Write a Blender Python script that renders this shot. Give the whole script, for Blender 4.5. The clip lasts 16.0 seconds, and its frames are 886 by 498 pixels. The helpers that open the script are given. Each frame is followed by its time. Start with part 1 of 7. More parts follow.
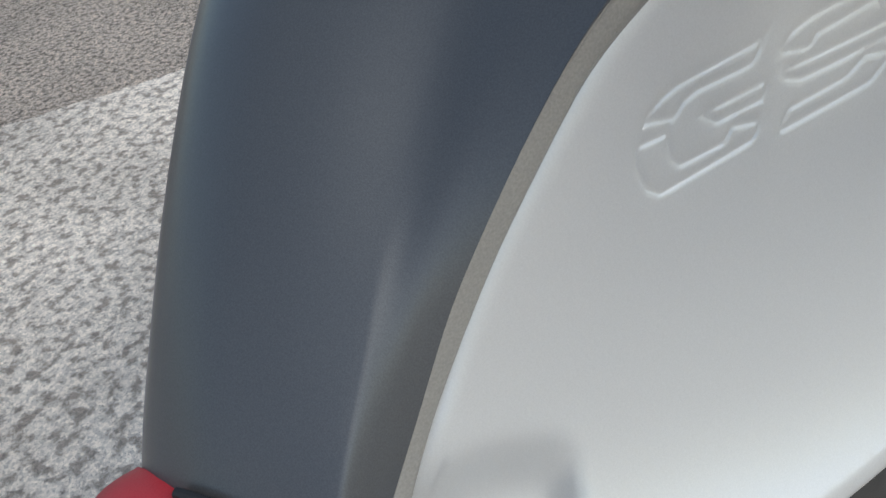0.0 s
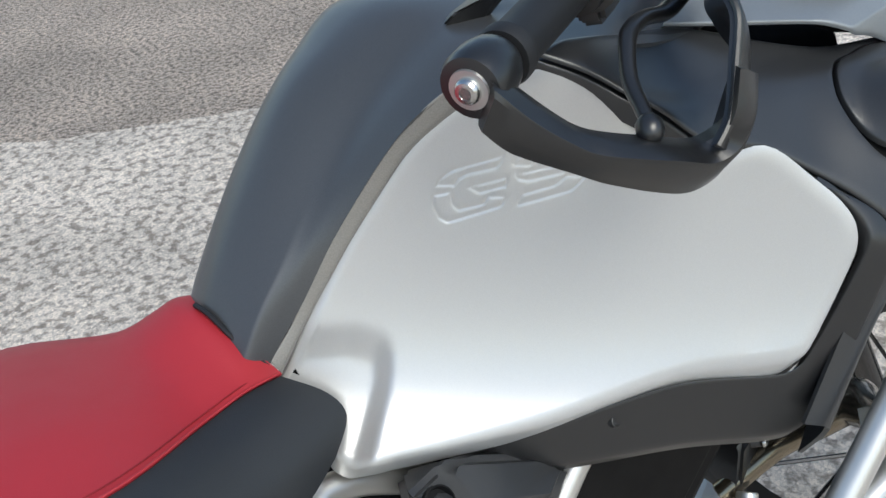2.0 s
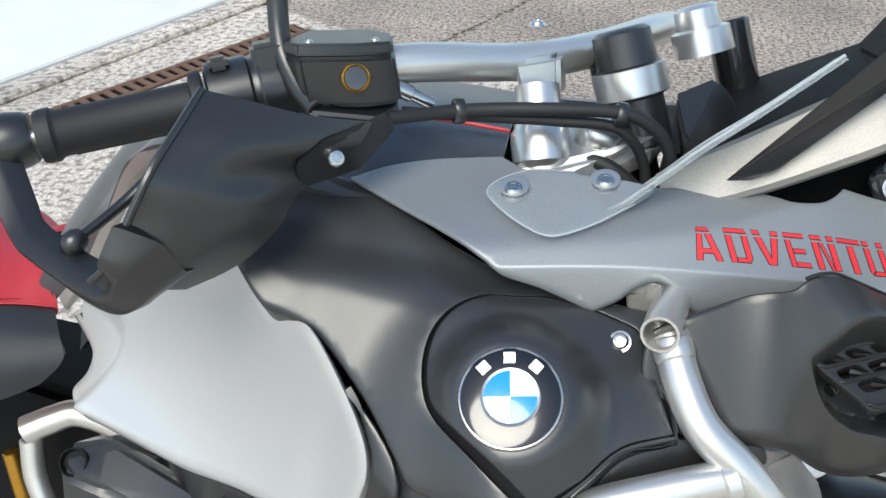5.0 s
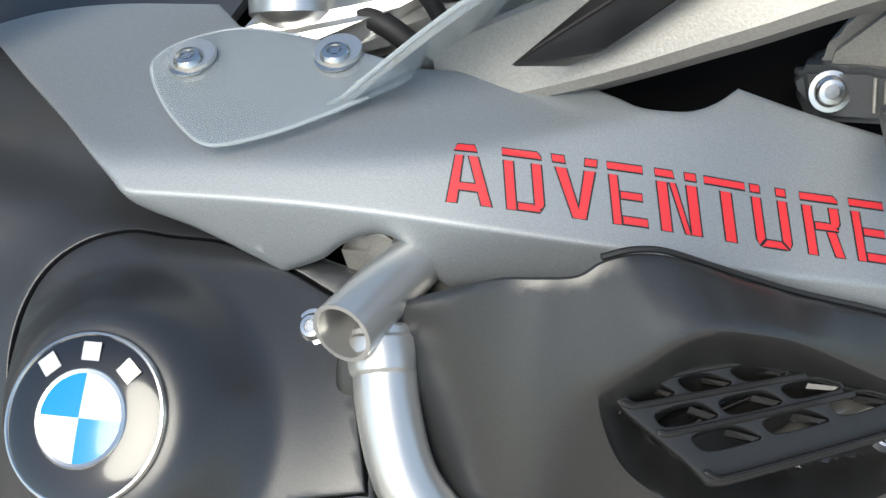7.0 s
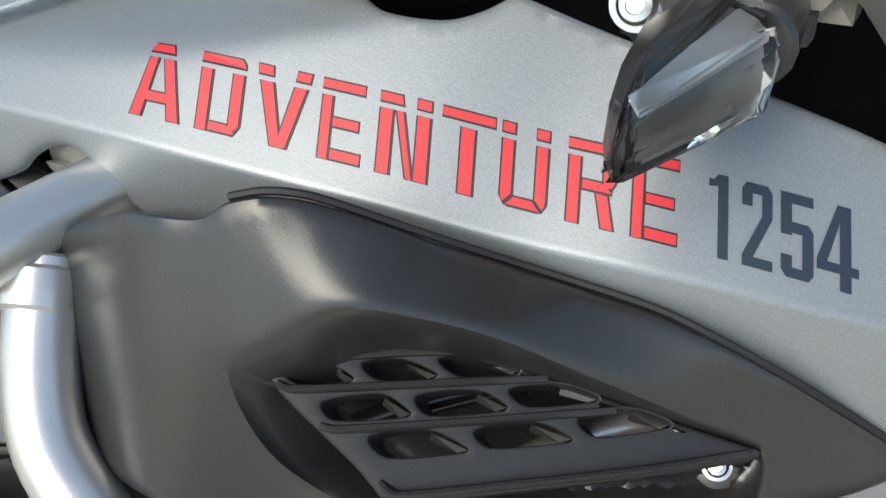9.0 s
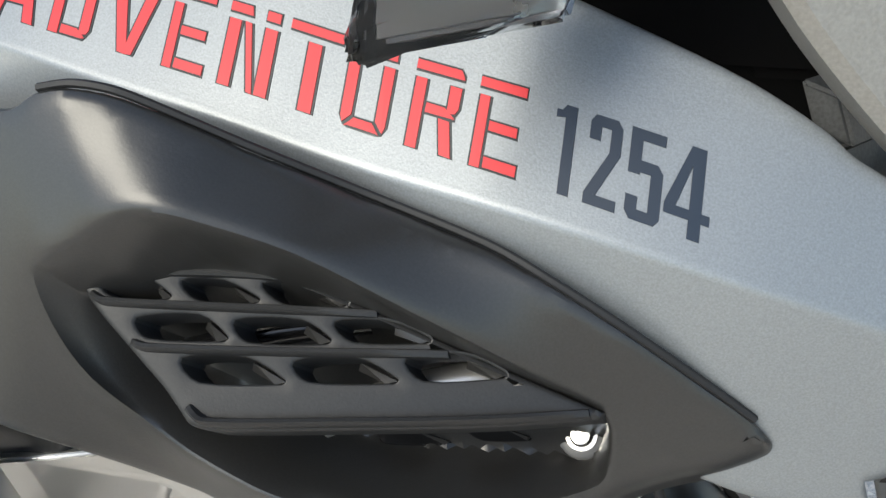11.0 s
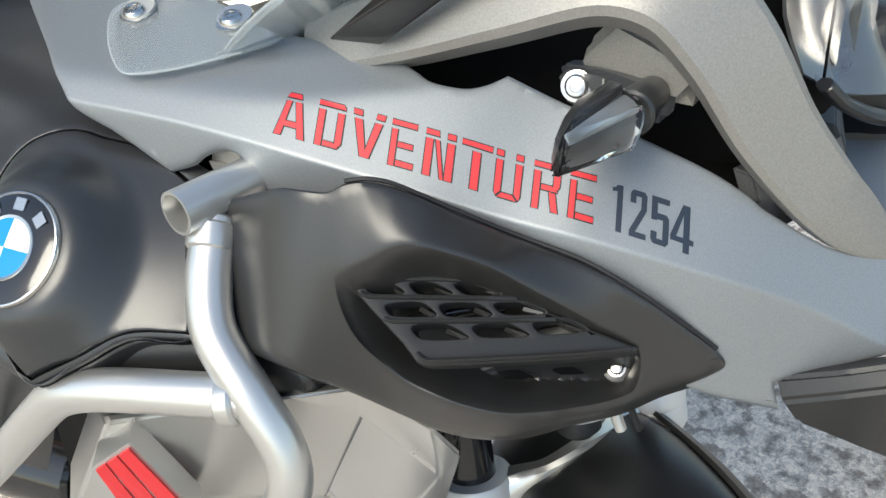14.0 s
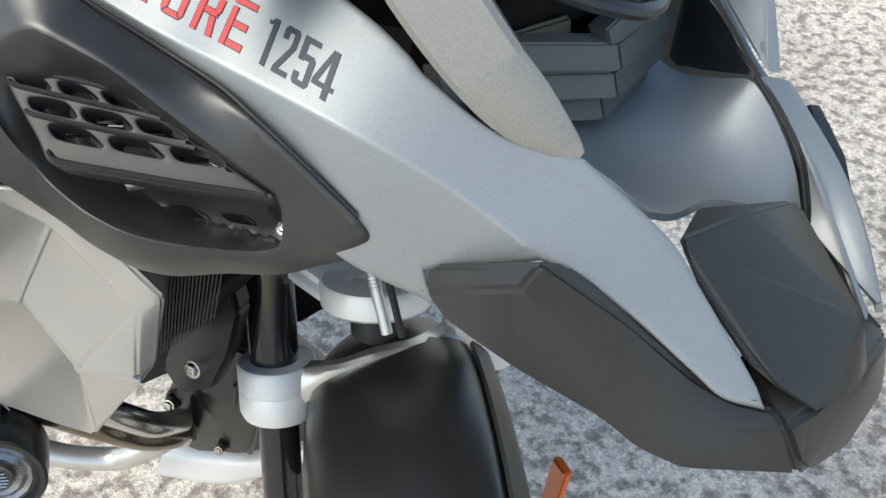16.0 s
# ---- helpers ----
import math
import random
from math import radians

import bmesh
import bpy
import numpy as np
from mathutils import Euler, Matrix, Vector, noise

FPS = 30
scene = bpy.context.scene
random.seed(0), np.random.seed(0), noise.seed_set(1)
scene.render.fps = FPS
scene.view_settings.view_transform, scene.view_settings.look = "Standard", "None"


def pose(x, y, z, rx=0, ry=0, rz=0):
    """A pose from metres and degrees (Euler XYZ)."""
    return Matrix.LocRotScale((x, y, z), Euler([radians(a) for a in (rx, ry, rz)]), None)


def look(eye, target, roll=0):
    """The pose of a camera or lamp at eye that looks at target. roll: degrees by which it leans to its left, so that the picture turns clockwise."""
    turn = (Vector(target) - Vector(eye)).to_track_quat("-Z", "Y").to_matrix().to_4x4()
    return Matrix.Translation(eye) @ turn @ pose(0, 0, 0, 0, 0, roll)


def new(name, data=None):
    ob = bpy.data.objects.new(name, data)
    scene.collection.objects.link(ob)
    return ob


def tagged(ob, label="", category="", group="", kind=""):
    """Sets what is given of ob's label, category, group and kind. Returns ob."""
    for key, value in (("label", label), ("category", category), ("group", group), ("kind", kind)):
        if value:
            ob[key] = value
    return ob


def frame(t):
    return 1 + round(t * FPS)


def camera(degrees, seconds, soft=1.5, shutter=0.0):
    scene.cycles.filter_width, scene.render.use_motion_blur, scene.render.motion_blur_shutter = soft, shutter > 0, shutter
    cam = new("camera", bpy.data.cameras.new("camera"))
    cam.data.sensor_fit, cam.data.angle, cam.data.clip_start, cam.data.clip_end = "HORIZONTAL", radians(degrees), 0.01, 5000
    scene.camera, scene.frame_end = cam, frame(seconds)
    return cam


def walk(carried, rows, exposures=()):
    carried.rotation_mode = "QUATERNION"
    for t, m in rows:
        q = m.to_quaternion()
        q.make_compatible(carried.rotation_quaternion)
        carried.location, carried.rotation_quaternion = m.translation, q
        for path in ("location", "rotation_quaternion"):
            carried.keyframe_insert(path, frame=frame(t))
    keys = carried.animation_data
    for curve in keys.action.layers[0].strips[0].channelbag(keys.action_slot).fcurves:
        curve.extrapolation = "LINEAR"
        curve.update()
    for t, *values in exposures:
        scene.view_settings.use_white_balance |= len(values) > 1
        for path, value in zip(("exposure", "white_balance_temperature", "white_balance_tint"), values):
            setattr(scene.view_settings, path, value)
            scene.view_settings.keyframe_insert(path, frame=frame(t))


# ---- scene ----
from mathutils.geometry import delaunay_2d_cdt
from mathutils.kdtree import KDTree

cam = camera(50.0, 16.0)
PATH = [
    (0, (-0.584, -0.008, 1.133), (0.634, 0.995, -0.096), -9.5),
    (0.5, (-0.609, -0.089, 1.185), (0.522, 0.937, -0.107), -5.7),
    (1, (-0.613, -0.2, 1.217), (0.424, 0.985, -0.017), -5.5),
    (1.5, (-0.61, -0.273, 1.242), (0.354, 1.041, 0.082), -6.2),
    (2, (-0.636, -0.383, 1.296), (0.259, 1.011, 0.175), -6.2),
    (2.5, (-0.621, -0.499, 1.35), (0.15, 0.996, 0.267), -5.8),
    (3, (-0.479, -0.598, 1.379), (0.07, 1.012, 0.326), -5.2),
    (3.2, (-0.415, -0.62, 1.383), (0.051, 1.026, 0.346), -5.0),
    (5.3, (0.115, -0.5, 1.35), (-0.307, 1.111, 0.242), -2.8),
    (5.5, (0.15, -0.493, 1.348), (-0.321, 1.074, 0.199), -3.0),
    (6, (0.189, -0.427, 1.332), (-0.321, 1.035, 0.067), -3.1),
    (6.5, (0.2, -0.312, 1.283), (-0.305, 1.088, -0.053), -4.0),
    (7, (0.209, -0.246, 1.237), (-0.293, 1.157, -0.097), -4.4),
    (7.5, (0.242, -0.198, 1.21), (-0.323, 1.144, -0.16), -6.1),
    (8, (0.274, -0.173, 1.194), (-0.401, 1.119, -0.175), -7.6),
    (8.5, (0.3, -0.155, 1.182), (-0.463, 1.077, -0.196), -8.6),
    (9, (0.338, -0.131, 1.176), (-0.508, 1.011, -0.23), -10.3),
    (9.5, (0.36, -0.115, 1.168), (-0.542, 0.965, -0.253), -11.7),
    (10, (0.38, -0.107, 1.16), (-0.584, 0.928, -0.254), -12.0),
    (10.2, (0.392, -0.102, 1.152), (-0.603, 0.923, -0.248), -11.8),
    (12.3, (0.386, -0.113, 1.136), (-0.429, 1.087, -0.241), -3.6),
    (12.5, (0.379, -0.126, 1.152), (-0.397, 1.089, -0.234), -3.6),
    (13, (0.364, -0.177, 1.191), (-0.386, 1.056, -0.194), -4.4),
    (13.5, (0.357, -0.239, 1.246), (-0.364, 1.027, -0.125), -4.3),
    (14, (0.409, -0.282, 1.291), (-0.394, 0.964, -0.052), -5.0),
    (14.5, (0.556, -0.337, 1.313), (-0.369, 0.888, 0.031), -4.9),
    (15, (0.65, -0.324, 1.307), (-0.35, 0.834, 0.019), -4.5),
    (15.5, (0.657, -0.249, 1.267), (-0.367, 0.84, -0.063), -2.9),
    (16, (0.626, -0.155, 1.213), (-0.429, 0.874, -0.14), -1.7),
]
EXPOSURES = [(t, stops, kelvin, 4) for t, stops, kelvin in ((0, 0.3, 6650), (1, 0.35, 6650), (2, 0.48, 6600), (3, 0.6, 6500), (5.5, 0.82, 6750), (9, 0.76, 6950), (10.2, 0.8, 7000), (12.5, 0.95, 7000), (13.2, 0.88, 7000), (15, 0.84, 7100), (16, 0.92, 6950))]
walk(cam, [(t, look(eye, target, roll)) for t, eye, target, roll in PATH], EXPOSURES)

# ---- world and light ----
SUN_DIR = Vector((-0.12, -0.64, 0.76)).normalized()
world = bpy.data.worlds.new("sky")
scene.world = world
world.use_nodes = True
wn = world.node_tree
sky = wn.nodes.new("ShaderNodeTexSky")
sky.sky_type = "NISHITA"
sky.sun_disc = False
sky.sun_elevation = math.asin(SUN_DIR.z)
sky.sun_rotation = math.atan2(SUN_DIR.x, SUN_DIR.y)
sky.air_density, sky.dust_density = 1.0, 1.2
wn.nodes["Background"].inputs[1].default_value = 0.14
wn.links.new(sky.outputs[0], wn.nodes["Background"].inputs[0])
sun = new("sun", bpy.data.lights.new("sun", "SUN"))
sun.data.energy, sun.data.angle, sun.data.color = 1.65, radians(34), (1.0, 0.965, 0.92)
sun.matrix_world = look(SUN_DIR * 20, (0, 0, 0))


# ---- materials ----
def material(name, color, rough=0.5, metal=0.0, grain=0.0, grain_scale=900.0, blotch=0.06, blotch_scale=7.0, coat=0.0, speck=0.0, ior=1.5, transmission=0.0):
    """A painted, moulded or metal surface: colour with blotches, a fine grain in relief, uneven gloss."""
    m = bpy.data.materials.new(name)
    m.use_nodes = True
    t = m.node_tree
    b = t.nodes["Principled BSDF"]
    co = t.nodes.new("ShaderNodeTexCoord")
    n1 = t.nodes.new("ShaderNodeTexNoise")
    n1.inputs["Scale"].default_value, n1.inputs["Detail"].default_value = blotch_scale, 5
    n2 = t.nodes.new("ShaderNodeTexNoise")
    n2.inputs["Scale"].default_value, n2.inputs["Detail"].default_value = grain_scale, 2
    for n in (n1, n2):
        t.links.new(co.outputs["Object"], n.inputs["Vector"])
    ramp = t.nodes.new("ShaderNodeMapRange")
    ramp.inputs[3].default_value, ramp.inputs[4].default_value = 1 - blotch, 1 + blotch
    t.links.new(n1.outputs[0], ramp.inputs[0])
    mul = t.nodes.new("ShaderNodeMix")
    mul.data_type, mul.blend_type = "RGBA", "MULTIPLY"
    mul.inputs[0].default_value = 1
    mul.inputs[6].default_value = (*color, 1)
    t.links.new(ramp.outputs[0], mul.inputs[7])
    out = mul.outputs[2]
    if speck:
        r2 = t.nodes.new("ShaderNodeMapRange")
        r2.inputs[1].default_value, r2.inputs[2].default_value = 0.3, 0.7
        r2.inputs[3].default_value, r2.inputs[4].default_value = 1 - speck, 1 + speck
        t.links.new(n2.outputs[0], r2.inputs[0])
        m2 = t.nodes.new("ShaderNodeMix")
        m2.data_type, m2.blend_type = "RGBA", "MULTIPLY"
        m2.inputs[0].default_value = 1
        t.links.new(out, m2.inputs[6])
        t.links.new(r2.outputs[0], m2.inputs[7])
        out = m2.outputs[2]
    t.links.new(out, b.inputs["Base Color"])
    rr = t.nodes.new("ShaderNodeMapRange")
    rr.inputs[3].default_value, rr.inputs[4].default_value = rough * 0.88, min(1, rough * 1.12)
    n3 = t.nodes.new("ShaderNodeTexNoise")
    n3.inputs["Scale"].default_value, n3.inputs["Detail"].default_value = 38, 6
    t.links.new(co.outputs["Object"], n3.inputs["Vector"])
    t.links.new(n3.outputs[0], rr.inputs[0])
    t.links.new(rr.outputs[0], b.inputs["Roughness"])
    b.inputs["Metallic"].default_value = metal
    b.inputs["IOR"].default_value = ior
    b.inputs["Coat Weight"].default_value = coat
    b.inputs["Coat Roughness"].default_value = 0.06
    b.inputs["Transmission Weight"].default_value = transmission
    if grain:
        bump = t.nodes.new("ShaderNodeBump")
        bump.inputs["Strength"].default_value, bump.inputs["Distance"].default_value = grain, 0.0006
        t.links.new(n2.outputs[0], bump.inputs["Height"])
        t.links.new(bump.outputs[0], b.inputs["Normal"])
    return m


def stone(name, light, dark, pit, scale, bump_strength, chips):
    """Worn concrete or asphalt: aggregate, pits, stains."""
    m = bpy.data.materials.new(name)
    m.use_nodes = True
    t = m.node_tree
    b = t.nodes["Principled BSDF"]
    co = t.nodes.new("ShaderNodeTexCoord")
    big = t.nodes.new("ShaderNodeTexNoise")
    big.inputs["Scale"].default_value, big.inputs["Detail"].default_value = 1.7, 8
    mid = t.nodes.new("ShaderNodeTexNoise")
    mid.inputs["Scale"].default_value, mid.inputs["Detail"].default_value, mid.inputs["Roughness"].default_value = scale, 5, 0.6
    vor = t.nodes.new("ShaderNodeTexVoronoi")
    vor.inputs["Scale"].default_value = scale * 4.6
    fine = t.nodes.new("ShaderNodeTexNoise")
    fine.inputs["Scale"].default_value, fine.inputs["Detail"].default_value = scale * 11, 3
    for n in (big, mid, vor, fine):
        t.links.new(co.outputs["Object"], n.inputs["Vector"])

    def ramp(src, stops):
        r = t.nodes.new("ShaderNodeValToRGB")
        r.color_ramp.elements[0].position, r.color_ramp.elements[0].color = stops[0][0], (*stops[0][1], 1)
        r.color_ramp.elements[1].position, r.color_ramp.elements[1].color = stops[1][0], (*stops[1][1], 1)
        t.links.new(src, r.inputs[0])
        return r.outputs[0]

    def mix(kind, fac, a, c):
        x = t.nodes.new("ShaderNodeMix")
        x.data_type, x.blend_type = "RGBA", kind
        if isinstance(fac, float):
            x.inputs[0].default_value = fac
        else:
            t.links.new(fac, x.inputs[0])
        t.links.new(a, x.inputs[6])
        t.links.new(c, x.inputs[7])
        return x.outputs[2]

    base = ramp(mid.outputs[0], [(0.40, dark), (0.53, light)])
    agg = ramp(vor.outputs["Color"], [(0.12, (0.42, 0.42, 0.42)), (0.88, (1.38, 1.35, 1.30))])
    col = mix("MULTIPLY", chips, base, agg)
    stain = ramp(big.outputs[0], [(0.3, (0.72, 0.71, 0.70)), (0.62, (1.1, 1.08, 1.06))])
    col = mix("MULTIPLY", 1.0, col, stain)
    pits = ramp(fine.outputs[0], [(0.33, pit), (0.42, (1, 1, 1))])
    col = mix("MULTIPLY", 0.85, col, pits)
    t.links.new(col, b.inputs["Base Color"])
    b.inputs["Roughness"].default_value = 0.9
    add = t.nodes.new("ShaderNodeMath")
    t.links.new(mid.outputs[0], add.inputs[0])
    t.links.new(fine.outputs[0], add.inputs[1])
    bump = t.nodes.new("ShaderNodeBump")
    bump.inputs["Strength"].default_value, bump.inputs["Distance"].default_value = bump_strength, 0.006
    t.links.new(add.outputs[0], bump.inputs["Height"])
    t.links.new(bump.outputs[0], b.inputs["Normal"])
    return m


GREY = material("satin grey paint", (0.275, 0.292, 0.303), 0.42, 0.45, 0.10, 1600, 0.03, 5, speck=0.11)
SILVER = material("matt silver tank", (0.56, 0.562, 0.56), 0.36, 0.45, 0.05, 1500, 0.02, 5, speck=0.04)
DARK = material("dark slate plastic", (0.029, 0.030, 0.032), 0.31, 0.0, 0.07, 1500, 0.06, 6, speck=0.18, ior=1.62)
GREY_DARK = material("slate grey paint", (0.085, 0.089, 0.095), 0.33, 0.35, 0.07, 1600, 0.03, 5, speck=0.13)
BLACK = material("black moulded plastic", (0.014, 0.0142, 0.015), 0.32, 0.0, 0.10, 1400, 0.10, 8, speck=0.10, ior=1.65)
CHARCOAL = material("charcoal moulded plastic", (0.024, 0.024, 0.024), 0.36, 0.0, 0.14, 1300, 0.08, 8, speck=0.2)
RUBBER = material("black rubber", (0.012, 0.012, 0.013), 0.62, 0.0, 0.2, 900, 0.10, 9)
# Near-black: shade put into the colour of gaps, cavities and hidden parts.
SHADOW = material("near-black parts and painted shade", (0.005, 0.005, 0.0055), 0.65, 0.0, 0.2, 500, 0.2, 12, ior=1.25)
STEEL = material("brushed steel tube", (0.66, 0.65, 0.625), 0.33, 0.80, 0.10, 700, 0.03, 9)
ALLOY = material("cast silver alloy", (0.66, 0.655, 0.635), 0.29, 0.85, 0.06, 900, 0.03, 9)
FRAMESILVER = material("grained silver casting", (0.29, 0.28, 0.26), 0.44, 0.40, 0.28, 900, 0.03, 9, speck=0.10)
WHITEALU = material("pale painted alloy", (0.80, 0.80, 0.79), 0.40, 0.25, 0.1, 800, 0.03, 9)
CHROME = material("bright bolt steel", (0.60, 0.59, 0.57), 0.24, 1.0, 0.0, 500, 0.04, 60)
BOLTDARK = material("bolt socket shade", (0.05, 0.05, 0.05), 0.5, 0.6)
REDVINYL = material("red grained vinyl", (0.40, 0.022, 0.032), 0.55, 0.0, 0.35, 1100, 0.08, 9)
BLACKVINYL = material("black grained vinyl", (0.020, 0.023, 0.027), 0.55, 0.0, 0.4, 1100, 0.08, 9)
REDPAINT = material("red decal", (0.62, 0.028, 0.035), 0.42, 0.0, 0.0)
BLACKPAINT = material("black decal", (0.012, 0.013, 0.016), 0.42, 0.0, 0.0)
NAVYPAINT = material("blue-black decal", (0.018, 0.028, 0.045), 0.42, 0.0, 0.0)
ENAMELBLACK = material("black enamel", (0.006, 0.006, 0.007), 0.12, 0.0, coat=0.8)
ENAMELWHITE = material("white enamel", (0.82, 0.82, 0.82), 0.15, 0.0, coat=0.8)
ENAMELBLUE = material("blue enamel", (0.0, 0.27, 0.62), 0.15, 0.0, coat=0.8)
FORKBLACK = material("black anodised tube", (0.012, 0.012, 0.013), 0.18, 0.0, coat=0.5)
ORANGE = material("amber reflector", (0.75, 0.13, 0.01), 0.2, 0.0, coat=0.6)
GOLD = material("gold anodised", (0.55, 0.30, 0.05), 0.3, 0.9)
LABEL = material("pale print", (0.45, 0.45, 0.45), 0.5)
VENTGREY = material("dark grey moulded plastic", (0.025, 0.0245, 0.0238), 0.33, 0.0, 0.07, 1300, 0.06, 8, speck=0.16, ior=1.62)
GRILLEBLACK = material("dull dark grille plastic", (0.020, 0.020, 0.0205), 0.46, 0.0, 0.10, 1300, 0.06, 8, speck=0.16, ior=1.45)
REFLECT = material("silvered reflector", (0.28, 0.28, 0.285), 0.28, 0.85, 0.6, 60)
BRONZE = material("heat-tinted steel", (0.24, 0.205, 0.155), 0.20, 0.9, 0.0, 500, 0.25, 14)
SMOKE = material("smoked lens", (0.03, 0.03, 0.032), 0.08, 0.0, coat=1.0)
CONCRETE = stone("pitted concrete", (0.88, 0.80, 0.71), (0.38, 0.325, 0.28), (0.30, 0.29, 0.28), 36, 0.9, 0.5)
ASPHALT = stone("gravelly asphalt", (0.70, 0.60, 0.52), (0.24, 0.200, 0.170), (0.26, 0.25, 0.24), 62, 1.0, 0.9)
RUST = material("rusty iron", (0.17, 0.095, 0.06), 0.8, 0.2, 0.5, 200, 0.3, 20)
KERBWHITE = material("pale kerb paint", (0.72, 0.72, 0.70), 0.7, 0.0, 0.3, 120, 0.12, 6)
MOSS = material("moss", (0.10, 0.12, 0.03), 0.9, 0.0, 0.5, 300, 0.3, 40)


def glass(name, tint, rough):
    m = bpy.data.materials.new(name)
    m.use_nodes = True
    b = m.node_tree.nodes["Principled BSDF"]
    b.inputs["Base Color"].default_value = (*tint, 1)
    b.inputs["Roughness"].default_value = rough
    b.inputs["Transmission Weight"].default_value = 1.0
    b.inputs["IOR"].default_value = 1.3
    return m


CLEAR = material("hazy clear acrylic", (0.84, 0.90, 0.92), 0.10, 0.0, 0.0, 900, 0.01, 6, transmission=0.82, ior=1.35)
EDGE_HIGHLIGHT = material("pale acrylic edge highlight", (0.66, 0.71, 0.73), 0.15, 0.0, 0.0, 900, 0.02, 6, transmission=0.55, ior=1.4)
LENS = glass("lamp glass", (0.9, 0.92, 0.93), 0.02)

# ---- the motorcycle's frame of reference: x ahead, y to its left, z up its own centre plane ----
LEAN = 14.03
bike = new("motorcycle")
bike.rotation_euler = (radians(-LEAN), 0, 0)
tagged(bike, "grey and silver touring motorcycle with a red seat on concrete", "motorcycle")
R2 = math.sqrt(0.5)


# Small moves along the motorcycle's x, y, z, fitting parts to the camera's view.
VIEW_SHIFT = {
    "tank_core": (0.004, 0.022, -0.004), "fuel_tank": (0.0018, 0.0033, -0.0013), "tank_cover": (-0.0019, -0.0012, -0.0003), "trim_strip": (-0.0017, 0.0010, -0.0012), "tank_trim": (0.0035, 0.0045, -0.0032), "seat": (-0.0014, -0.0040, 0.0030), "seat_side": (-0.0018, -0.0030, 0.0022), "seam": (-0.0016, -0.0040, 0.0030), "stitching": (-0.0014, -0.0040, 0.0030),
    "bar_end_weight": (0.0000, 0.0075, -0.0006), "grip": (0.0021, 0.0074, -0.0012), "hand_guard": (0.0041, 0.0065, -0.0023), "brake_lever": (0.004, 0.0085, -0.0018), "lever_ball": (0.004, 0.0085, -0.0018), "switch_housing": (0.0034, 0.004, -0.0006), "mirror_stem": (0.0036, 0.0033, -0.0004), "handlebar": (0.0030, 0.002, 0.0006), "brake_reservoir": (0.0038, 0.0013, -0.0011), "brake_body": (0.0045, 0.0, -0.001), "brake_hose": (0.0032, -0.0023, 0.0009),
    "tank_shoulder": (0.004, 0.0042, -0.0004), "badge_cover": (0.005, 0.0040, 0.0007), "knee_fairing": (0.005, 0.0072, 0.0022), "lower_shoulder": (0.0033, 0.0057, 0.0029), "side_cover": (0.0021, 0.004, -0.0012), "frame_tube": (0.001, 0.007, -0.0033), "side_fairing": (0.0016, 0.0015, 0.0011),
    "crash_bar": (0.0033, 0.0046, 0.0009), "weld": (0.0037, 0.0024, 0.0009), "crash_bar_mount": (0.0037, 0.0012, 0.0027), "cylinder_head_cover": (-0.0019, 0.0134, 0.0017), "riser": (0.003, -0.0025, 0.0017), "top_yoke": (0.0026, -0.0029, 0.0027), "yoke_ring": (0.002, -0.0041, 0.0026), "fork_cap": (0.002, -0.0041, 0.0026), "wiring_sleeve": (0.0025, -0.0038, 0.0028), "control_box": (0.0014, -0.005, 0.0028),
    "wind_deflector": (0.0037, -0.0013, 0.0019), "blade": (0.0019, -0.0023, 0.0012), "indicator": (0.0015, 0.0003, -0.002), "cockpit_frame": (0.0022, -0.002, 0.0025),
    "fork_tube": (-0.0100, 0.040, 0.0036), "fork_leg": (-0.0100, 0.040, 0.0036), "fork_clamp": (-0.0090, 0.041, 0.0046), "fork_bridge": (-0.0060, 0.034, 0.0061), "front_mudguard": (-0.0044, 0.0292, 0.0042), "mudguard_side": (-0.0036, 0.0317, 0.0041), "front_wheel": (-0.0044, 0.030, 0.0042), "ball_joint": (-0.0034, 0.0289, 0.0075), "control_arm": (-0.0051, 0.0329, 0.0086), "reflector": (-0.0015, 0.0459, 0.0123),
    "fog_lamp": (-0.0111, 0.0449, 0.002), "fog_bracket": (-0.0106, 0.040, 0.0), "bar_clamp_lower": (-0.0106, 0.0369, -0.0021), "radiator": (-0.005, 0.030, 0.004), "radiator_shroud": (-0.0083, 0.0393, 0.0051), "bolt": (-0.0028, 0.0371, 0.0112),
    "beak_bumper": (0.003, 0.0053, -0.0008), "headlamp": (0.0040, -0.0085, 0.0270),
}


def sv(u, v, w):
    """From side coordinates (ahead, up the flank, out of the flank) to the motorcycle's x, y, z."""
    return Vector((u, (v - w) * R2, (v + w) * R2))


def part(name, bm, mat, parent=None, label="", smooth=True):
    """Links a bmesh as one mesh object under a thing or part."""
    me = bpy.data.meshes.new(name)
    bmesh.ops.recalc_face_normals(bm, faces=bm.faces)
    bm.to_mesh(me)
    bm.free()
    if smooth:
        me.polygons.foreach_set("use_smooth", [True] * len(me.polygons))
        me.set_sharp_from_angle(angle=radians(38))
    for m in mat if isinstance(mat, (list, tuple)) else (mat,):
        me.materials.append(m)
    ob = new(name, me)
    ob.parent = bike if parent is None else parent
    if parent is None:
        ob.location = VIEW_SHIFT.get(name, (0, 0, 0))
    if label:
        tagged(ob, label)
    return ob


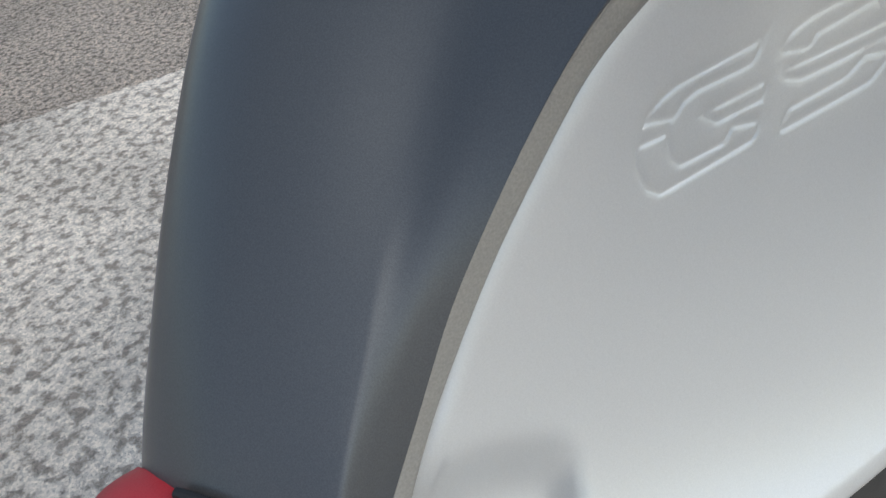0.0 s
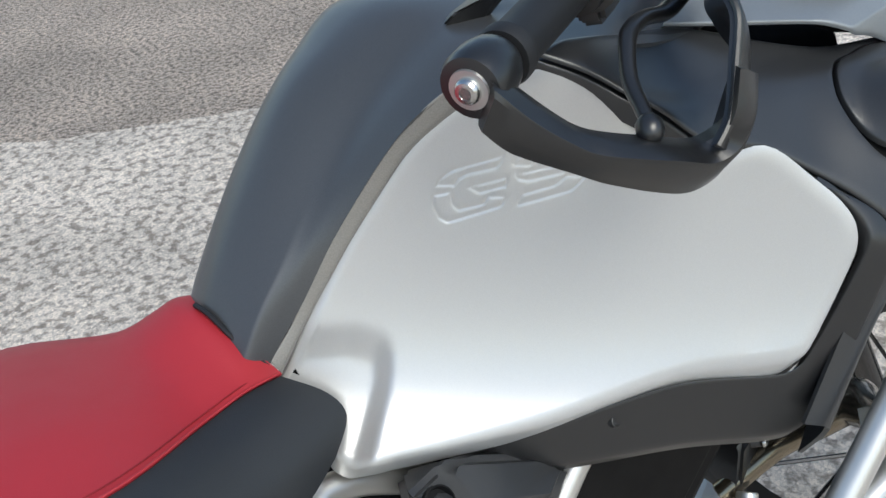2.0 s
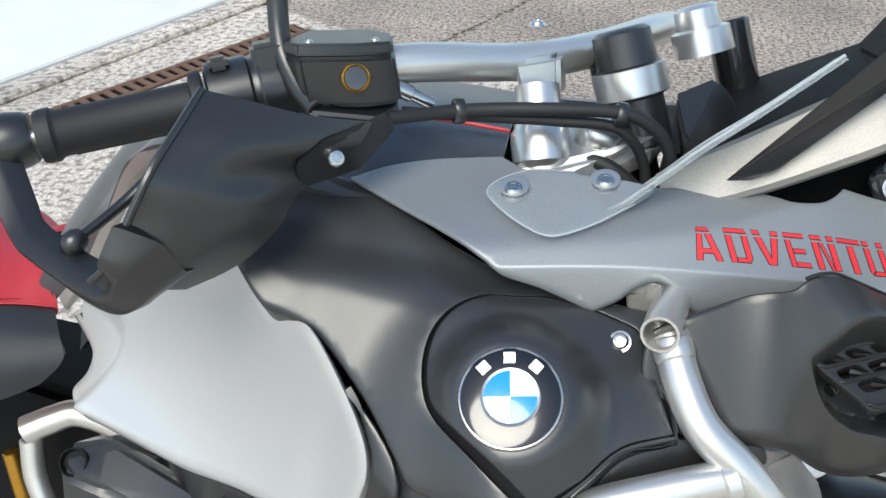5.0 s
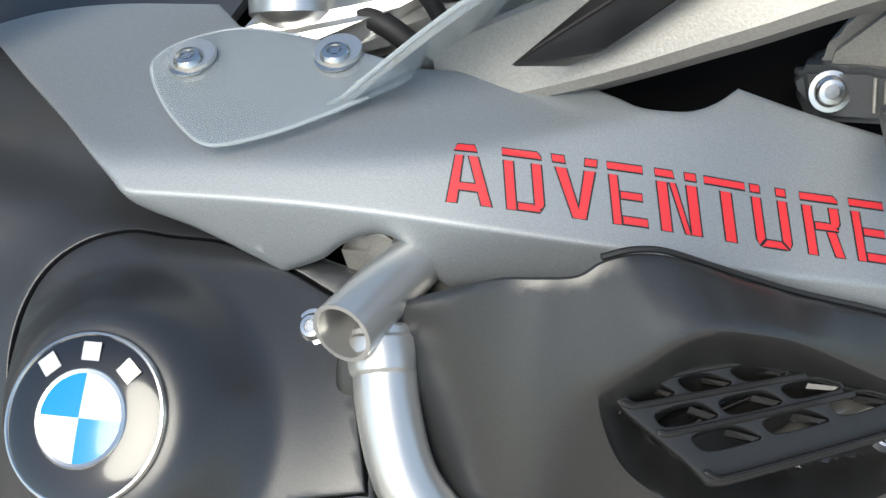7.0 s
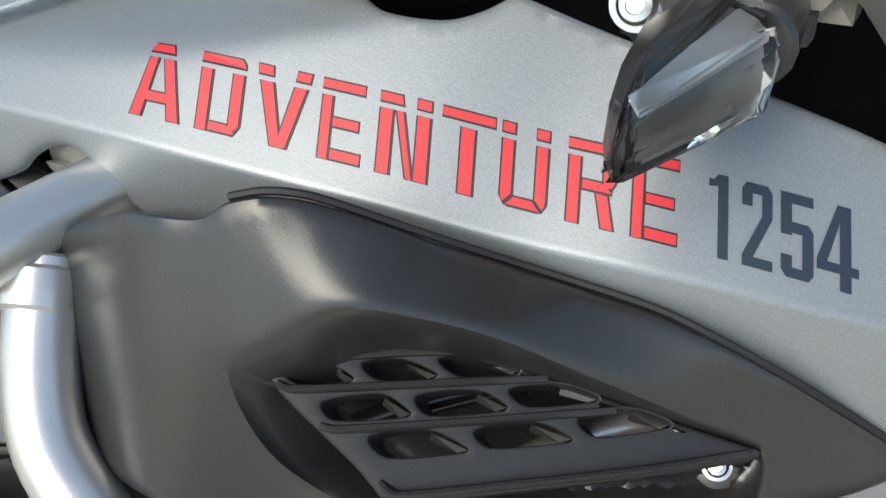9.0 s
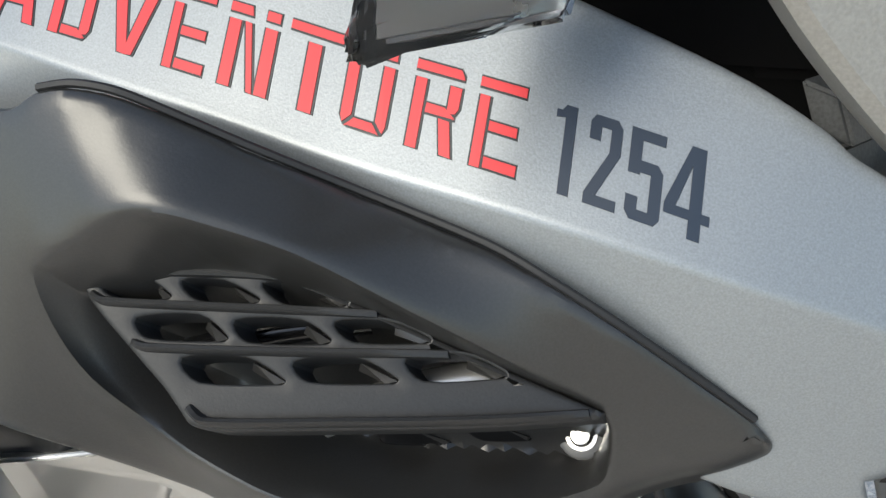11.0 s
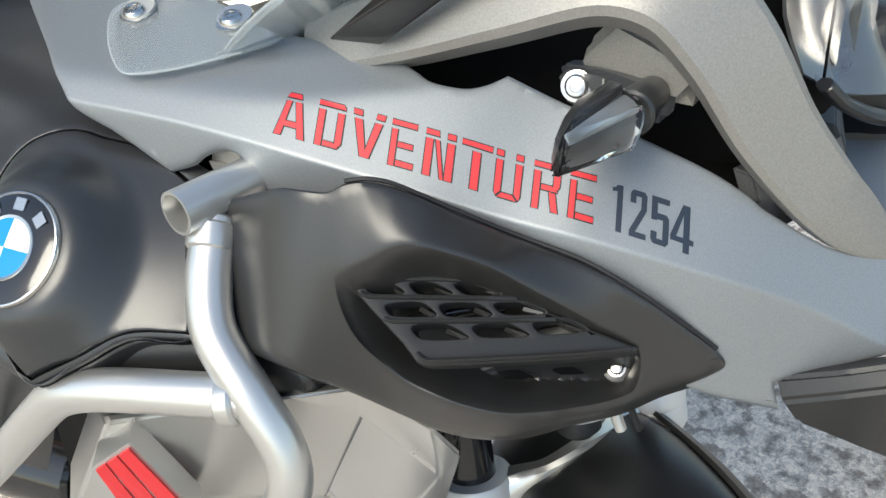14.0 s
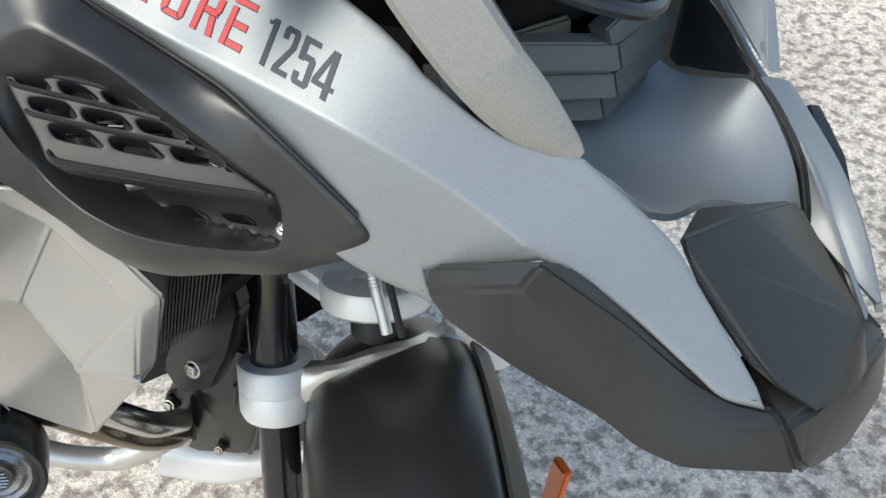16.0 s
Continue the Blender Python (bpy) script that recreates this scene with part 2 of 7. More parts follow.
def catmull(points, steps, closed=False):
    """A smooth line through points; a point with a true last flag (in a pair) is a corner."""
    pts, hard = [], []
    for p in points:
        if isinstance(p[0], (tuple, list, Vector)):
            pts.append(Vector(p[0])), hard.append(p[1])
        else:
            pts.append(Vector(p)), hard.append(False)
    n, out = len(pts), []
    for i in range(n if closed else n - 1):
        a, b, c, d = (pts[(i + k) % n] if closed else pts[min(max(i + k, 0), n - 1)] for k in (-1, 0, 1, 2))
        lim = (c - b).length
        tb, tc = (c - a) / 2, (d - b) / 2
        tb = (c - b) if hard[i] else (tb if tb.length < lim else tb * (lim / tb.length))
        tc = (c - b) if hard[(i + 1) % n] else (tc if tc.length < lim else tc * (lim / tc.length))
        for k in range(steps):
            s = k / steps
            h1, h2, h3, h4 = 2 * s**3 - 3 * s**2 + 1, s**3 - 2 * s**2 + s, -2 * s**3 + 3 * s**2, s**3 - s**2
            out.append(b * h1 + tb * h2 + c * h3 + tc * h4)
    if not closed:
        out.append(pts[-1].copy())
    return out


def table(rows):
    """A smooth function through (x, value) rows, straight beyond its ends."""
    xs, ys = [r[0] for r in rows], [r[1] for r in rows]

    def f(x):
        if x <= xs[0] or x >= xs[-1]:
            i = 0 if x <= xs[0] else len(xs) - 2
            return ys[i] + (ys[i + 1] - ys[i]) * (x - xs[i]) / (xs[i + 1] - xs[i])
        i = max(k for k in range(len(xs) - 1) if xs[k] <= x)
        h = xs[i + 1] - xs[i]
        s = (x - xs[i]) / h
        d = [(ys[k + 1] - ys[k]) / (xs[k + 1] - xs[k]) for k in range(len(xs) - 1)]
        m0 = d[i] if i == 0 else (d[i - 1] + d[i]) / 2
        m1 = d[i] if i == len(d) - 1 else (d[i] + d[i + 1]) / 2
        return (2 * s**3 - 3 * s**2 + 1) * ys[i] + (s**3 - 2 * s**2 + s) * h * m0 + (3 * s**2 - 2 * s**3) * ys[i + 1] + (s**3 - s**2) * h * m1

    return f


def smin(a, b, k):
    """The lesser of two heights, with a rounded fold k wide."""
    h = max(k - abs(a - b), 0) / k
    return min(a, b) - h * h * k / 4


def step(a, b, x):
    s = min(max((x - a) / (b - a), 0), 1)
    return s * s * (3 - 2 * s)


def inside(p, loop):
    hit = False
    for a, b in zip(loop, loop[1:] + loop[:1]):
        if (a[1] > p[1]) != (b[1] > p[1]) and p[0] < (b[0] - a[0]) * (p[1] - a[1]) / (b[1] - a[1]) + a[0]:
            hit = not hit
    return hit


def shrunk(line, d):
    """A closed line moved inwards by d (anticlockwise lines; clockwise ones move outwards)."""
    out = []
    n = len(line)
    for i in range(n):
        t = line[(i + 1) % n] - line[i - 1]
        out.append(line[i] + Vector((-t.y, t.x)).normalized() * d if t.length > 1e-9 else line[i].copy())
    return out


def turned(line, ccw):
    area = sum(a.x * b.y - b.x * a.y for a, b in zip(line, line[1:] + line[:1]))
    return line if (area > 0) == ccw else line[::-1]


def grown(line, d):
    out = shrunk(turned([Vector(p[0] if isinstance(p[0], tuple) else p) for p in line], True), -d)
    return [tuple(p) for p in out]


def panel(name, outline, height, mat, parent=None, label="", edge=0.003, thick=0.006, steps=6, grid=0.006, place=sv, holes=(), hole_edge=0.0015, hole_steps=3, hole_depth=None, extra=()):
    """A moulded shell: outline in side coordinates, height(u, v) its outer face, rolled edges, a wall behind, and holes through it."""
    loops = [(turned(catmull(outline, steps, True), True), edge, thick)]
    loops += [(turned(catmull(h, hole_steps, True), False), hole_edge, hole_depth or thick) for h in holes]
    bm = bmesh.new()
    flat, verts, edges, rings = [], [], [], []
    for line, e, deep in loops:
        n = len(line)
        rows = [[bm.verts.new(place(p.x, p.y, height(p.x, p.y) - deep)) for p in line]]
        for d in (0.0, e * 0.12, e * 0.4, e):
            drop = e - math.sqrt(max(e**2 - (e - d) ** 2, 0))
            rows.append([bm.verts.new(place(q.x, q.y, height(q.x, q.y) - drop)) for q in shrunk(line, d)])
        for p, q in zip(rows, rows[1:]):
            for i in range(n):
                bm.faces.new((p[i], p[(i + 1) % n], q[(i + 1) % n], q[i]))
        start = len(flat)
        ring = shrunk(line, e)
        flat += [p.to_2d() for p in ring]
        verts += rows[-1]
        edges += [(start + i, start + (i + 1) % n) for i in range(n)]
        rings.append([tuple(p) for p in ring])
    near = [p.copy() for p in flat] + [Vector(p) for p in extra]
    xs, ys = [p.x for p in near], [p.y for p in near]
    tree = KDTree(len(near))
    for i, p in enumerate(near):
        tree.insert((p.x, p.y, 0), i)
    tree.balance()
    row, y = 0, min(ys)
    while y < max(ys):
        x = min(xs) + (grid / 2 if row % 2 else 0)
        while x < max(xs):
            if tree.find((x, y, 0))[2] > grid * 0.55 and inside((x, y), rings[0]) and not any(inside((x, y), r) for r in rings[1:]):
                flat.append(Vector((x, y)))
                verts.append(bm.verts.new(place(x, y, height(x, y))))
            x += grid
        y += grid * 0.866
        row += 1
    for p in extra:
        if inside(p, rings[0]):
            flat.append(Vector(p))
            verts.append(bm.verts.new(place(p[0], p[1], height(p[0], p[1]))))
    pts, _, tris, origin, _, _ = delaunay_2d_cdt(flat, edges, [], 0, 1e-7)
    for tri in tris:
        c = sum((pts[i] for i in tri), Vector((0, 0))) / 3
        if inside(c, rings[0]) and not any(inside(c, r) for r in rings[1:]):
            try:
                bm.faces.new([verts[origin[i][0]] for i in tri])
            except (ValueError, IndexError):
                pass
    bmesh.ops.remove_doubles(bm, verts=bm.verts, dist=1e-6)
    return part(name, bm, mat, parent, label)


def patch(name, line2d, height, mat, parent=None, label="", lift=0.0004, place=sv, smooth=True):
    """A thin printed shape that follows a face: corners in side coordinates."""
    bm = bmesh.new()
    for quad in line2d:
        n = len(quad)
        a = [bm.verts.new(place(p[0], p[1], height(p[0], p[1]) + lift)) for p in quad]
        b = [bm.verts.new(place(p[0], p[1], height(p[0], p[1]) - 0.001)) for p in quad]
        bm.faces.new(a)
        for i in range(n):
            bm.faces.new((a[i], a[(i + 1) % n], b[(i + 1) % n], b[i]))
    return part(name, bm, mat, parent, label, smooth=False)


def frames_along(line):
    """Right and up for each point of a line, carried along without twist."""
    tangents = [(line[min(i + 1, len(line) - 1)] - line[max(i - 1, 0)]).normalized() for i in range(len(line))]
    up = Vector((0, 0, 1)) if abs(tangents[0].z) < 0.9 else Vector((0, 1, 0))
    right = tangents[0].cross(up).normalized()
    out = []
    for t in tangents:
        right = (right - t * right.dot(t)).normalized()
        out.append((right, right.cross(t).normalized()))
    return out


def tube(name, points, radius, mat, parent=None, label="", steps=6, sides=14, hollow=0.0, flat=1.0, twist=0.0, closed_ends=True):
    """A bent tube through points; radius is a number or one for each point; hollow: wall thickness of open ends."""
    line = catmull(points, steps)
    rad = [radius] * len(points) if isinstance(radius, (int, float)) else radius
    rf = table([(i * steps, r) for i, r in enumerate(rad)]) if len(points) > 1 else None
    bm = bmesh.new()
    rows = []
    for i, (p, (r, u)) in enumerate(zip(line, frames_along(line))):
        k = rf(i)
        row = []
        for j in range(sides):
            a = 2 * math.pi * j / sides + twist
            row.append(bm.verts.new(p + r * math.cos(a) * k + u * math.sin(a) * k * flat))
        rows.append(row)
    for a, b in zip(rows, rows[1:]):
        for j in range(sides):
            bm.faces.new((a[j], a[(j + 1) % sides], b[(j + 1) % sides], b[j]))
    for end, inner in ((0, 1), (-1, -2)):
        row = rows[end]
        c = sum((v.co for v in row), Vector()) / sides
        if hollow:
            ax = (line[0] - line[1]).normalized() if end == 0 else (line[-1] - line[-2]).normalized()
            k = 1 - hollow / max(rad[0 if end == 0 else -1], 1e-4)
            rim = [bm.verts.new(c + (v.co - c) * k) for v in row]
            deep = [bm.verts.new(v.co - ax * 0.03) for v in rim]
            for j in range(sides):
                bm.faces.new((row[j], row[(j + 1) % sides], rim[(j + 1) % sides], rim[j]))
                bm.faces.new((rim[j], rim[(j + 1) % sides], deep[(j + 1) % sides], deep[j]))
            bm.faces.new(deep)
        elif closed_ends:
            ax = (line[0] - line[1]).normalized() if end == 0 else (line[-1] - line[-2]).normalized()
            r0 = rad[0 if end == 0 else -1]
            rim = [bm.verts.new(c + (v.co - c) * 0.88 + ax * r0 * 0.10) for v in row]
            for j in range(sides):
                bm.faces.new((row[j], row[(j + 1) % sides], rim[(j + 1) % sides], rim[j]))
            bm.faces.new(rim)
    return part(name, bm, mat, parent, label)


def lathe(name, centre, axis, profile, mat, parent=None, label="", sides=32):
    """Turned round axis from centre: profile rows of (along, radius)."""
    ax = Vector(axis).normalized()
    r = ax.orthogonal().normalized()
    u = ax.cross(r)
    bm = bmesh.new()
    rows = []
    for along, rad in profile:
        c = Vector(centre) + ax * along
        rows.append([bm.verts.new(c + (r * math.cos(2 * math.pi * j / sides) + u * math.sin(2 * math.pi * j / sides)) * max(rad, 1e-5)) for j in range(sides)])
    for a, b in zip(rows, rows[1:]):
        for j in range(sides):
            bm.faces.new((a[j], a[(j + 1) % sides], b[(j + 1) % sides], b[j]))
    bm.faces.new(rows[0])
    bm.faces.new(rows[-1])
    bmesh.ops.remove_doubles(bm, verts=bm.verts, dist=1e-6)
    return part(name, bm, mat, parent, label)


def bolt(centre, axis, radius, parent=None, label="", name="bolt", ring=True):
    """A button-head screw with a star socket and a washer."""
    ax = Vector(axis).normalized()
    r = radius
    prof = [(0, r * 1.0)]
    if ring:
        prof = [(0, r * 1.35), (r * 0.12, r * 1.33), (r * 0.16, r * 1.02)]
    head = lathe(name, centre, axis, prof + [(r * 0.2, r), (r * 0.45, r * 0.94), (r * 0.62, r * 0.78), (r * 0.66, r * 0.48), (r * 0.60, r * 0.45)], CHROME, parent, label)
    bm = bmesh.new()
    o = ax.orthogonal().normalized()
    q = ax.cross(o)
    c = Vector(centre) + ax * r * 0.635
    ring1 = [bm.verts.new(c + (o * math.cos(a * math.pi / 6) + q * math.sin(a * math.pi / 6)) * r * (0.44 if a % 2 else 0.30)) for a in range(12)]
    ring2 = [bm.verts.new(v.co - ax * r * 0.3) for v in ring1]
    for i in range(12):
        bm.faces.new((ring1[i], ring1[(i + 1) % 12], ring2[(i + 1) % 12], ring2[i]))
    bm.faces.new(ring2)
    part("socket", bm, BOLTDARK, head, smooth=False)
    return head


def block(name, corners, depth, mat, parent=None, label="", bevel=0.002):
    """A prism: a ring of corners, carried along the depth vector, edges rounded."""
    bm = bmesh.new()
    d = Vector(depth)
    a = [bm.verts.new(Vector(c)) for c in corners]
    b = [bm.verts.new(Vector(c) + d) for c in corners]
    n = len(a)
    bm.faces.new(a), bm.faces.new(b[::-1])
    for i in range(n):
        bm.faces.new((a[i], a[(i + 1) % n], b[(i + 1) % n], b[i]))
    if bevel:
        bmesh.ops.bevel(bm, geom=bm.edges[:], offset=bevel, segments=2, affect="EDGES")
    return part(name, bm, mat, parent, label)


def hull(name, points, mat, parent=None, label="", bevel=0.003, segments=2):
    """The convex body round some points, edges rounded."""
    bm = bmesh.new()
    for p in points:
        bm.verts.new(Vector(p))
    res = bmesh.ops.convex_hull(bm, input=bm.verts)
    bmesh.ops.delete(bm, geom=[e for e in res["geom_interior"] if isinstance(e, bmesh.types.BMVert)], context="VERTS")
    bmesh.ops.dissolve_limit(bm, angle_limit=radians(4), verts=bm.verts, edges=bm.edges)
    if bevel:
        bmesh.ops.bevel(bm, geom=bm.edges[:], offset=bevel, segments=segments, affect="EDGES", clamp_overlap=True)
    return part(name, bm, mat, parent, label)


def sheet(name, rows, mat, parent=None, label="", thick=0.004, fine=4):
    """A curved shell through rows of control points (all rows as long), thickened."""
    cols = [catmull(r, fine) for r in rows]
    grid = [catmull([c[i] for c in cols], fine) for i in range(len(cols[0]))]
    bm = bmesh.new()
    v = [[bm.verts.new(p) for p in g] for g in grid]
    for i in range(len(v) - 1):
        for j in range(len(v[0]) - 1):
            bm.faces.new((v[i][j], v[i + 1][j], v[i + 1][j + 1], v[i][j + 1]))
    bmesh.ops.recalc_face_normals(bm, faces=bm.faces)
    bmesh.ops.solidify(bm, geom=bm.faces[:], thickness=thick)
    return part(name, bm, mat, parent, label)


# ---- ground ----
def ground_sheet():
    bm = bmesh.new()
    bmesh.ops.create_circle(bm, cap_ends=True, radius=900, segments=64)
    ob = part("ground", bm, ASPHALT, label="gravelly brown-grey asphalt yard", smooth=False)
    ob.parent = None
    tagged(ob, category="ground", kind="structure")


def slab():
    """The pale concrete slab; its far edge is ragged."""
    edge = [(-6.0, 6.2), (-1.08, 3.22), (-0.65, 2.95), (-0.1, 2.56), (0.42, 2.32), (0.85, 2.06), (1.6, 1.72), (6.0, -0.3)]
    line = []
    for (x0, y0), (x1, y1) in zip(edge, edge[1:]):
        k = max(2, int(math.hypot(x1 - x0, y1 - y0) / 0.02))
        for i in range(k):
            s = i / k
            x, y = x0 + (x1 - x0) * s, y0 + (y1 - y0) * s
            line.append((x, y + 0.018 * noise.noise((x * 9, y * 9, 0)) + 0.012 * noise.noise((x * 31, y * 31, 3))))
    line += [(6.0, -5.0), (-6.0, -5.0)]
    bm = bmesh.new()
    lo = [bm.verts.new((x, y, -0.01)) for x, y in line]
    hi = [bm.verts.new((x, y, 0.0)) for x, y in line]
    n = len(line)
    bm.faces.new(hi)
    for i in range(n):
        bm.faces.new((lo[i], lo[(i + 1) % n], hi[(i + 1) % n], hi[i]))
    ob = part("pavement", bm, CONCRETE, label="pale pitted concrete slab with a ragged edge", smooth=False)
    ob.parent = None
    tagged(ob, category="pavement", kind="structure")


ground_sheet()
bpy.data.objects["ground"].location.z = -0.008
slab()

# ---- flank panel, from the tank to the beak ----
FLANK_MAIN = table([(-0.13, 0.874), (0, 0.867), (0.116, 0.857), (0.165, 0.847), (0.2, 0.8385), (0.239, 0.826), (0.277, 0.8175), (0.324, 0.801), (0.35, 0.788), (0.41, 0.745), (0.45, 0.717), (0.53, 0.652)])
FLANK_FOLD = table([(-0.03, 0.514), (0.058, 0.523), (0.13, 0.527), (0.187, 0.531), (0.237, 0.535), (0.284, 0.540), (0.34, 0.547), (0.39, 0.554), (0.43, 0.552), (0.45, 0.545), (0.53, 0.50)])


def flank(u, v):
    main = FLANK_MAIN(u) + 0.02 * (v - 0.56)
    top = 0.850 - 0.42 * (v - 0.5731)
    low = FLANK_MAIN(u) + 1.05 * (v - FLANK_FOLD(u)) - 0.10 * max(0.0, FLANK_FOLD(u) - 0.012 - v)
    return smin(smin(main, top, 0.003), low, 0.0010)


FLANK_LINE = [((-0.130, 0.592), 1), (-0.104, 0.608), (-0.070, 0.618), ((-0.022, 0.624), 1), ((-0.005, 0.611), 1), (0.062, 0.597), (0.107, 0.598), (0.148, 0.599), (0.169, 0.593), (0.180, 0.589), (0.197, 0.591), (0.207, 0.597), ((0.215, 0.606), 1), (0.272, 0.600), (0.322, 0.596), (0.343, 0.592), (0.352, 0.589), (0.388, 0.588), ((0.419, 0.603), 1), (0.464, 0.597), (0.483, 0.588), (0.521, 0.568), ((0.530, 0.561), 1), (0.514, 0.553), (0.500, 0.554), (0.471, 0.557), (0.443, 0.557), ((0.427, 0.553), 1), ((0.378, 0.519), 1), ((0.384, 0.509), 1), (0.340, 0.500), (0.29, 0.505), (0.20, 0.512), (0.140, 0.512), ((0.118, 0.507), 1), (0.108, 0.511), (0.099, 0.518), (0.088, 0.519), (0.076, 0.514), (0.067, 0.508), ((0.050, 0.501), 1), (0.016, 0.509), (-0.010, 0.513), (-0.022, 0.521), (-0.052, 0.542), (-0.092, 0.567)]
FOLD_DOTS = [(-0.026 + 0.0022 * i, FLANK_FOLD(-0.026 + 0.0022 * i) + d) for i in range(244) for d in (-0.0045, -0.0016, -0.0005, 0.0006, 0.0018, 0.0045)]
for i in range(110):
    u = -0.02 + 0.0022 * i
    v = (1.1019 - FLANK_MAIN(u)) / 0.44
    FOLD_DOTS += [(u, v + d) for d in (-0.0065, -0.0030, -0.0010, 0.0010, 0.0030, 0.0065) if v + d > FLANK_FOLD(u) + 0.008]
fairing = panel("side_fairing", FLANK_LINE, flank, GREY, label="satin grey side fairing with red lettering", edge=0.0022, thick=0.004, grid=0.0035, extra=FOLD_DOTS)


def mirror_sv(u, v, w):
    return Vector((u, -(v - w) * R2, (v + w) * R2))


panel("side_fairing", FLANK_LINE, flank, GREY, label="satin grey side fairing", edge=0.0022, thick=0.004, place=mirror_sv)

# Lettering: strokes in a unit box, the slit near the top left open.
S0, S1 = 0.30, 0.70
STROKES = {
    "A": [[(0, 0), (0.27, 0), (0.47, 0.79), (0.25, 0.79)], [(0.73, 0), (1, 0), (0.78, 0.79), (0.53, 0.79)], [(0.2, 0.2), (0.8, 0.2), (0.74, 0.36), (0.26, 0.36)], [(0.24, 0.85), (0.76, 0.85), (0.70, 1), (0.32, 1)]],
    "D": [[(0, 0), (S0, 0), (S0, 0.79), (0, 0.79)], [(S1, 0.06), (0.92, 0.06), (1, 0.14), (1, 0.79), (S1, 0.79)], [(S0, 0), (0.85, 0), (0.92, 0.06), (S1, 0.15), (S0, 0.15)], [(0, 0.85), (1, 0.85), (1, 0.93), (0.9, 1), (0, 1)]],
    "V": [[(0.03, 0.79), (0.33, 0.79), (0.58, 0), (0.33, 0)], [(0.68, 0.79), (0.97, 0.79), (0.67, 0), (0.42, 0)], [(0, 0.85), (0.31, 0.85), (0.29, 1), (-0.02, 1)], [(0.70, 0.85), (1, 0.85), (1.03, 1), (0.73, 1)]],
    "E": [[(0, 0), (S0, 0), (S0, 0.79), (0, 0.79)], [(S0, 0), (1, 0), (1, 0.16), (S0, 0.16)], [(S0, 0.40), (0.92, 0.40), (0.92, 0.55), (S0, 0.55)], [(0, 0.85), (1, 0.85), (1, 1), (0, 1)]],
    "N": [[(0, 0), (S0, 0), (S0, 0.79), (0, 0.79)], [(S1, 0), (1, 0), (1, 0.79), (S1, 0.79)], [(0.30, 0.79), (0.50, 0.79), (0.74, 0), (0.56, 0)], [(0, 0.85), (0.48, 0.85), (0.44, 1), (0, 1)], [(S1, 0.85), (1, 0.85), (1, 1), (S1, 1)]],
    "T": [[(0.34, 0), (0.66, 0), (0.66, 0.79), (0.34, 0.79)], [(0, 0.85), (1, 0.85), (1, 1), (0, 1)]],
    "U": [[(0, 0.12), (0.10, 0.02), (S0, 0.15), (S0, 0.79), (0, 0.79)], [(S1, 0.15), (0.90, 0.02), (1, 0.12), (1, 0.79), (S1, 0.79)], [(0.10, 0.02), (0.2, 0), (0.8, 0), (0.90, 0.02), (S1, 0.15), (S0, 0.15)], [(0, 0.85), (S0, 0.85), (S0, 1), (0, 1)], [(S1, 0.85), (1, 0.85), (1, 1), (S1, 1)]],
    "R": [[(0, 0), (S0, 0), (S0, 0.79), (0, 0.79)], [(S1, 0.46), (0.92, 0.46), (1, 0.54), (1, 0.79), (S1, 0.79)], [(S0, 0.40), (0.92, 0.40), (0.92, 0.46), (S1, 0.55), (S0, 0.55)], [(0.56, 0.40), (0.86, 0.40), (1, 0), (0.70, 0)], [(0, 0.85), (1, 0.85), (1, 0.93), (0.9, 1), (0, 1)]],
    "1": [[(0.35, 0), (0.75, 0), (0.75, 1), (0.35, 1)], [(0, 0.84), (0.35, 0.86), (0.35, 1), (0.2, 0.93), (0, 0.93)]],
    "2": [[(0, 0), (1, 0), (1, 0.12), (0, 0.12)], [(0, 0.12), (0.36, 0.12), (1, 0.62), (0.66, 0.62)], [(0.66, 0.62), (1, 0.62), (1, 0.92), (0.66, 0.88)], [(0, 0.72), (0.34, 0.72), (0.34, 0.88), (0, 0.92)], [(0, 0.92), (0.34, 0.88), (0.66, 0.88), (1, 0.92), (0.85, 1), (0.15, 1)]],
    "5": [[(0, 0.88), (1, 0.88), (1, 1), (0, 1)], [(0, 0.50), (0.34, 0.50), (0.34, 0.88), (0, 0.88)], [(0.34, 0.53), (0.66, 0.53), (0.85, 0.66), (0.34, 0.66)], [(0.66, 0.12), (1, 0.08), (1, 0.58), (0.85, 0.66), (0.66, 0.53)], [(0.15, 0), (0.85, 0), (1, 0.08), (0.66, 0.12), (0.34, 0.12), (0, 0.08)], [(0, 0.08), (0.34, 0.12), (0.34, 0.26), (0, 0.26)]],
    "4": [[(0.55, 0), (0.82, 0), (0.82, 1), (0.55, 1)], [(0, 0.20), (1, 0.20), (1, 0.31), (0, 0.31)], [(0, 0.31), (0.25, 0.31), (0.68, 1), (0.50, 1)]],
}


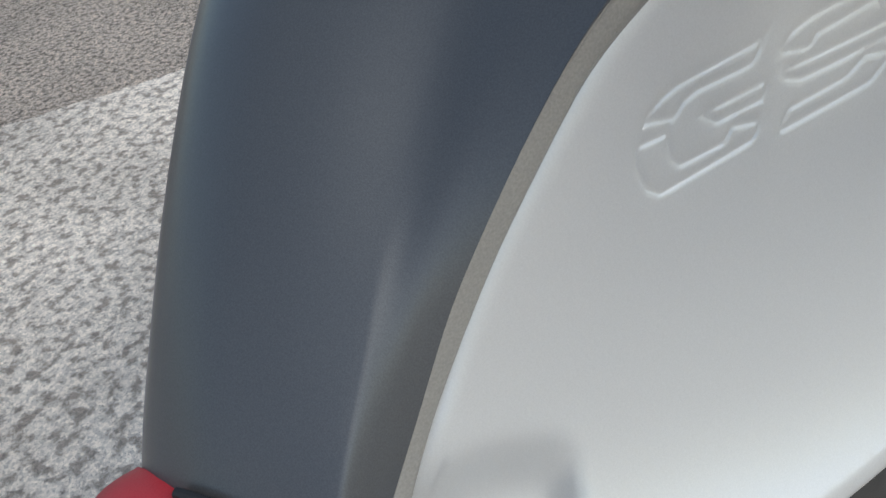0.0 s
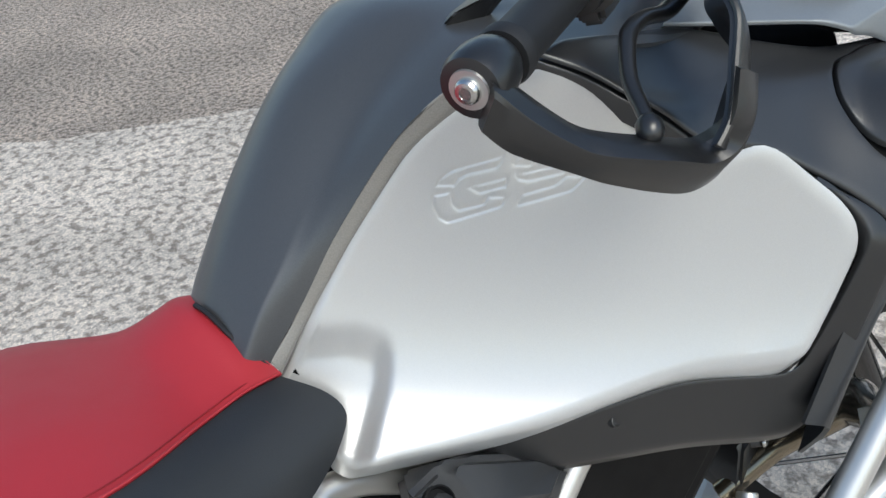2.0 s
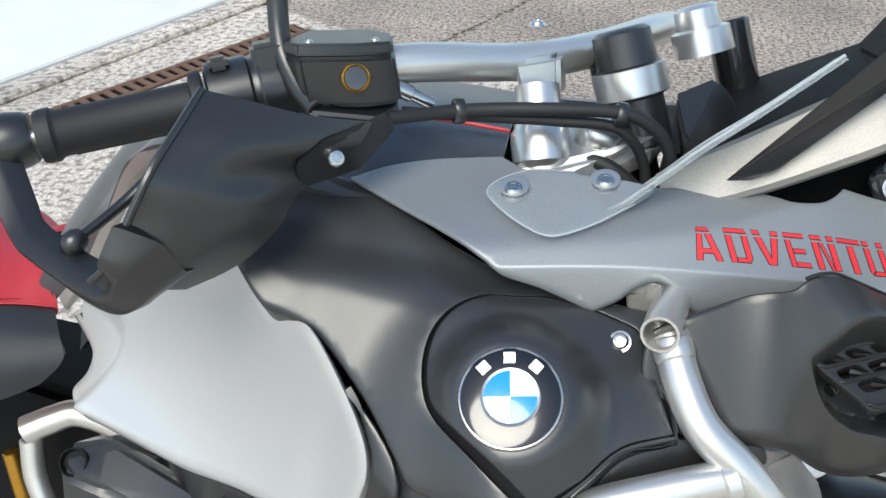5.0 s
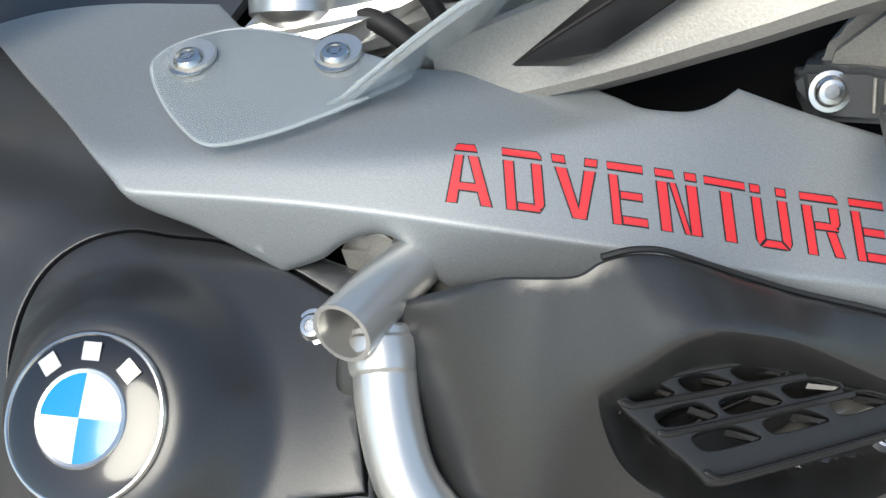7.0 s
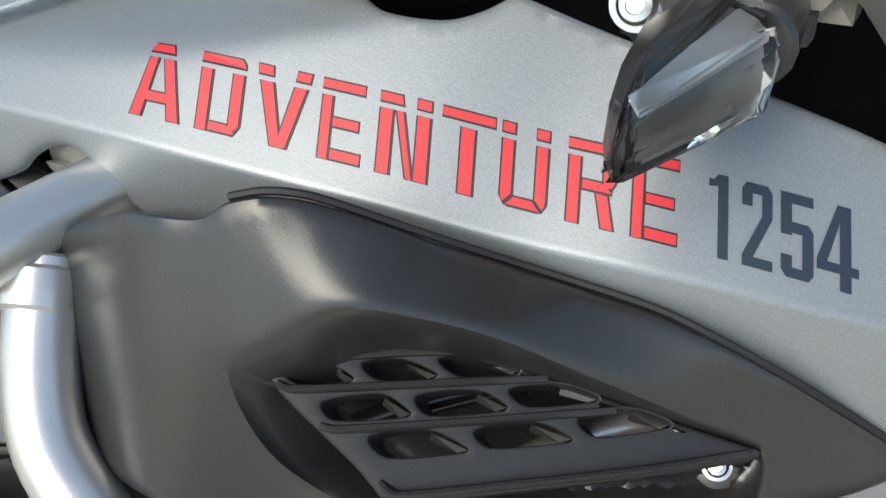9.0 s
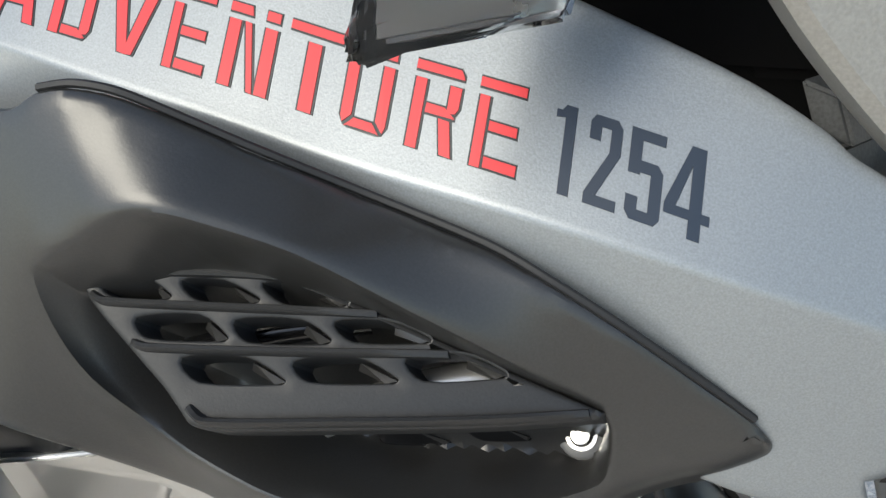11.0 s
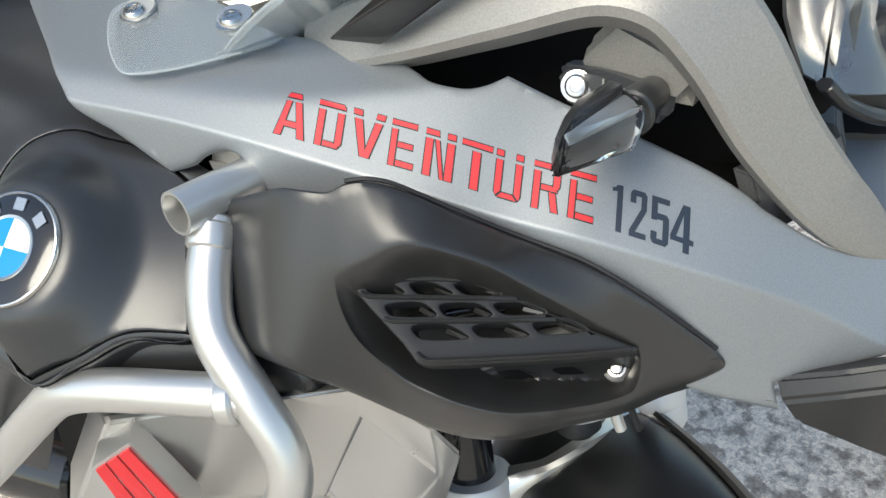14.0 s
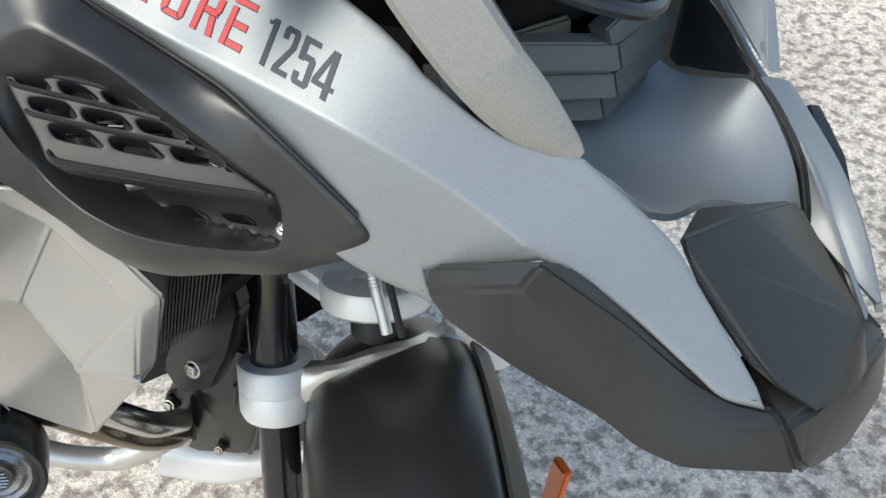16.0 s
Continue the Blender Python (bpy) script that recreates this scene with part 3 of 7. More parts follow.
def lettering():
    rise, slant, tall = 0.083, 0.27, 0.0242
    rows = [("A", 0.112, 0.0180), ("D", 0.1350, 0.0150), ("V", 0.1540, 0.0170), ("E", 0.1748, 0.0135), ("N", 0.1928, 0.0158), ("T", 0.2115, 0.0155), ("U", 0.2288, 0.0140), ("R", 0.2480, 0.0142), ("E", 0.2665, 0.0130), ("1", 0.2902, 0.0068), ("2", 0.2990, 0.0080), ("5", 0.3092, 0.0085), ("4", 0.3185, 0.0110)]
    for ch, u0, wide in rows:
        word = ch.isalpha()

        def at(x, y):
            return (u0 + (0.0014 + 0.0016 * (0.27 - u0) / 0.155 if word else -0.0010) + x * wide - slant * y * tall, (0.5338 if word else 0.5338) + rise * (u0 - 0.112 + x * wide) + y * (tall if word else tall * 0.93))

        if word:
            rim = [[at(*p) for p in q] for q in STROKES[ch]]
            fill = []
            for q in STROKES[ch]:
                loop = turned([Vector((p[0] * wide, p[1] * tall)) for p in q], True)
                fill.append([at(p.x / wide, p.y / tall) for p in shrunk(loop, 0.00062)])
            letter = patch("letter", rim, flank, BLACKPAINT, fairing, "red letter with a thin black outline", lift=0.00025)
            patch("fill", fill, flank, REDPAINT, letter, lift=0.0005)
        else:
            patch("numeral", [[at(*p) for p in q] for q in STROKES[ch]], flank, NAVYPAINT, fairing, "blue-black printed numeral", lift=0.0004)


lettering()

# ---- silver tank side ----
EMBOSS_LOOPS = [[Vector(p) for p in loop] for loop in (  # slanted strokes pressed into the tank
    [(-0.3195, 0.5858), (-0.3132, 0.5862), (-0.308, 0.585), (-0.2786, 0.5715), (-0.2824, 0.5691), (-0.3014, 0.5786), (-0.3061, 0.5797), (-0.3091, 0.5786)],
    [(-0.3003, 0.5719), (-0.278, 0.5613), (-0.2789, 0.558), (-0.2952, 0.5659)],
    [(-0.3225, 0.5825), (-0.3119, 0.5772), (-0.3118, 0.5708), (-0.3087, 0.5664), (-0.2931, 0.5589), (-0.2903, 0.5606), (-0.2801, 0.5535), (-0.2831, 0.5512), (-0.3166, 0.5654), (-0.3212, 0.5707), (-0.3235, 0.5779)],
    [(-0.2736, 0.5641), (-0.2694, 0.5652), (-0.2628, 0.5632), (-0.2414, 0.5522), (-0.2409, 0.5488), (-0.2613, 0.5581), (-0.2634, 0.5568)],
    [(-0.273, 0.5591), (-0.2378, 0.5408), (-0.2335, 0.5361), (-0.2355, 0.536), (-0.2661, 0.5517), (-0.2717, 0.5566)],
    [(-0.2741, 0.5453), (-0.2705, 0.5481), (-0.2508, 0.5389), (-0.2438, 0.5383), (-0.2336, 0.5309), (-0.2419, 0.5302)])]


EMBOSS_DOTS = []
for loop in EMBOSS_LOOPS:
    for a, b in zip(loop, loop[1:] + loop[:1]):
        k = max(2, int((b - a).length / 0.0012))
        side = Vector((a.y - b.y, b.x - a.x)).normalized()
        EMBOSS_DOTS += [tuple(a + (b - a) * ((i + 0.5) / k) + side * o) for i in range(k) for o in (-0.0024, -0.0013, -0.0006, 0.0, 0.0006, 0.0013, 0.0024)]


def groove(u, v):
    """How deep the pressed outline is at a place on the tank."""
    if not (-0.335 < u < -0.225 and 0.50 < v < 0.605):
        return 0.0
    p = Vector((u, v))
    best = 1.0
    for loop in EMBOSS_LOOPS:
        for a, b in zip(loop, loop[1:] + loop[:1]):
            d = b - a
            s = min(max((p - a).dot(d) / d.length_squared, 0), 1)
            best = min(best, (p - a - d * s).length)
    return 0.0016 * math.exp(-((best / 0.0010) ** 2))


RECESS = [Vector(p) for p in ((-0.445, 0.580), (-0.4202, 0.5691), (-0.3924, 0.5546), (-0.374, 0.537), (-0.3709, 0.5240), (-0.3770, 0.5100), (-0.3861, 0.4985), (-0.4149, 0.4689), (-0.432, 0.450), (-0.52, 0.45), (-0.52, 0.58))]


def recess(u, v):
    """How far a place lies inside the hollow for the knee, beside the seat."""
    p = Vector((u, v))
    if u > -0.36 or not inside((u, v), [tuple(q) for q in RECESS]):
        return 0.0
    best = 1.0
    for a, b in zip(RECESS[:9], RECESS[1:9]):
        d = b - a
        k = min(max((p - a).dot(d) / d.length_squared, 0), 1)
        best = min(best, (p - a - d * k).length)
    return best


def tank_side(u, v):
    a, b = u + 0.2793, v - 0.5169
    w = 0.7243 + 1.0228 * a + 1.0542 * b + 2.488 * a * a + 4.793 * a * b + 3.85 * b * b
    w -= 0.015 * step(0.0, 0.015, recess(u, v))
    # the front end falls away in a soft chamfer
    w -= 0.003 * step(0.0, 0.030, (u + 0.155) * 0.72 - (v - 0.43) * 0.35)
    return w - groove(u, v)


SILVER_LINE = [(-0.262, 0.596), (-0.235, 0.575), (-0.208, 0.540), (-0.189, 0.508), (-0.170, 0.490), (-0.137, 0.474), (-0.104, 0.428), (-0.091, 0.400), (-0.093, 0.381), (-0.126, 0.348), (-0.142, 0.349), (-0.205, 0.386), (-0.294, 0.414), (-0.343, 0.432), (-0.402, 0.454), (-0.426, 0.463), (-0.440, 0.484), (-0.428, 0.503), (-0.426, 0.522), ((-0.453, 0.555), 1), (-0.388, 0.592), (-0.349, 0.606), (-0.320, 0.612), (-0.290, 0.606)]
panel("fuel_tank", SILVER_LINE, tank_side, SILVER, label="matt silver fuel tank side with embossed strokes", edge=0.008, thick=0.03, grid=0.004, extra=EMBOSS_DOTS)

# ---- tank top cover ----
COVER_ROWS = [  # lower edge, ridge, crown, at stations from the seat to the steering head
    ((-0.486, -0.050, 0.815), (-0.486, -0.053, 0.842), (-0.497, 0.0, 0.858)),
    ((-0.4526, -0.0530, 0.8515), (-0.4552, -0.0575, 0.886), (-0.470, 0.0, 0.902)),
    ((-0.4170, -0.0625, 0.889), (-0.4265, -0.0600, 0.9155), (-0.436, 0.0, 0.946)),
    ((-0.3868, -0.0787, 0.930), (-0.3990, -0.0620, 0.9455), (-0.402, 0.0, 0.984)),
    ((-0.3461, -0.1114, 0.9838), (-0.3560, -0.0680, 0.9865), (-0.362, 0.0, 1.024)),
    ((-0.3180, -0.1365, 1.0120), (-0.3190, -0.0760, 1.0205), (-0.322, 0.0, 1.050)),
    ((-0.262, -0.172, 1.034), (-0.262, -0.092, 1.054), (-0.262, 0.0, 1.076)),
    ((-0.128, -0.182, 1.004), (-0.128, -0.100, 1.042), (-0.128, 0.0, 1.058)),
    ((-0.02, -0.150, 1.010), (-0.02, -0.085, 1.032), (-0.02, 0.0, 1.044)),
]
COVER = []
for e, r, c in COVER_ROWS:
    e, r, c = Vector(e), Vector(r), Vector(c)
    mid = Vector(((r.x + c.x) / 2, r.y * 0.50, r.z + (c.z - r.z) * 0.70))
    half = e.lerp(r, 0.5) + Vector((0, -0.0012, 0.0012))
    COVER.append([e, half, r.lerp(e, 0.14), r.lerp(mid, 0.10), mid, c, Vector((mid.x - 0.004, -mid.y * 1.2, mid.z + 0.003)), Vector((r.x, -r.y, r.z - 0.012)), Vector((e.x, -e.y * 0.62, e.z - 0.06))])
sheet("tank_cover", COVER, GREY_DARK, label="slate grey tank top cover", thick=0.006, fine=6)
STRIP = []
STRIP_LOW = [(-0.4480, -0.0545, 0.8400), (-0.4250, -0.0590, 0.8655), (-0.4037, -0.0663, 0.8901), (-0.3740, -0.0840, 0.9280), (-0.3510, -0.1020, 0.9580), (-0.3310, -0.1200, 0.9840), (-0.3110, -0.1375, 1.0000), (-0.2940, -0.1520, 1.0110), (-0.262, -0.175, 1.0250)]
STRIP_TOP = [(-0.4526, -0.0529, 0.8516), (-0.4296, -0.0576, 0.8730), (-0.4100, -0.0655, 0.8985), (-0.3868, -0.0787, 0.9300), (-0.3651, -0.0950, 0.9588), (-0.3461, -0.1114, 0.9838), (-0.3269, -0.1287, 1.0042), (-0.3095, -0.1442, 1.0183), (-0.272, -0.168, 1.0335)]
for lo, hi in zip(STRIP_LOW, STRIP_TOP):
    lo, hi = Vector(lo), Vector(hi)
    out = Vector((-0.15, -0.62, 0.76)) * 0.0030
    STRIP.append([lo - out * 1.5, lo + out * 0.6, lo.lerp(hi, 0.12) + out, lo.lerp(hi, 0.88) + out, hi + out * 0.5, hi + (hi - lo) * 0.06 - out * 0.8])
sheet("trim_strip", STRIP, FRAMESILVER, label="light grey edge strip of the tank cover", thick=0.002, fine=4)
# Rubber-black tube in place of the shadow where the cover meets the seat.
tube("foot_shade", [(-0.4560, -0.0585, 0.8455), (-0.4652, -0.0500, 0.8635), (-0.4725, -0.0380, 0.8790), (-0.4770, -0.0180, 0.8930), (-0.4800, 0.0, 0.8970)], 0.0022, RUBBER, label="black tube standing in for the shadow between the seat and the tank cover", sides=8)
lathe("filler_cap", (-0.190, 0.040, 1.052), (-0.06, 0.3, 1), [(0, 0.045), (0.006, 0.045), (0.009, 0.041), (0.010, 0.03)], ALLOY, label="round silver filler cap")

hull("cover_recess", [(-0.268, -0.098, 1.052), (-0.262, -0.108, 1.060), (-0.225, -0.122, 1.068), (-0.205, -0.118, 1.070), (-0.225, -0.088, 1.066), (-0.255, -0.086, 1.056), (-0.24, -0.10, 1.04)], BLACK, label="black recessed pad on the tank cover", bevel=0.002)

# ---- seat ----
seat_top = [
    [(-0.450, -0.058, 0.839), (-0.463, -0.040, 0.866), (-0.473, 0.0, 0.888), (-0.472, 0.040, 0.890), (-0.462, 0.066, 0.86)],
    [(-0.470, -0.068, 0.846), (-0.478, -0.042, 0.871), (-0.486, 0.0, 0.892), (-0.485, 0.042, 0.892), (-0.475, 0.074, 0.862)],
    [(-0.490, -0.076, 0.849), (-0.497, -0.045, 0.869), (-0.503, 0.0, 0.887), (-0.502, 0.044, 0.888), (-0.49, 0.078, 0.862)],
    [(-0.5226, -0.092, 0.851), (-0.528, -0.05, 0.869), (-0.535, 0.0, 0.882), (-0.532, 0.05, 0.882), (-0.525, 0.092, 0.862)],
    [(-0.605, -0.150, 0.868), (-0.61, -0.08, 0.889), (-0.615, 0.0, 0.897), (-0.61, 0.08, 0.892), (-0.605, 0.15, 0.872)],
    [(-0.90, -0.190, 0.890), (-0.90, -0.10, 0.915), (-0.90, 0.0, 0.925), (-0.90, 0.10, 0.915), (-0.90, 0.19, 0.890)],
]
sheet("seat", seat_top, REDVINYL, label="red vinyl seat top with stitched seams", thick=0.02, fine=5)
sheet("seat_side", [[(-0.452, -0.061, 0.840), (-0.485, -0.075, 0.847), (-0.5226, -0.093, 0.850), (-0.605, -0.151, 0.867), (-0.90, -0.191, 0.889)],
                    [(-0.432, -0.090, 0.826), (-0.475, -0.105, 0.832), (-0.52, -0.125, 0.835), (-0.605, -0.175, 0.848), (-0.90, -0.215, 0.86)],
                    [(-0.426, -0.100, 0.806), (-0.47, -0.122, 0.806), (-0.515, -0.142, 0.806), (-0.605, -0.186, 0.812), (-0.90, -0.222, 0.82)],
                    [(-0.447, -0.108, 0.784), (-0.48, -0.122, 0.772), (-0.52, -0.138, 0.766), (-0.605, -0.175, 0.765), (-0.90, -0.20, 0.765)]], BLACKVINYL, label="black vinyl seat flank", thick=0.02, fine=5)
tube("seam", [(-0.4525, -0.0605, 0.8420), (-0.485, -0.0750, 0.8488), (-0.5226, -0.0927, 0.8518), (-0.605, -0.1506, 0.8688), (-0.90, -0.1905, 0.8905)], 0.0011, REDVINYL, label="stitched red seam", sides=6)
STITCH = catmull([(-0.456, -0.056, 0.8450), (-0.486, -0.0705, 0.8515), (-0.5236, -0.088, 0.8540), (-0.606, -0.145, 0.8712), (-0.90, -0.185, 0.8930)], 14)
tube("stitching", STITCH, 0.0006, material("dark red thread", (0.25, 0.01, 0.015), 0.7), label="dark red stitching", sides=5, steps=1)

# ---- dark shoulder with the round badge ----
BADGE = (0.0016, 0.4252)


CREASE = table([(-0.25, 0.545), (-0.186, 0.520), (-0.157, 0.502), (-0.130, 0.501), (-0.10, 0.496), (-0.057, 0.490), (0.0, 0.485)])


def shoulder(u, v):
    a, b = u + 0.0425, v - 0.466
    w = 0.8460 - 0.038 * a + 0.0388 * b - 0.237 * a * a - 0.725 * a * b - 0.886 * b * b
    # hollow below the fairing's edge, then a soft shoulder
    line = 0.508 - 0.10 * (u + 0.10)
    w -= 0.007 * step(line - 0.004, line + 0.030, v) * step(0.05, -0.02, u)
    w += 0.020 * step(-0.15, -0.25, u)
    # a crease: the lower face turns under
    crease = CREASE(u) - v
    w -= 0.16 * max(0.0, crease) * step(0.0, -0.06, u)
    # the shoulder swells towards the badge
    d = math.hypot(u + 0.004, (v - 0.430) * 1.1)
    return w + 0.012 * step(0.105, 0.030, d)


def cover(u, v):
    """The badge cover: a dome that swells round the badge."""
    d = math.hypot((u - BADGE[0]) * 1.02, v - BADGE[1])
    return shoulder(u, v) + 0.0006 + 0.0185 * step(0.066, 0.035, d)


SHOULDER_LINE = [((-0.262, 0.594), 1), (-0.229, 0.599), (-0.128, 0.592), (-0.05, 0.545), (0.0, 0.522), (0.06, 0.510), ((0.10, 0.505), 1), (0.100, 0.459), ((0.106, 0.420), 1), (0.073, 0.407), (0.051, 0.385), ((0.025, 0.363), 1), (-0.005, 0.366), (-0.035, 0.370), (-0.062, 0.378), (-0.073, 0.394), (-0.098, 0.430), (-0.135, 0.470), (-0.160, 0.482), (-0.178, 0.488), (-0.200, 0.515), (-0.230, 0.560)]
COVER_LINE = [(-0.004, 0.504), (-0.022, 0.503), (-0.040, 0.493), (-0.053, 0.475), (-0.0565, 0.450), (-0.050, 0.425), (-0.029, 0.404), ((0.021, 0.367), 1), ((0.047, 0.387), 1), (0.070, 0.410), ((0.101, 0.422), 1), (0.088, 0.459), (0.078, 0.487), (0.060, 0.496), (0.040, 0.502), (0.018, 0.506)]
shell = panel("tank_shoulder", SHOULDER_LINE, lambda u, v: shoulder(u, v) - 0.0075, DARK, label="dark slate plastic tank shoulder", edge=0.003, thick=0.02, grid=0.005)
# Near-black sheet that paints the shade inside the cover's gap.
panel("seam_gap", grown(COVER_LINE, 0.0028), lambda u, v: shoulder(u, v) - 0.0045, SHADOW, shell, "near-black sheet standing in for the shade in the gap round the cover", edge=0.0004, thick=0.004, grid=0.012)


panel("tank_shoulder_skin", SHOULDER_LINE, shoulder, DARK, shell, edge=0.003, thick=0.0025, grid=0.005, holes=[grown(COVER_LINE, 0.0026)], hole_edge=0.0008, hole_steps=6, hole_depth=0.005)
badge_cover = panel("badge_cover", COVER_LINE, cover, DARK, label="dark slate cover with a round badge", edge=0.0010, thick=0.005, grid=0.0035)


def badge():
    c = sv(BADGE[0], BADGE[1], cover(*BADGE) + 0.0005)
    e = 0.004
    n = ((sv(BADGE[0] + e, BADGE[1], cover(BADGE[0] + e, BADGE[1])) - sv(BADGE[0] - e, BADGE[1], cover(BADGE[0] - e, BADGE[1])))
         .cross(sv(BADGE[0], BADGE[1] + e, cover(BADGE[0], BADGE[1] + e)) - sv(BADGE[0], BADGE[1] - e, cover(BADGE[0], BADGE[1] - e)))).normalized()
    if n.y > 0:
        n = -n
    r = lathe("round_badge", c, n, [(-0.004, 0.0322), (0.0005, 0.0322), (0.0014, 0.0315), (0.0016, 0.0307), (0.0011, 0.0302)], CHROME, badge_cover, "round blue, white and black enamel badge", sides=64)
    lathe("black_ring", c, n, [(-0.002, 0.0303), (0.0011, 0.0303), (0.0023, 0.026), (0.0029, 0.0182)], ENAMELBLACK, r, "glossy black ring", sides=64)
    lathe("inner_rim", c, n, [(0.0, 0.0183), (0.0031, 0.0183), (0.0035, 0.0178), (0.0033, 0.0174)], CHROME, r, sides=64)
    up = Vector((-0.10, 0.55, 0.83))
    up = (up - n * up.dot(n)).normalized()
    right = up.cross(n)
    for q in range(4):
        bm = bmesh.new()
        rows = []
        for k in range(6):
            rad = 0.0175 * k / 5
            rows.append([bm.verts.new(c + n * (0.0040 - 0.0008 * (k / 5) ** 2) + (right * math.cos(a) + up * math.sin(a)) * rad) for a in [q * math.pi / 2 + j * math.pi / 24 for j in range(13)]])
        for a, b in zip(rows, rows[1:]):
            for j in range(12):
                bm.faces.new((a[j], a[j + 1], b[j + 1], b[j]))
        bmesh.ops.remove_doubles(bm, verts=bm.verts, dist=1e-6)
        part("enamel_quarter", bm, ENAMELWHITE if q % 2 == 0 else ENAMELBLUE, r, "white enamel quarter" if q % 2 == 0 else "blue enamel quarter")
    for k in (-1, 0, 1):
        a = math.pi / 2 - k * 0.72
        o = right * math.cos(a) + up * math.sin(a)
        t = n.cross(o)
        p = c + o * 0.0243 + n * 0.0026
        block("mark", [p + t * 0.0036 + o * 0.0034, p - t * 0.0036 + o * 0.0034, p - t * 0.0036 - o * 0.0034, p + t * 0.0036 - o * 0.0034], n * 0.0006, CHROME, r, "plain bright mark", bevel=0)


badge()
bolt(sv(0.066, 0.479, shoulder(0.066, 0.479) + 0.001), sv(-0.1, -0.1, 1.0), 0.0055, badge_cover, "bright star-socket screw", "screw")

# ---- black lower trim round the silver tank ----
TRIM_LINE = [((-0.341, 0.437), 1), (-0.293, 0.416), (-0.205, 0.384), (-0.138, 0.346), (-0.122, 0.345), (-0.091, 0.380), (-0.089, 0.398), (-0.102, 0.427), ((-0.111, 0.439), 1), ((-0.101, 0.430), 1), (-0.085, 0.412), (-0.072, 0.392), (-0.069, 0.375), (-0.088, 0.338), (-0.108, 0.310), (-0.130, 0.306), (-0.20, 0.345), (-0.289, 0.389), (-0.321, 0.413)]


def trim(u, v):
    return smin(0.722 + 1.1314 * (u + 0.1676) + 1.4109 * (v - 0.3781), shoulder(u, v) + 0.0015, 0.008)


lower_trim = panel("tank_trim", TRIM_LINE, trim, BLACK, label="black plastic lower tank trim", edge=0.003, thick=0.015, grid=0.006)
lathe("screw", sv(-0.247, 0.389, trim(-0.247, 0.389) - 0.0006), sv(0.2, -0.5, 1.0), [(-0.004, 0.0052), (0.0006, 0.0052), (0.0012, 0.0044), (0.0004, 0.0036), (-0.0002, 0.0032)], BOLTDARK, lower_trim, "small dark recessed screw", sides=24)

# ---- vent cover with its grille ----
def vent_plane(u, v):
    return 0.7904 - 0.8987 * (u - 0.2708) + 1.0948 * (v - 0.4876)


def grille_plane(u, v):
    """The slotted face in the mouth leans back from the rim."""
    return vent_plane(u, v) + 0.0097 + 0.362 * (u - 0.25) - 1.035 * (v - 0.48)


# The rim of the mouth: place, how proud its crest stands, how steeply the face falls away outside, how wide the wall is inside.
RIM = [(0.1859, 0.4745), (0.1900, 0.4797), (0.1999, 0.4871), (0.2084, 0.4943), (0.2147, 0.4989), (0.2217, 0.5021), (0.2291, 0.5041), (0.2494, 0.5075), (0.2714, 0.5073), (0.2949, 0.5070), (0.3150, 0.5068), (0.3186, 0.5013), (0.3176, 0.4869), (0.3056, 0.4749), (0.2962, 0.4679), (0.2807, 0.4573), (0.2650, 0.4492), (0.2472, 0.4455), (0.2357, 0.4450), (0.2192, 0.4458), (0.2079, 0.4493), (0.1973, 0.4544), (0.1901, 0.4633)]
RIM_CREST = (0.002, 0.004, 0.006, 0.008, 0.009, 0.010, 0.010, 0.010, 0.009, 0.007, 0.004, 0.003, 0.004, 0.012, 0.018, 0.027, 0.033, 0.030, 0.025, 0.015, 0.010, 0.006, 0.003)
RIM_FALL = (0.70, 0.78, 0.88, 1.02, 1.2, 1.4, 1.65, 1.9, 1.3, 0.6, 0.0, -0.15, 0.2, 0.9, 1.2, 1.5, 1.6, 1.5, 1.4, 1.2, 1.0, 0.9, 0.8)
RIM_WALL = (0.013, 0.012, 0.010, 0.008, 0.008, 0.008, 0.007, 0.007, 0.006, 0.006, 0.008, 0.013, 0.015, 0.018, 0.021, 0.024, 0.025, 0.024, 0.023, 0.021, 0.019, 0.017, 0.015)
RIM_LINE = catmull([Vector((p[0], p[1], c)) for p, c in zip(RIM, RIM_CREST)], 4, True)
RIM_FLAT = [tuple(p.to_2d()) for p in RIM_LINE]


def rim_near(u, v):
    """Distance to the rim, and the rim's crest, fall and wall there."""
    p, best = Vector((u, v)), (1.0, 0, 0.0)
    n = len(RIM_FLAT)
    for i in range(n):
        a, b = Vector(RIM_FLAT[i]), Vector(RIM_FLAT[(i + 1) % n])
        d = b - a
        k = min(max((p - a).dot(d) / d.length_squared, 0), 1)
        r = (p - a - d * k).length
        if r < best[0]:
            best = (r, i, k)
    r, i, k = best
    s = (i + k) / 4
    j, f = int(s) % len(RIM), s - int(s)
    m = (j + 1) % len(RIM)
    crest = RIM_LINE[i].z * (1 - k) + RIM_LINE[(i + 1) % n].z * k
    return r, crest, RIM_FALL[j] * (1 - f) + RIM_FALL[m] * f, RIM_WALL[j] * (1 - f) + RIM_WALL[m] * f


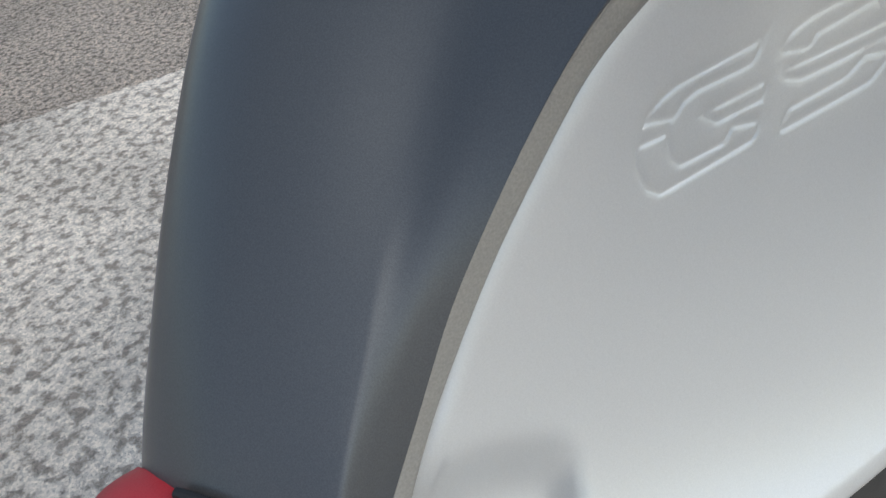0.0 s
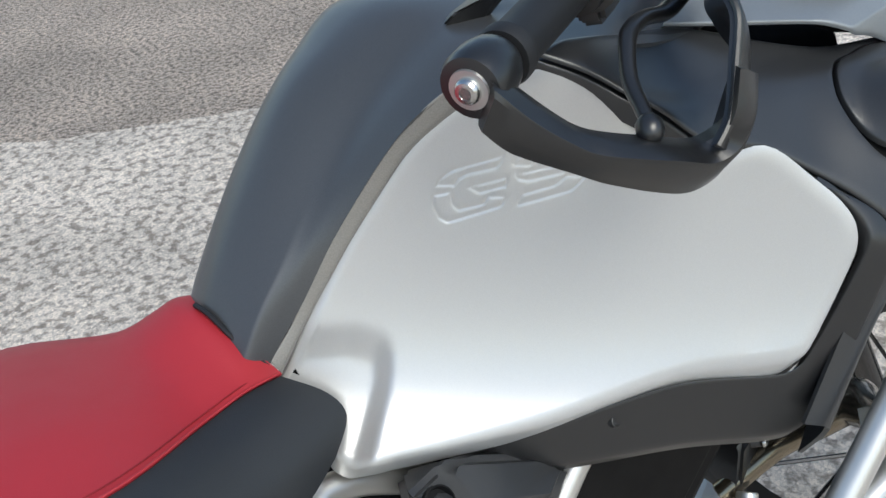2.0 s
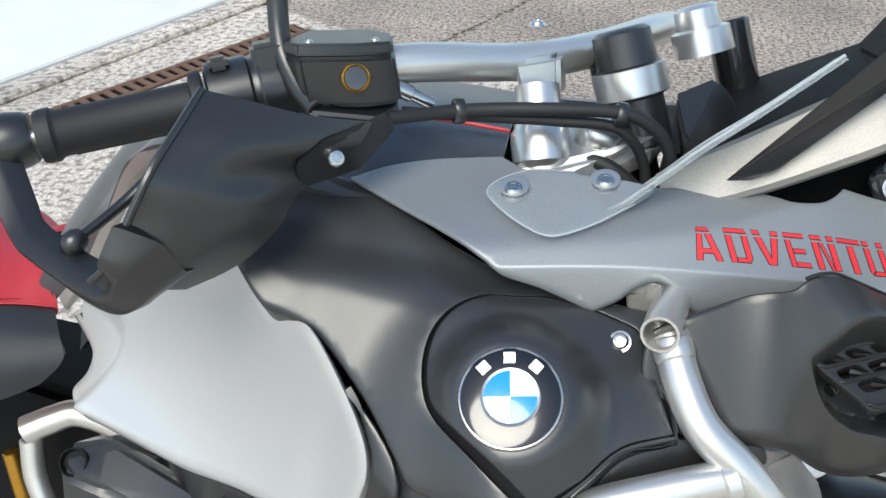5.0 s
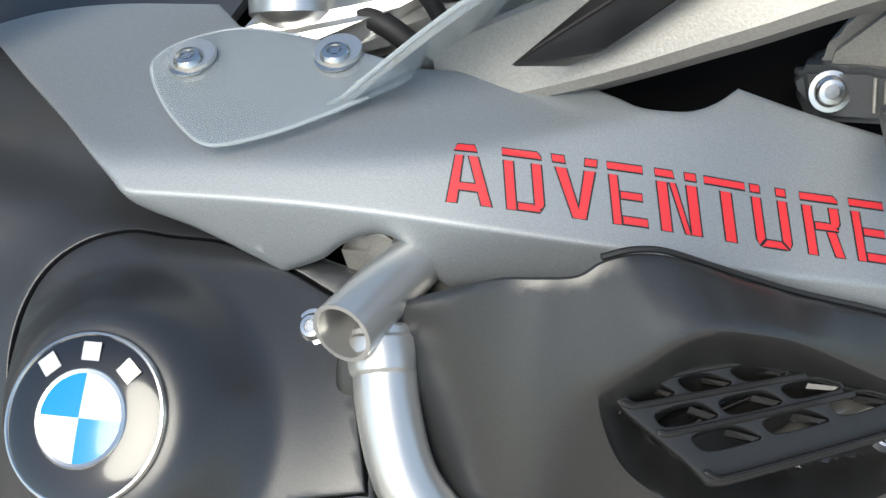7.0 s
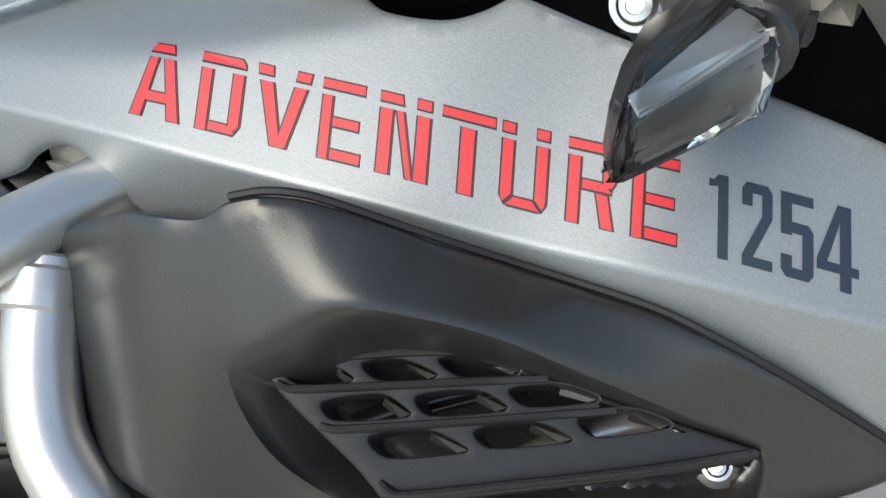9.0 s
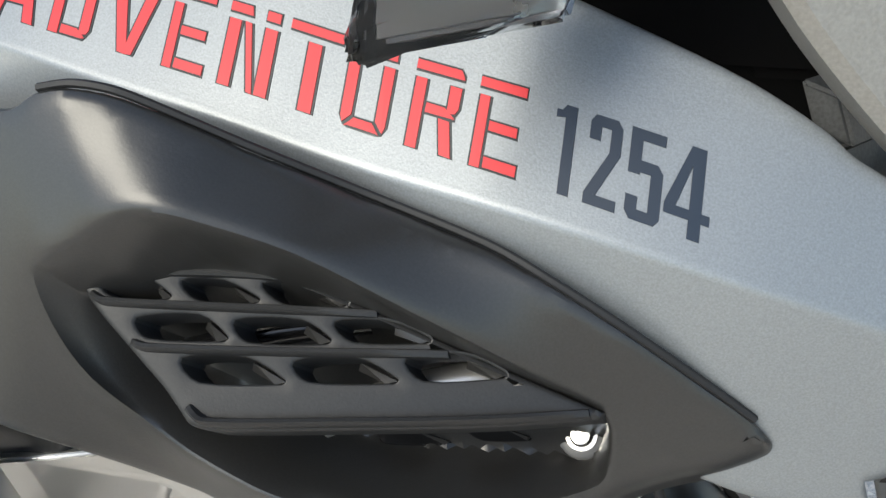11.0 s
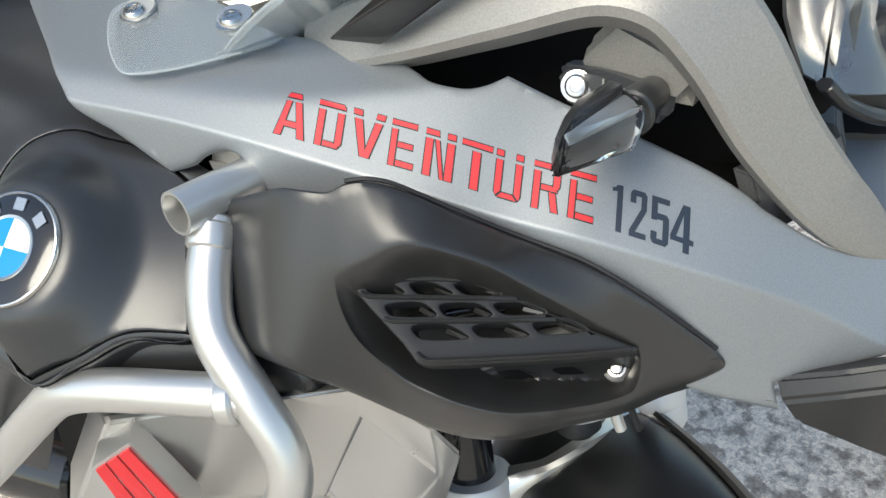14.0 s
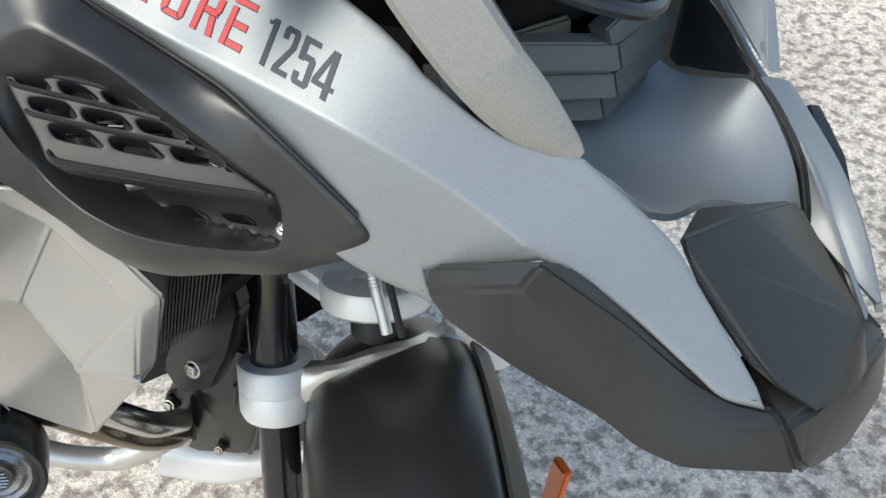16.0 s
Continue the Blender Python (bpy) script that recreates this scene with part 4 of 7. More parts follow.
def vent(u, v):
    base = vent_plane(u, v)
    r, crest, fall, wall = rim_near(u, v)
    if inside((u, v), RIM_FLAT):
        k = min(r / wall, 1)
        k = 0.7 * k + 0.3 * k * k * (3 - 2 * k)
        return base + crest + (-0.034 - crest) * k
    # a rounded shoulder first, then a straight fall
    drop = fall * (r - 0.0016 * (1 - math.exp(-r / 0.0016)))
    w = base + crest - min(drop, 0.075) - 0.030 * step(0.175, 0.095, u) * step(0.0, 0.03, r)
    # behind the mouth the body flattens
    body = 0.8545 - 0.22 * (u - 0.186) + 0.50 * (v - 0.4745) - 0.030 * step(0.165, 0.095, u)
    k = 0.9 * step(0.212, 0.168, u)
    return w * (1 - k) + body * k


VENT_LINE = [(0.088, 0.484), (0.112, 0.497), (0.1450, 0.5060), (0.1600, 0.5080), (0.1727, 0.5111), (0.1799, 0.5169), (0.1895, 0.5215), (0.2004, 0.5245), (0.2243, 0.527), (0.2494, 0.5300), (0.2809, 0.5312), (0.299, 0.5293), (0.3193, 0.5265), (0.3398, 0.5232), (0.3506, 0.5211), (0.3557, 0.5185), (0.355, 0.5152), (0.3452, 0.5059), (0.3281, 0.4927), (0.3111, 0.4756), (0.2945, 0.4623), (0.2699, 0.4431), (0.2458, 0.4334), (0.2254, 0.4300), (0.208, 0.4300), (0.1884, 0.4300), (0.160, 0.428), (0.120, 0.432), (0.088, 0.452)]
SLOTS = [[(0.1929, 0.4805), (0.2025, 0.4857), (0.2105, 0.4844), (0.2098, 0.4829), (0.1976, 0.4773)], [(0.2114, 0.4893), (0.2206, 0.4941), (0.2302, 0.4938), (0.2296, 0.4923), (0.2166, 0.4864)], [(0.2294, 0.4980), (0.2390, 0.5026), (0.2498, 0.5036), (0.2495, 0.5020), (0.2361, 0.4956)],
         [(0.2052, 0.4749), (0.2188, 0.4829), (0.2271, 0.4808), (0.2264, 0.4792), (0.2095, 0.4713)], [(0.2271, 0.4859), (0.2415, 0.4935), (0.2498, 0.4923), (0.2493, 0.4906), (0.2318, 0.4820)], [(0.2491, 0.4971), (0.2612, 0.5034), (0.2716, 0.5040), (0.2711, 0.5025), (0.2550, 0.4943)],
         [(0.2192, 0.4705), (0.2332, 0.4780), (0.2439, 0.4769), (0.2435, 0.4757), (0.2254, 0.4667)], [(0.2440, 0.4826), (0.2572, 0.4907), (0.2684, 0.4903), (0.2678, 0.4888), (0.2491, 0.4794)], [(0.2683, 0.4965), (0.2808, 0.5040), (0.2915, 0.5044), (0.2913, 0.5029), (0.2742, 0.4930)],
         [(0.2476, 0.4711), (0.2577, 0.4768), (0.2676, 0.4783), (0.2664, 0.4767), (0.2515, 0.4690)], [(0.2726, 0.4840), (0.2827, 0.4896), (0.2892, 0.4905), (0.2884, 0.4892), (0.2766, 0.4832)]]
VENT_DOTS = []
for i, p in enumerate(RIM_FLAT):
    q = RIM_FLAT[(i + 1) % len(RIM_FLAT)]
    side = Vector((p[1] - q[1], q[0] - p[0])).normalized()
    for k in (0.0, 0.5):
        VENT_DOTS += [(p[0] + (q[0] - p[0]) * k + side.x * o, p[1] + (q[1] - p[1]) * k + side.y * o) for o in (-0.006, -0.0035, -0.0016, -0.0004, 0.0004, 0.0016, 0.0032, 0.005)]
GRILLE_LINE = [(0.1900, 0.4800), (0.1960, 0.4866), (0.2044, 0.4930), (0.2149, 0.4985), (0.2321, 0.5025), (0.2504, 0.5040), (0.2692, 0.5045), (0.2880, 0.5050), ((0.3165, 0.5062), 1), ((0.3163, 0.5041), 1), (0.2930, 0.4893), (0.2618, 0.4718), (0.2340, 0.4568), (0.2275, 0.4552), (0.2240, 0.4572), (0.2177, 0.4612), (0.2110, 0.4645), (0.2049, 0.4675), (0.1975, 0.4712), (0.1916, 0.4750)]
vent_cover = panel("vent_cover", VENT_LINE, vent, VENTGREY, label="charcoal plastic air vent cover with a slotted grille", edge=0.004, thick=0.018, grid=0.0028, extra=VENT_DOTS)
grille = panel("grille", GRILLE_LINE, grille_plane, GRILLEBLACK, vent_cover, "slotted charcoal grille in the vent's mouth", edge=0.0016, thick=0.009, grid=0.0035, holes=SLOTS[:9], hole_edge=0.0008, hole_steps=4, hole_depth=0.011)
# These slots aren't cut through: near-black patches put in their shade.
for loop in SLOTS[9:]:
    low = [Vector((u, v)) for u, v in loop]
    panel("low_slot", [tuple(p) for p in low], lambda u, v: max(vent(u, v), vent_plane(u, v) - 0.034) + 0.0006, SHADOW, vent_cover, "near-black patch standing in for a shaded slot below the louvre", edge=0.0003, thick=0.002, grid=0.004)
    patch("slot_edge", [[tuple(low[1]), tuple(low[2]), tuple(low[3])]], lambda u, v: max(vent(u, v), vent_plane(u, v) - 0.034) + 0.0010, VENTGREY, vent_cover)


def lip(points, proud, name="lip", label=""):
    """A thin raised edge along the slotted face."""
    line = [Vector(p) for p in catmull([Vector(p) for p in points], 6)]
    bm = bmesh.new()
    rows = []
    for i, p in enumerate(line):
        t = (line[min(i + 1, len(line) - 1)] - line[max(i - 1, 0)]).normalized()
        s = Vector((-t.y, t.x))
        taper = min(1, 0.25 + 4 * min(i, len(line) - 1 - i) / len(line))
        row = []
        for o, h in ((0.0020, -0.0006), (0.0012, 0.8), (0.0002, 1.0), (-0.0006, 0.7), (-0.0009, -0.0006)):
            q = p + s * o
            row.append(bm.verts.new(sv(q.x, q.y, grille_plane(q.x, q.y) + (proud * taper * h if h > 0 else -0.001))))
        rows.append(row)
    for a, b in zip(rows, rows[1:]):
        for j in range(4):
            bm.faces.new((a[j], a[j + 1], b[j + 1], b[j]))
    bm.faces.new(rows[0]), bm.faces.new(rows[-1])
    return part(name, bm, GRILLEBLACK, grille, label)


lip([(0.1993, 0.4848), (0.2203, 0.4955), (0.2400, 0.5042)], 0.0020)
lip([(0.1931, 0.4752), (0.1975, 0.4750), (0.2265, 0.4885), (0.2580, 0.5036)], 0.0026)
lip([(0.2070, 0.4681), (0.2113, 0.4687), (0.2426, 0.4840), (0.2775, 0.5020)], 0.0026)
lip([(0.2256, 0.4590), (0.2320, 0.4578), (0.2618, 0.4735), (0.2930, 0.4908), (0.3140, 0.5040)], 0.0040, "louvre", "broad lower louvre of the grille")
for loop in SLOTS[:9]:
    # a slanted deflector in each slot, seen as a bright wedge
    a, b, c, d, e = (Vector(p) for p in loop)
    quad = [b.lerp(a, 0.12), c.lerp(d, 0.3), d.lerp(e, 0.12), b.lerp(e, 0.28)]
    bm = bmesh.new()
    hi = [bm.verts.new(sv(p.x, p.y, grille_plane(p.x, p.y) - z)) for p, z in zip(quad, (0.0075, 0.0015, 0.0020, 0.0095))]
    lo = [bm.verts.new(sv(p.x, p.y, grille_plane(p.x, p.y) - 0.0115)) for p in quad]
    bm.faces.new(hi), bm.faces.new(lo[::-1])
    for i in range(4):
        bm.faces.new((hi[i], hi[(i + 1) % 4], lo[(i + 1) % 4], lo[i]))
    part("deflector", bm, VENTGREY, grille)
SCREW = sv(0.3023, 0.4982, vent_plane(0.3023, 0.4982) - 0.0345)
SCREW_AXIS = sv(0.15, -0.10, 1.0)
lathe("screw_boss", SCREW - SCREW_AXIS.normalized() * 0.006, SCREW_AXIS, [(-0.010, 0.0100), (0.003, 0.0088), (0.0048, 0.0078), (0.0052, 0.0066)], VENTGREY, vent_cover)
bolt(SCREW, SCREW_AXIS, 0.0038, vent_cover, "bright screw", "screw")
# Black tube drawn as the shadow line between vent and fairing.
tube("gap_shade", [sv(u, v + 0.0010, vent(u, v) - 0.0022) for u, v in ((0.1799, 0.5169), (0.1895, 0.5215), (0.2004, 0.5245), (0.2243, 0.527), (0.2494, 0.5300), (0.2809, 0.5312), (0.299, 0.5293), (0.3193, 0.5265), (0.3398, 0.5232), (0.3506, 0.5211))], 0.0012, RUBBER, vent_cover, "thin black tube standing in for the gap's shadow along the upper edge", sides=6)
tube("radiator_pipe", [sv(u, v, grille_plane(u, v) - 0.022) for u, v in ((0.246, 0.470), (0.268, 0.492), (0.290, 0.508))], 0.0055, ALLOY, vent_cover, "bright pipe behind the grille", sides=10)
tube("radiator_pipe", [sv(u, v, grille_plane(u, v) - 0.024) for u, v in ((0.206, 0.470), (0.225, 0.487), (0.246, 0.502))], 0.0045, FORKBLACK, vent_cover, "dark pipe behind the grille", sides=10)

# ---- knee fairing between the silver tank and the shoulder ----
def strip(u, v, w):
    return tuple(sv(u, v, w))


sheet("knee_fairing", [[strip(-0.075, 0.396, 0.827), strip(-0.074, 0.372, 0.804), strip(-0.106, 0.335, 0.742), strip(-0.138, 0.300, 0.688)],
                       [strip(-0.045, 0.380, 0.827), strip(-0.046, 0.360, 0.804), strip(-0.080, 0.325, 0.742), strip(-0.115, 0.285, 0.68)],
                       [strip(-0.012, 0.376, 0.816), strip(-0.022, 0.362, 0.785), strip(-0.070, 0.33, 0.70), strip(-0.112, 0.28, 0.63)]], DARK, label="dark slate knee fairing below the shoulder", thick=0.004, fine=5)
panel("lower_shoulder", [(0.022, 0.366), (0.05, 0.386), (0.075, 0.408), (0.104, 0.421), (0.135, 0.428), (0.158, 0.428), (0.165, 0.418), (0.15, 0.396), (0.12, 0.382), (0.07, 0.362), (0.03, 0.357)], lambda u, v: 0.826 - 0.35 * (u - 0.06) + 0.75 * (v - 0.40), BLACK, label="black plastic panel under the badge cover", edge=0.006, thick=0.03, grid=0.01)

# ---- crash bars ----
guard = tube("crash_bar", [(0.1103, -0.1800, 0.9586), (0.1005, -0.2300, 0.9548), (0.0905, -0.2820, 0.9508)], 0.0122, STEEL, label="brushed steel crash bar stub with an open end", hollow=0.0018, sides=24)
tube("crash_bar", [(0.0985, -0.2610, 0.9410), (0.107, -0.279, 0.918), (0.120, -0.292, 0.895), (0.146, -0.297, 0.870), (0.167, -0.297, 0.842), (0.171, -0.300, 0.815), (0.150, -0.308, 0.770), (0.112, -0.314, 0.710), (0.093, -0.315, 0.684), (0.075, -0.315, 0.672), (0.04, -0.315, 0.665), (-0.16, -0.300, 0.615)], 0.0122, STEEL, label="bent brushed steel crash bar", sides=20)
tube("crash_bar", [(0.150, -0.296, 0.868), (0.115, -0.306, 0.862), (0.058, -0.318, 0.848), (0.030, -0.322, 0.834), (0.005, -0.321, 0.808), (-0.07, -0.313, 0.720), (-0.15, -0.300, 0.63)], 0.0122, STEEL, label="bent brushed steel crash bar", sides=20)
tube("weld", [(0.0990, -0.2625, 0.9400), (0.1005, -0.2665, 0.9345), (0.1022, -0.2705, 0.9300)], [0.0126, 0.0132, 0.0124], STEEL, label="weld bead", sides=16)
tube("weld", [(0.140, -0.2985, 0.866), (0.133, -0.301, 0.864)], [0.0138, 0.0132], STEEL, label="weld bead", sides=16)
hull("crash_bar_mount", [strip(0.066, 0.516, 0.848), strip(0.118, 0.512, 0.834), strip(0.088, 0.524, 0.846), strip(0.070, 0.500, 0.815), strip(0.125, 0.495, 0.805), strip(0.09, 0.52, 0.80)], FRAMESILVER, label="silver casting behind the crash bar", bevel=0.004)

# ---- cylinder head cover and its striped plate ----
HEAD = {"tl": (0.062, -0.325, 0.822), "ta": (0.163, -0.288, 0.8604), "tb": (0.1907, -0.262, 0.8618), "rt": (0.2168, -0.2279, 0.8225), "rr": (0.2281, -0.2067, 0.7904), "rl": (0.2147, -0.206, 0.7284), "bt": (0.1627, -0.2226, 0.6369), "ba": (0.1287, -0.235, 0.6292), "bb": (0.0905, -0.255, 0.6315), "bc": (0.0013, -0.28, 0.6044), "ll": (-0.0163, -0.305, 0.6446), "lm": (0.02, -0.32, 0.74),
        "h": (0.169, -0.2677, 0.7802), "k": (0.1975, -0.2500, 0.7372), "j": (0.2215, -0.2211, 0.7829)}
HEAD.update({"e": (0.1834, -0.2511, 0.8345), "n": (0.2175, -0.2202, 0.7259), "h2": (0.160, -0.2590, 0.7700), "k2": (0.1865, -0.2410, 0.7220)})


def head_cover():
    """Flat facets with rounded edges, a stepped ridge, and walls running back."""
    bm = bmesh.new()
    pt = {k: bm.verts.new(p) for k, p in HEAD.items()}
    rim = ("tl", "ta", "tb", "rt", "rr", "rl", "bt", "ba", "bb", "bc", "ll", "lm")
    back = {k: bm.verts.new((HEAD[k][0] - 0.045, HEAD[k][1] + 0.030, HEAD[k][2] - 0.020)) for k in rim}
    for f in (("tl", "ta", "e", "h", "h2", "lm"), ("lm", "h2", "k2", "ba", "bb", "bc", "ll"), ("h", "k", "k2", "h2"), ("e", "j", "k", "h"), ("ta", "tb", "e"), ("tb", "rt", "j", "e"), ("rt", "rr", "j"), ("j", "rr", "rl", "n"), ("j", "n", "k"), ("k", "n", "rl", "bt"), ("k", "bt", "ba", "k2")):
        bm.faces.new([pt[k] for k in f])
    for a, b in zip(rim, rim[1:] + rim[:1]):
        bm.faces.new((pt[a], pt[b], back[b], back[a]))
    bmesh.ops.recalc_face_normals(bm, faces=bm.faces)
    sharp = [e for e in bm.edges if len(e.link_faces) == 2 and e.calc_face_angle(0) > radians(13)]
    bmesh.ops.bevel(bm, geom=sharp, offset=0.0026, segments=3, affect="EDGES", clamp_overlap=True)
    return part("cylinder_head_cover", bm, ALLOY, label="cast silver cylinder head cover with facets")


head = head_cover()
HEAD_SHIFT = Vector(VIEW_SHIFT["cylinder_head_cover"])
TOP, LEFT, INNER, RIGHT, RIGHT_LOW, FOOT_R, FOOT_L = (Vector(p) - HEAD_SHIFT for p in ((0.0854, -0.3185, 0.8290), (0.0614, -0.3260, 0.8045), (0.0700, -0.3130, 0.7560), (0.1150, -0.3030, 0.7860), (0.1170, -0.3030, 0.7740), (0.0798, -0.3020, 0.7108), (0.0500, -0.3090, 0.7086)))


def plate_bm(rows, out, deep):
    """A chevron of two bays, from the upper edge to the foot: rows of left and right corners."""
    bm = bmesh.new()
    n = Vector((0.62, -0.78, 0.05)).normalized()
    hi = [[bm.verts.new(p + n * out) for p in r] for r in rows]
    lo = [[bm.verts.new(p - n * deep) for p in r] for r in rows]
    for k in range(len(rows) - 1):
        bm.faces.new((hi[k][0], hi[k][1], hi[k + 1][1], hi[k + 1][0]))
        for j in (0, 1):
            bm.faces.new((hi[k][j], hi[k + 1][j], lo[k + 1][j], lo[k][j]))
    bm.faces.new((hi[0][0], hi[0][1], lo[0][1], lo[0][0]))
    bm.faces.new((hi[-1][0], hi[-1][1], lo[-1][1], lo[-1][0]))
    return bm


PLATE = [(LEFT, TOP), (INNER, RIGHT.lerp(RIGHT_LOW, 0.5)), (FOOT_L, FOOT_R)]
plate = part("striped_plate", plate_bm(PLATE, 0.003, 0.02), ALLOY, head, "silver plate with three red stripes", smooth=False)
for k in range(3):
    lo, hi = 0.09 + k * 0.30, 0.09 + k * 0.30 + 0.25
    rows = [(a.lerp(b, lo), a.lerp(b, hi)) for a, b in PLATE]
    rows[0] = tuple(p.lerp(q, 0.04) for p, q in zip(rows[0], rows[1]))
    rows[2] = tuple(p.lerp(q, 0.04) for p, q in zip(rows[2], rows[1]))
    part("stripe", plate_bm(rows, 0.0052, 0.0), REDPAINT, plate, "red stripe", smooth=False)

# ---- handlebar and controls ----
AX = Vector((0.898, 0.405, 0.170)).normalized()
END = Vector((-0.359, -0.266, 1.047))


def along(d, r=0, up=0):
    side = AX.cross(Vector((0, 0, 1))).normalized()
    return END + AX * d + side * r + side.cross(AX) * up


bar = tube("handlebar", [along(0.01), along(0.13), along(0.20), (-0.105, -0.160, 1.094), (-0.070, -0.138, 1.094), (-0.030, -0.102, 1.090), (0.006, -0.070, 1.090), (0.05, -0.01, 1.094), (0.10, 0.09, 1.10), (0.14, 0.20, 1.09), (0.16, 0.32, 1.06)], [0.005, 0.006, 0.0125, 0.014, 0.0145, 0.0145, 0.0145, 0.0145, 0.014, 0.011, 0.011], STEEL, label="silver tapered handlebar", sides=20)
weight = lathe("bar_end_weight", along(-0.002), AX, [(0.0, 0.0125), (0.001, 0.0185), (0.006, 0.0205), (0.020, 0.0205), (0.030, 0.0185), (0.034, 0.0165)], BLACK, label="black bar-end weight")
lathe("steel_ring", along(-0.0035), AX, [(0, 0.0098), (0.0, 0.0120), (0.0015, 0.0124), (0.003, 0.0124)], ALLOY, weight, "steel ring")
bolt(along(-0.0025), -AX, 0.0080, weight, "star-socket bolt", "bolt", ring=False)
grip = lathe("grip", along(0.034), AX, [(0, 0.0178), (0.003, 0.0188), (0.010, 0.0188), (0.012, 0.0170), (0.014, 0.0162), (0.085, 0.0162), (0.104, 0.0165), (0.106, 0.0225), (0.112, 0.0235), (0.114, 0.0225)], RUBBER, label="black rubber grip", sides=28)
for k in range(5):
    a = k * 0.55 - 0.3
    o = Vector((0, 0, 1)).cross(AX).normalized()
    q = AX.cross(o)
    d = o * math.cos(a) - q * math.sin(a)
    tube("grip_rib", [along(0.055) + d * 0.0160, along(0.130) + d * 0.0160], 0.0011, RUBBER, grip, sides=6, steps=2)
switch = lathe("switch_housing", along(0.150), AX, [(0, 0.020), (0.002, 0.0265), (0.030, 0.0270), (0.032, 0.0245), (0.036, 0.0245), (0.038, 0.0260), (0.058, 0.0255), (0.062, 0.020)], BLACK, label="black switch housing", sides=28)
hull("switch_button", [along(0.155 + a, 0.004 + b, 0.022 + c) for a in (0, 0.014) for b in (0, 0.016) for c in (0, 0.009)], BLACK, switch, "black rocker button", bevel=0.0025)
hull("switch_box", [along(0.185 + a, -0.006 + b, 0.012 + c) for a in (0, 0.024) for b in (0, 0.026) for c in (0, 0.022)], BLACK, switch, bevel=0.003)
hull("switch_box", [along(0.152 + a, -0.012 + b, -0.036 + c) for a in (0, 0.034) for b in (0, 0.02) for c in (0, 0.02)], BLACK, switch, bevel=0.004)

MC = [(-0.166, -0.214, 1.104), (-0.152, -0.226, 1.104), (-0.112, -0.214, 1.104), (-0.094, -0.192, 1.103), (-0.100, -0.166, 1.106), (-0.120, -0.158, 1.108), (-0.160, -0.176, 1.108)]
cylinder = hull("brake_reservoir", [Vector(p) + Vector((0, 0, 0.004)) for p in MC] + [Vector(p) * 1.0 + Vector((0.004, 0.006, -0.030)) for p in MC[1:-1]], BLACK, label="black brake fluid reservoir", bevel=0.003)
lid = hull("lid", [Vector(p) + Vector((0, 0, 0.005)) for p in MC] + [Vector(p) * 0.97 + Vector((-0.004, -0.006, 0.046)) for p in MC], BLACK, cylinder, "bevelled black lid", bevel=0.0015)
for p in ((-0.146, -0.216, 1.1165), (-0.106, -0.196, 1.1165), (-0.112, -0.166, 1.1165)):
    bolt(p, (-0.1, -0.1, 1), 0.0032, lid, "bright screw", "screw", ring=False)
for k in range(5):
    o = Vector((-0.140 + 0.003 * k, -0.188 + 0.005 * k, 1.1165))
    block("print_bar", [o, o + Vector((0.030, 0.012, 0.0002)), o + Vector((0.0295, 0.0135, 0.0002)), o + Vector((-0.0005, 0.0015, 0))], (0, 0, 0.0006), LABEL, lid, "grey print", bevel=0)
lathe("sight_glass", (-0.116, -0.212, 1.094), (0.35, -0.9, 0.15), [(-0.002, 0.0095), (0.0035, 0.0095), (0.0045, 0.0085), (0.0030, 0.0075)], GOLD, cylinder, "round sight glass")
lathe("sight_lens", (-0.116, -0.212, 1.094), (0.35, -0.9, 0.15), [(0.001, 0.0076), (0.0036, 0.0074), (0.0040, 0.003)], SMOKE, cylinder)
hull("brake_body", [(-0.160, -0.200, 1.075), (-0.150, -0.222, 1.072), (-0.100, -0.206, 1.066), (-0.092, -0.180, 1.066), (-0.100, -0.160, 1.08), (-0.15, -0.17, 1.09), (-0.11, -0.215, 1.052), (-0.095, -0.20, 1.05)], BLACK, label="black brake lever mount", bevel=0.003)
tube("brake_lever", [(-0.150, -0.232, 1.050), (-0.185, -0.240, 1.040), (-0.212, -0.246, 1.043), (-0.2343, -0.256, 1.0405), (-0.248, -0.266, 1.030), (-0.2597, -0.278, 1.018), (-0.270, -0.295, 1.008), (-0.277, -0.306, 1.002)], [0.0075, 0.0075, 0.0068, 0.0062, 0.0056, 0.0052, 0.0048, 0.0046], BLACK, label="black brake lever with a ball end", flat=0.75)
lathe("lever_ball", (-0.275, -0.304, 1.004), (-0.5, -0.6, -0.5), [(0, 0.002), (0.001, 0.0055), (0.005, 0.0082), (0.011, 0.0082), (0.016, 0.0052), (0.0175, 0.002)], BLACK)
tube("mirror_stem", [(-0.142, -0.214, 1.072), (-0.158, -0.206, 1.085), (-0.172, -0.196, 1.108), (-0.176, -0.190, 1.14), (-0.178, -0.186, 1.30)], [0.010, 0.0085, 0.0075, 0.0075, 0.0075], BLACK, label="black mirror stem", sides=14)

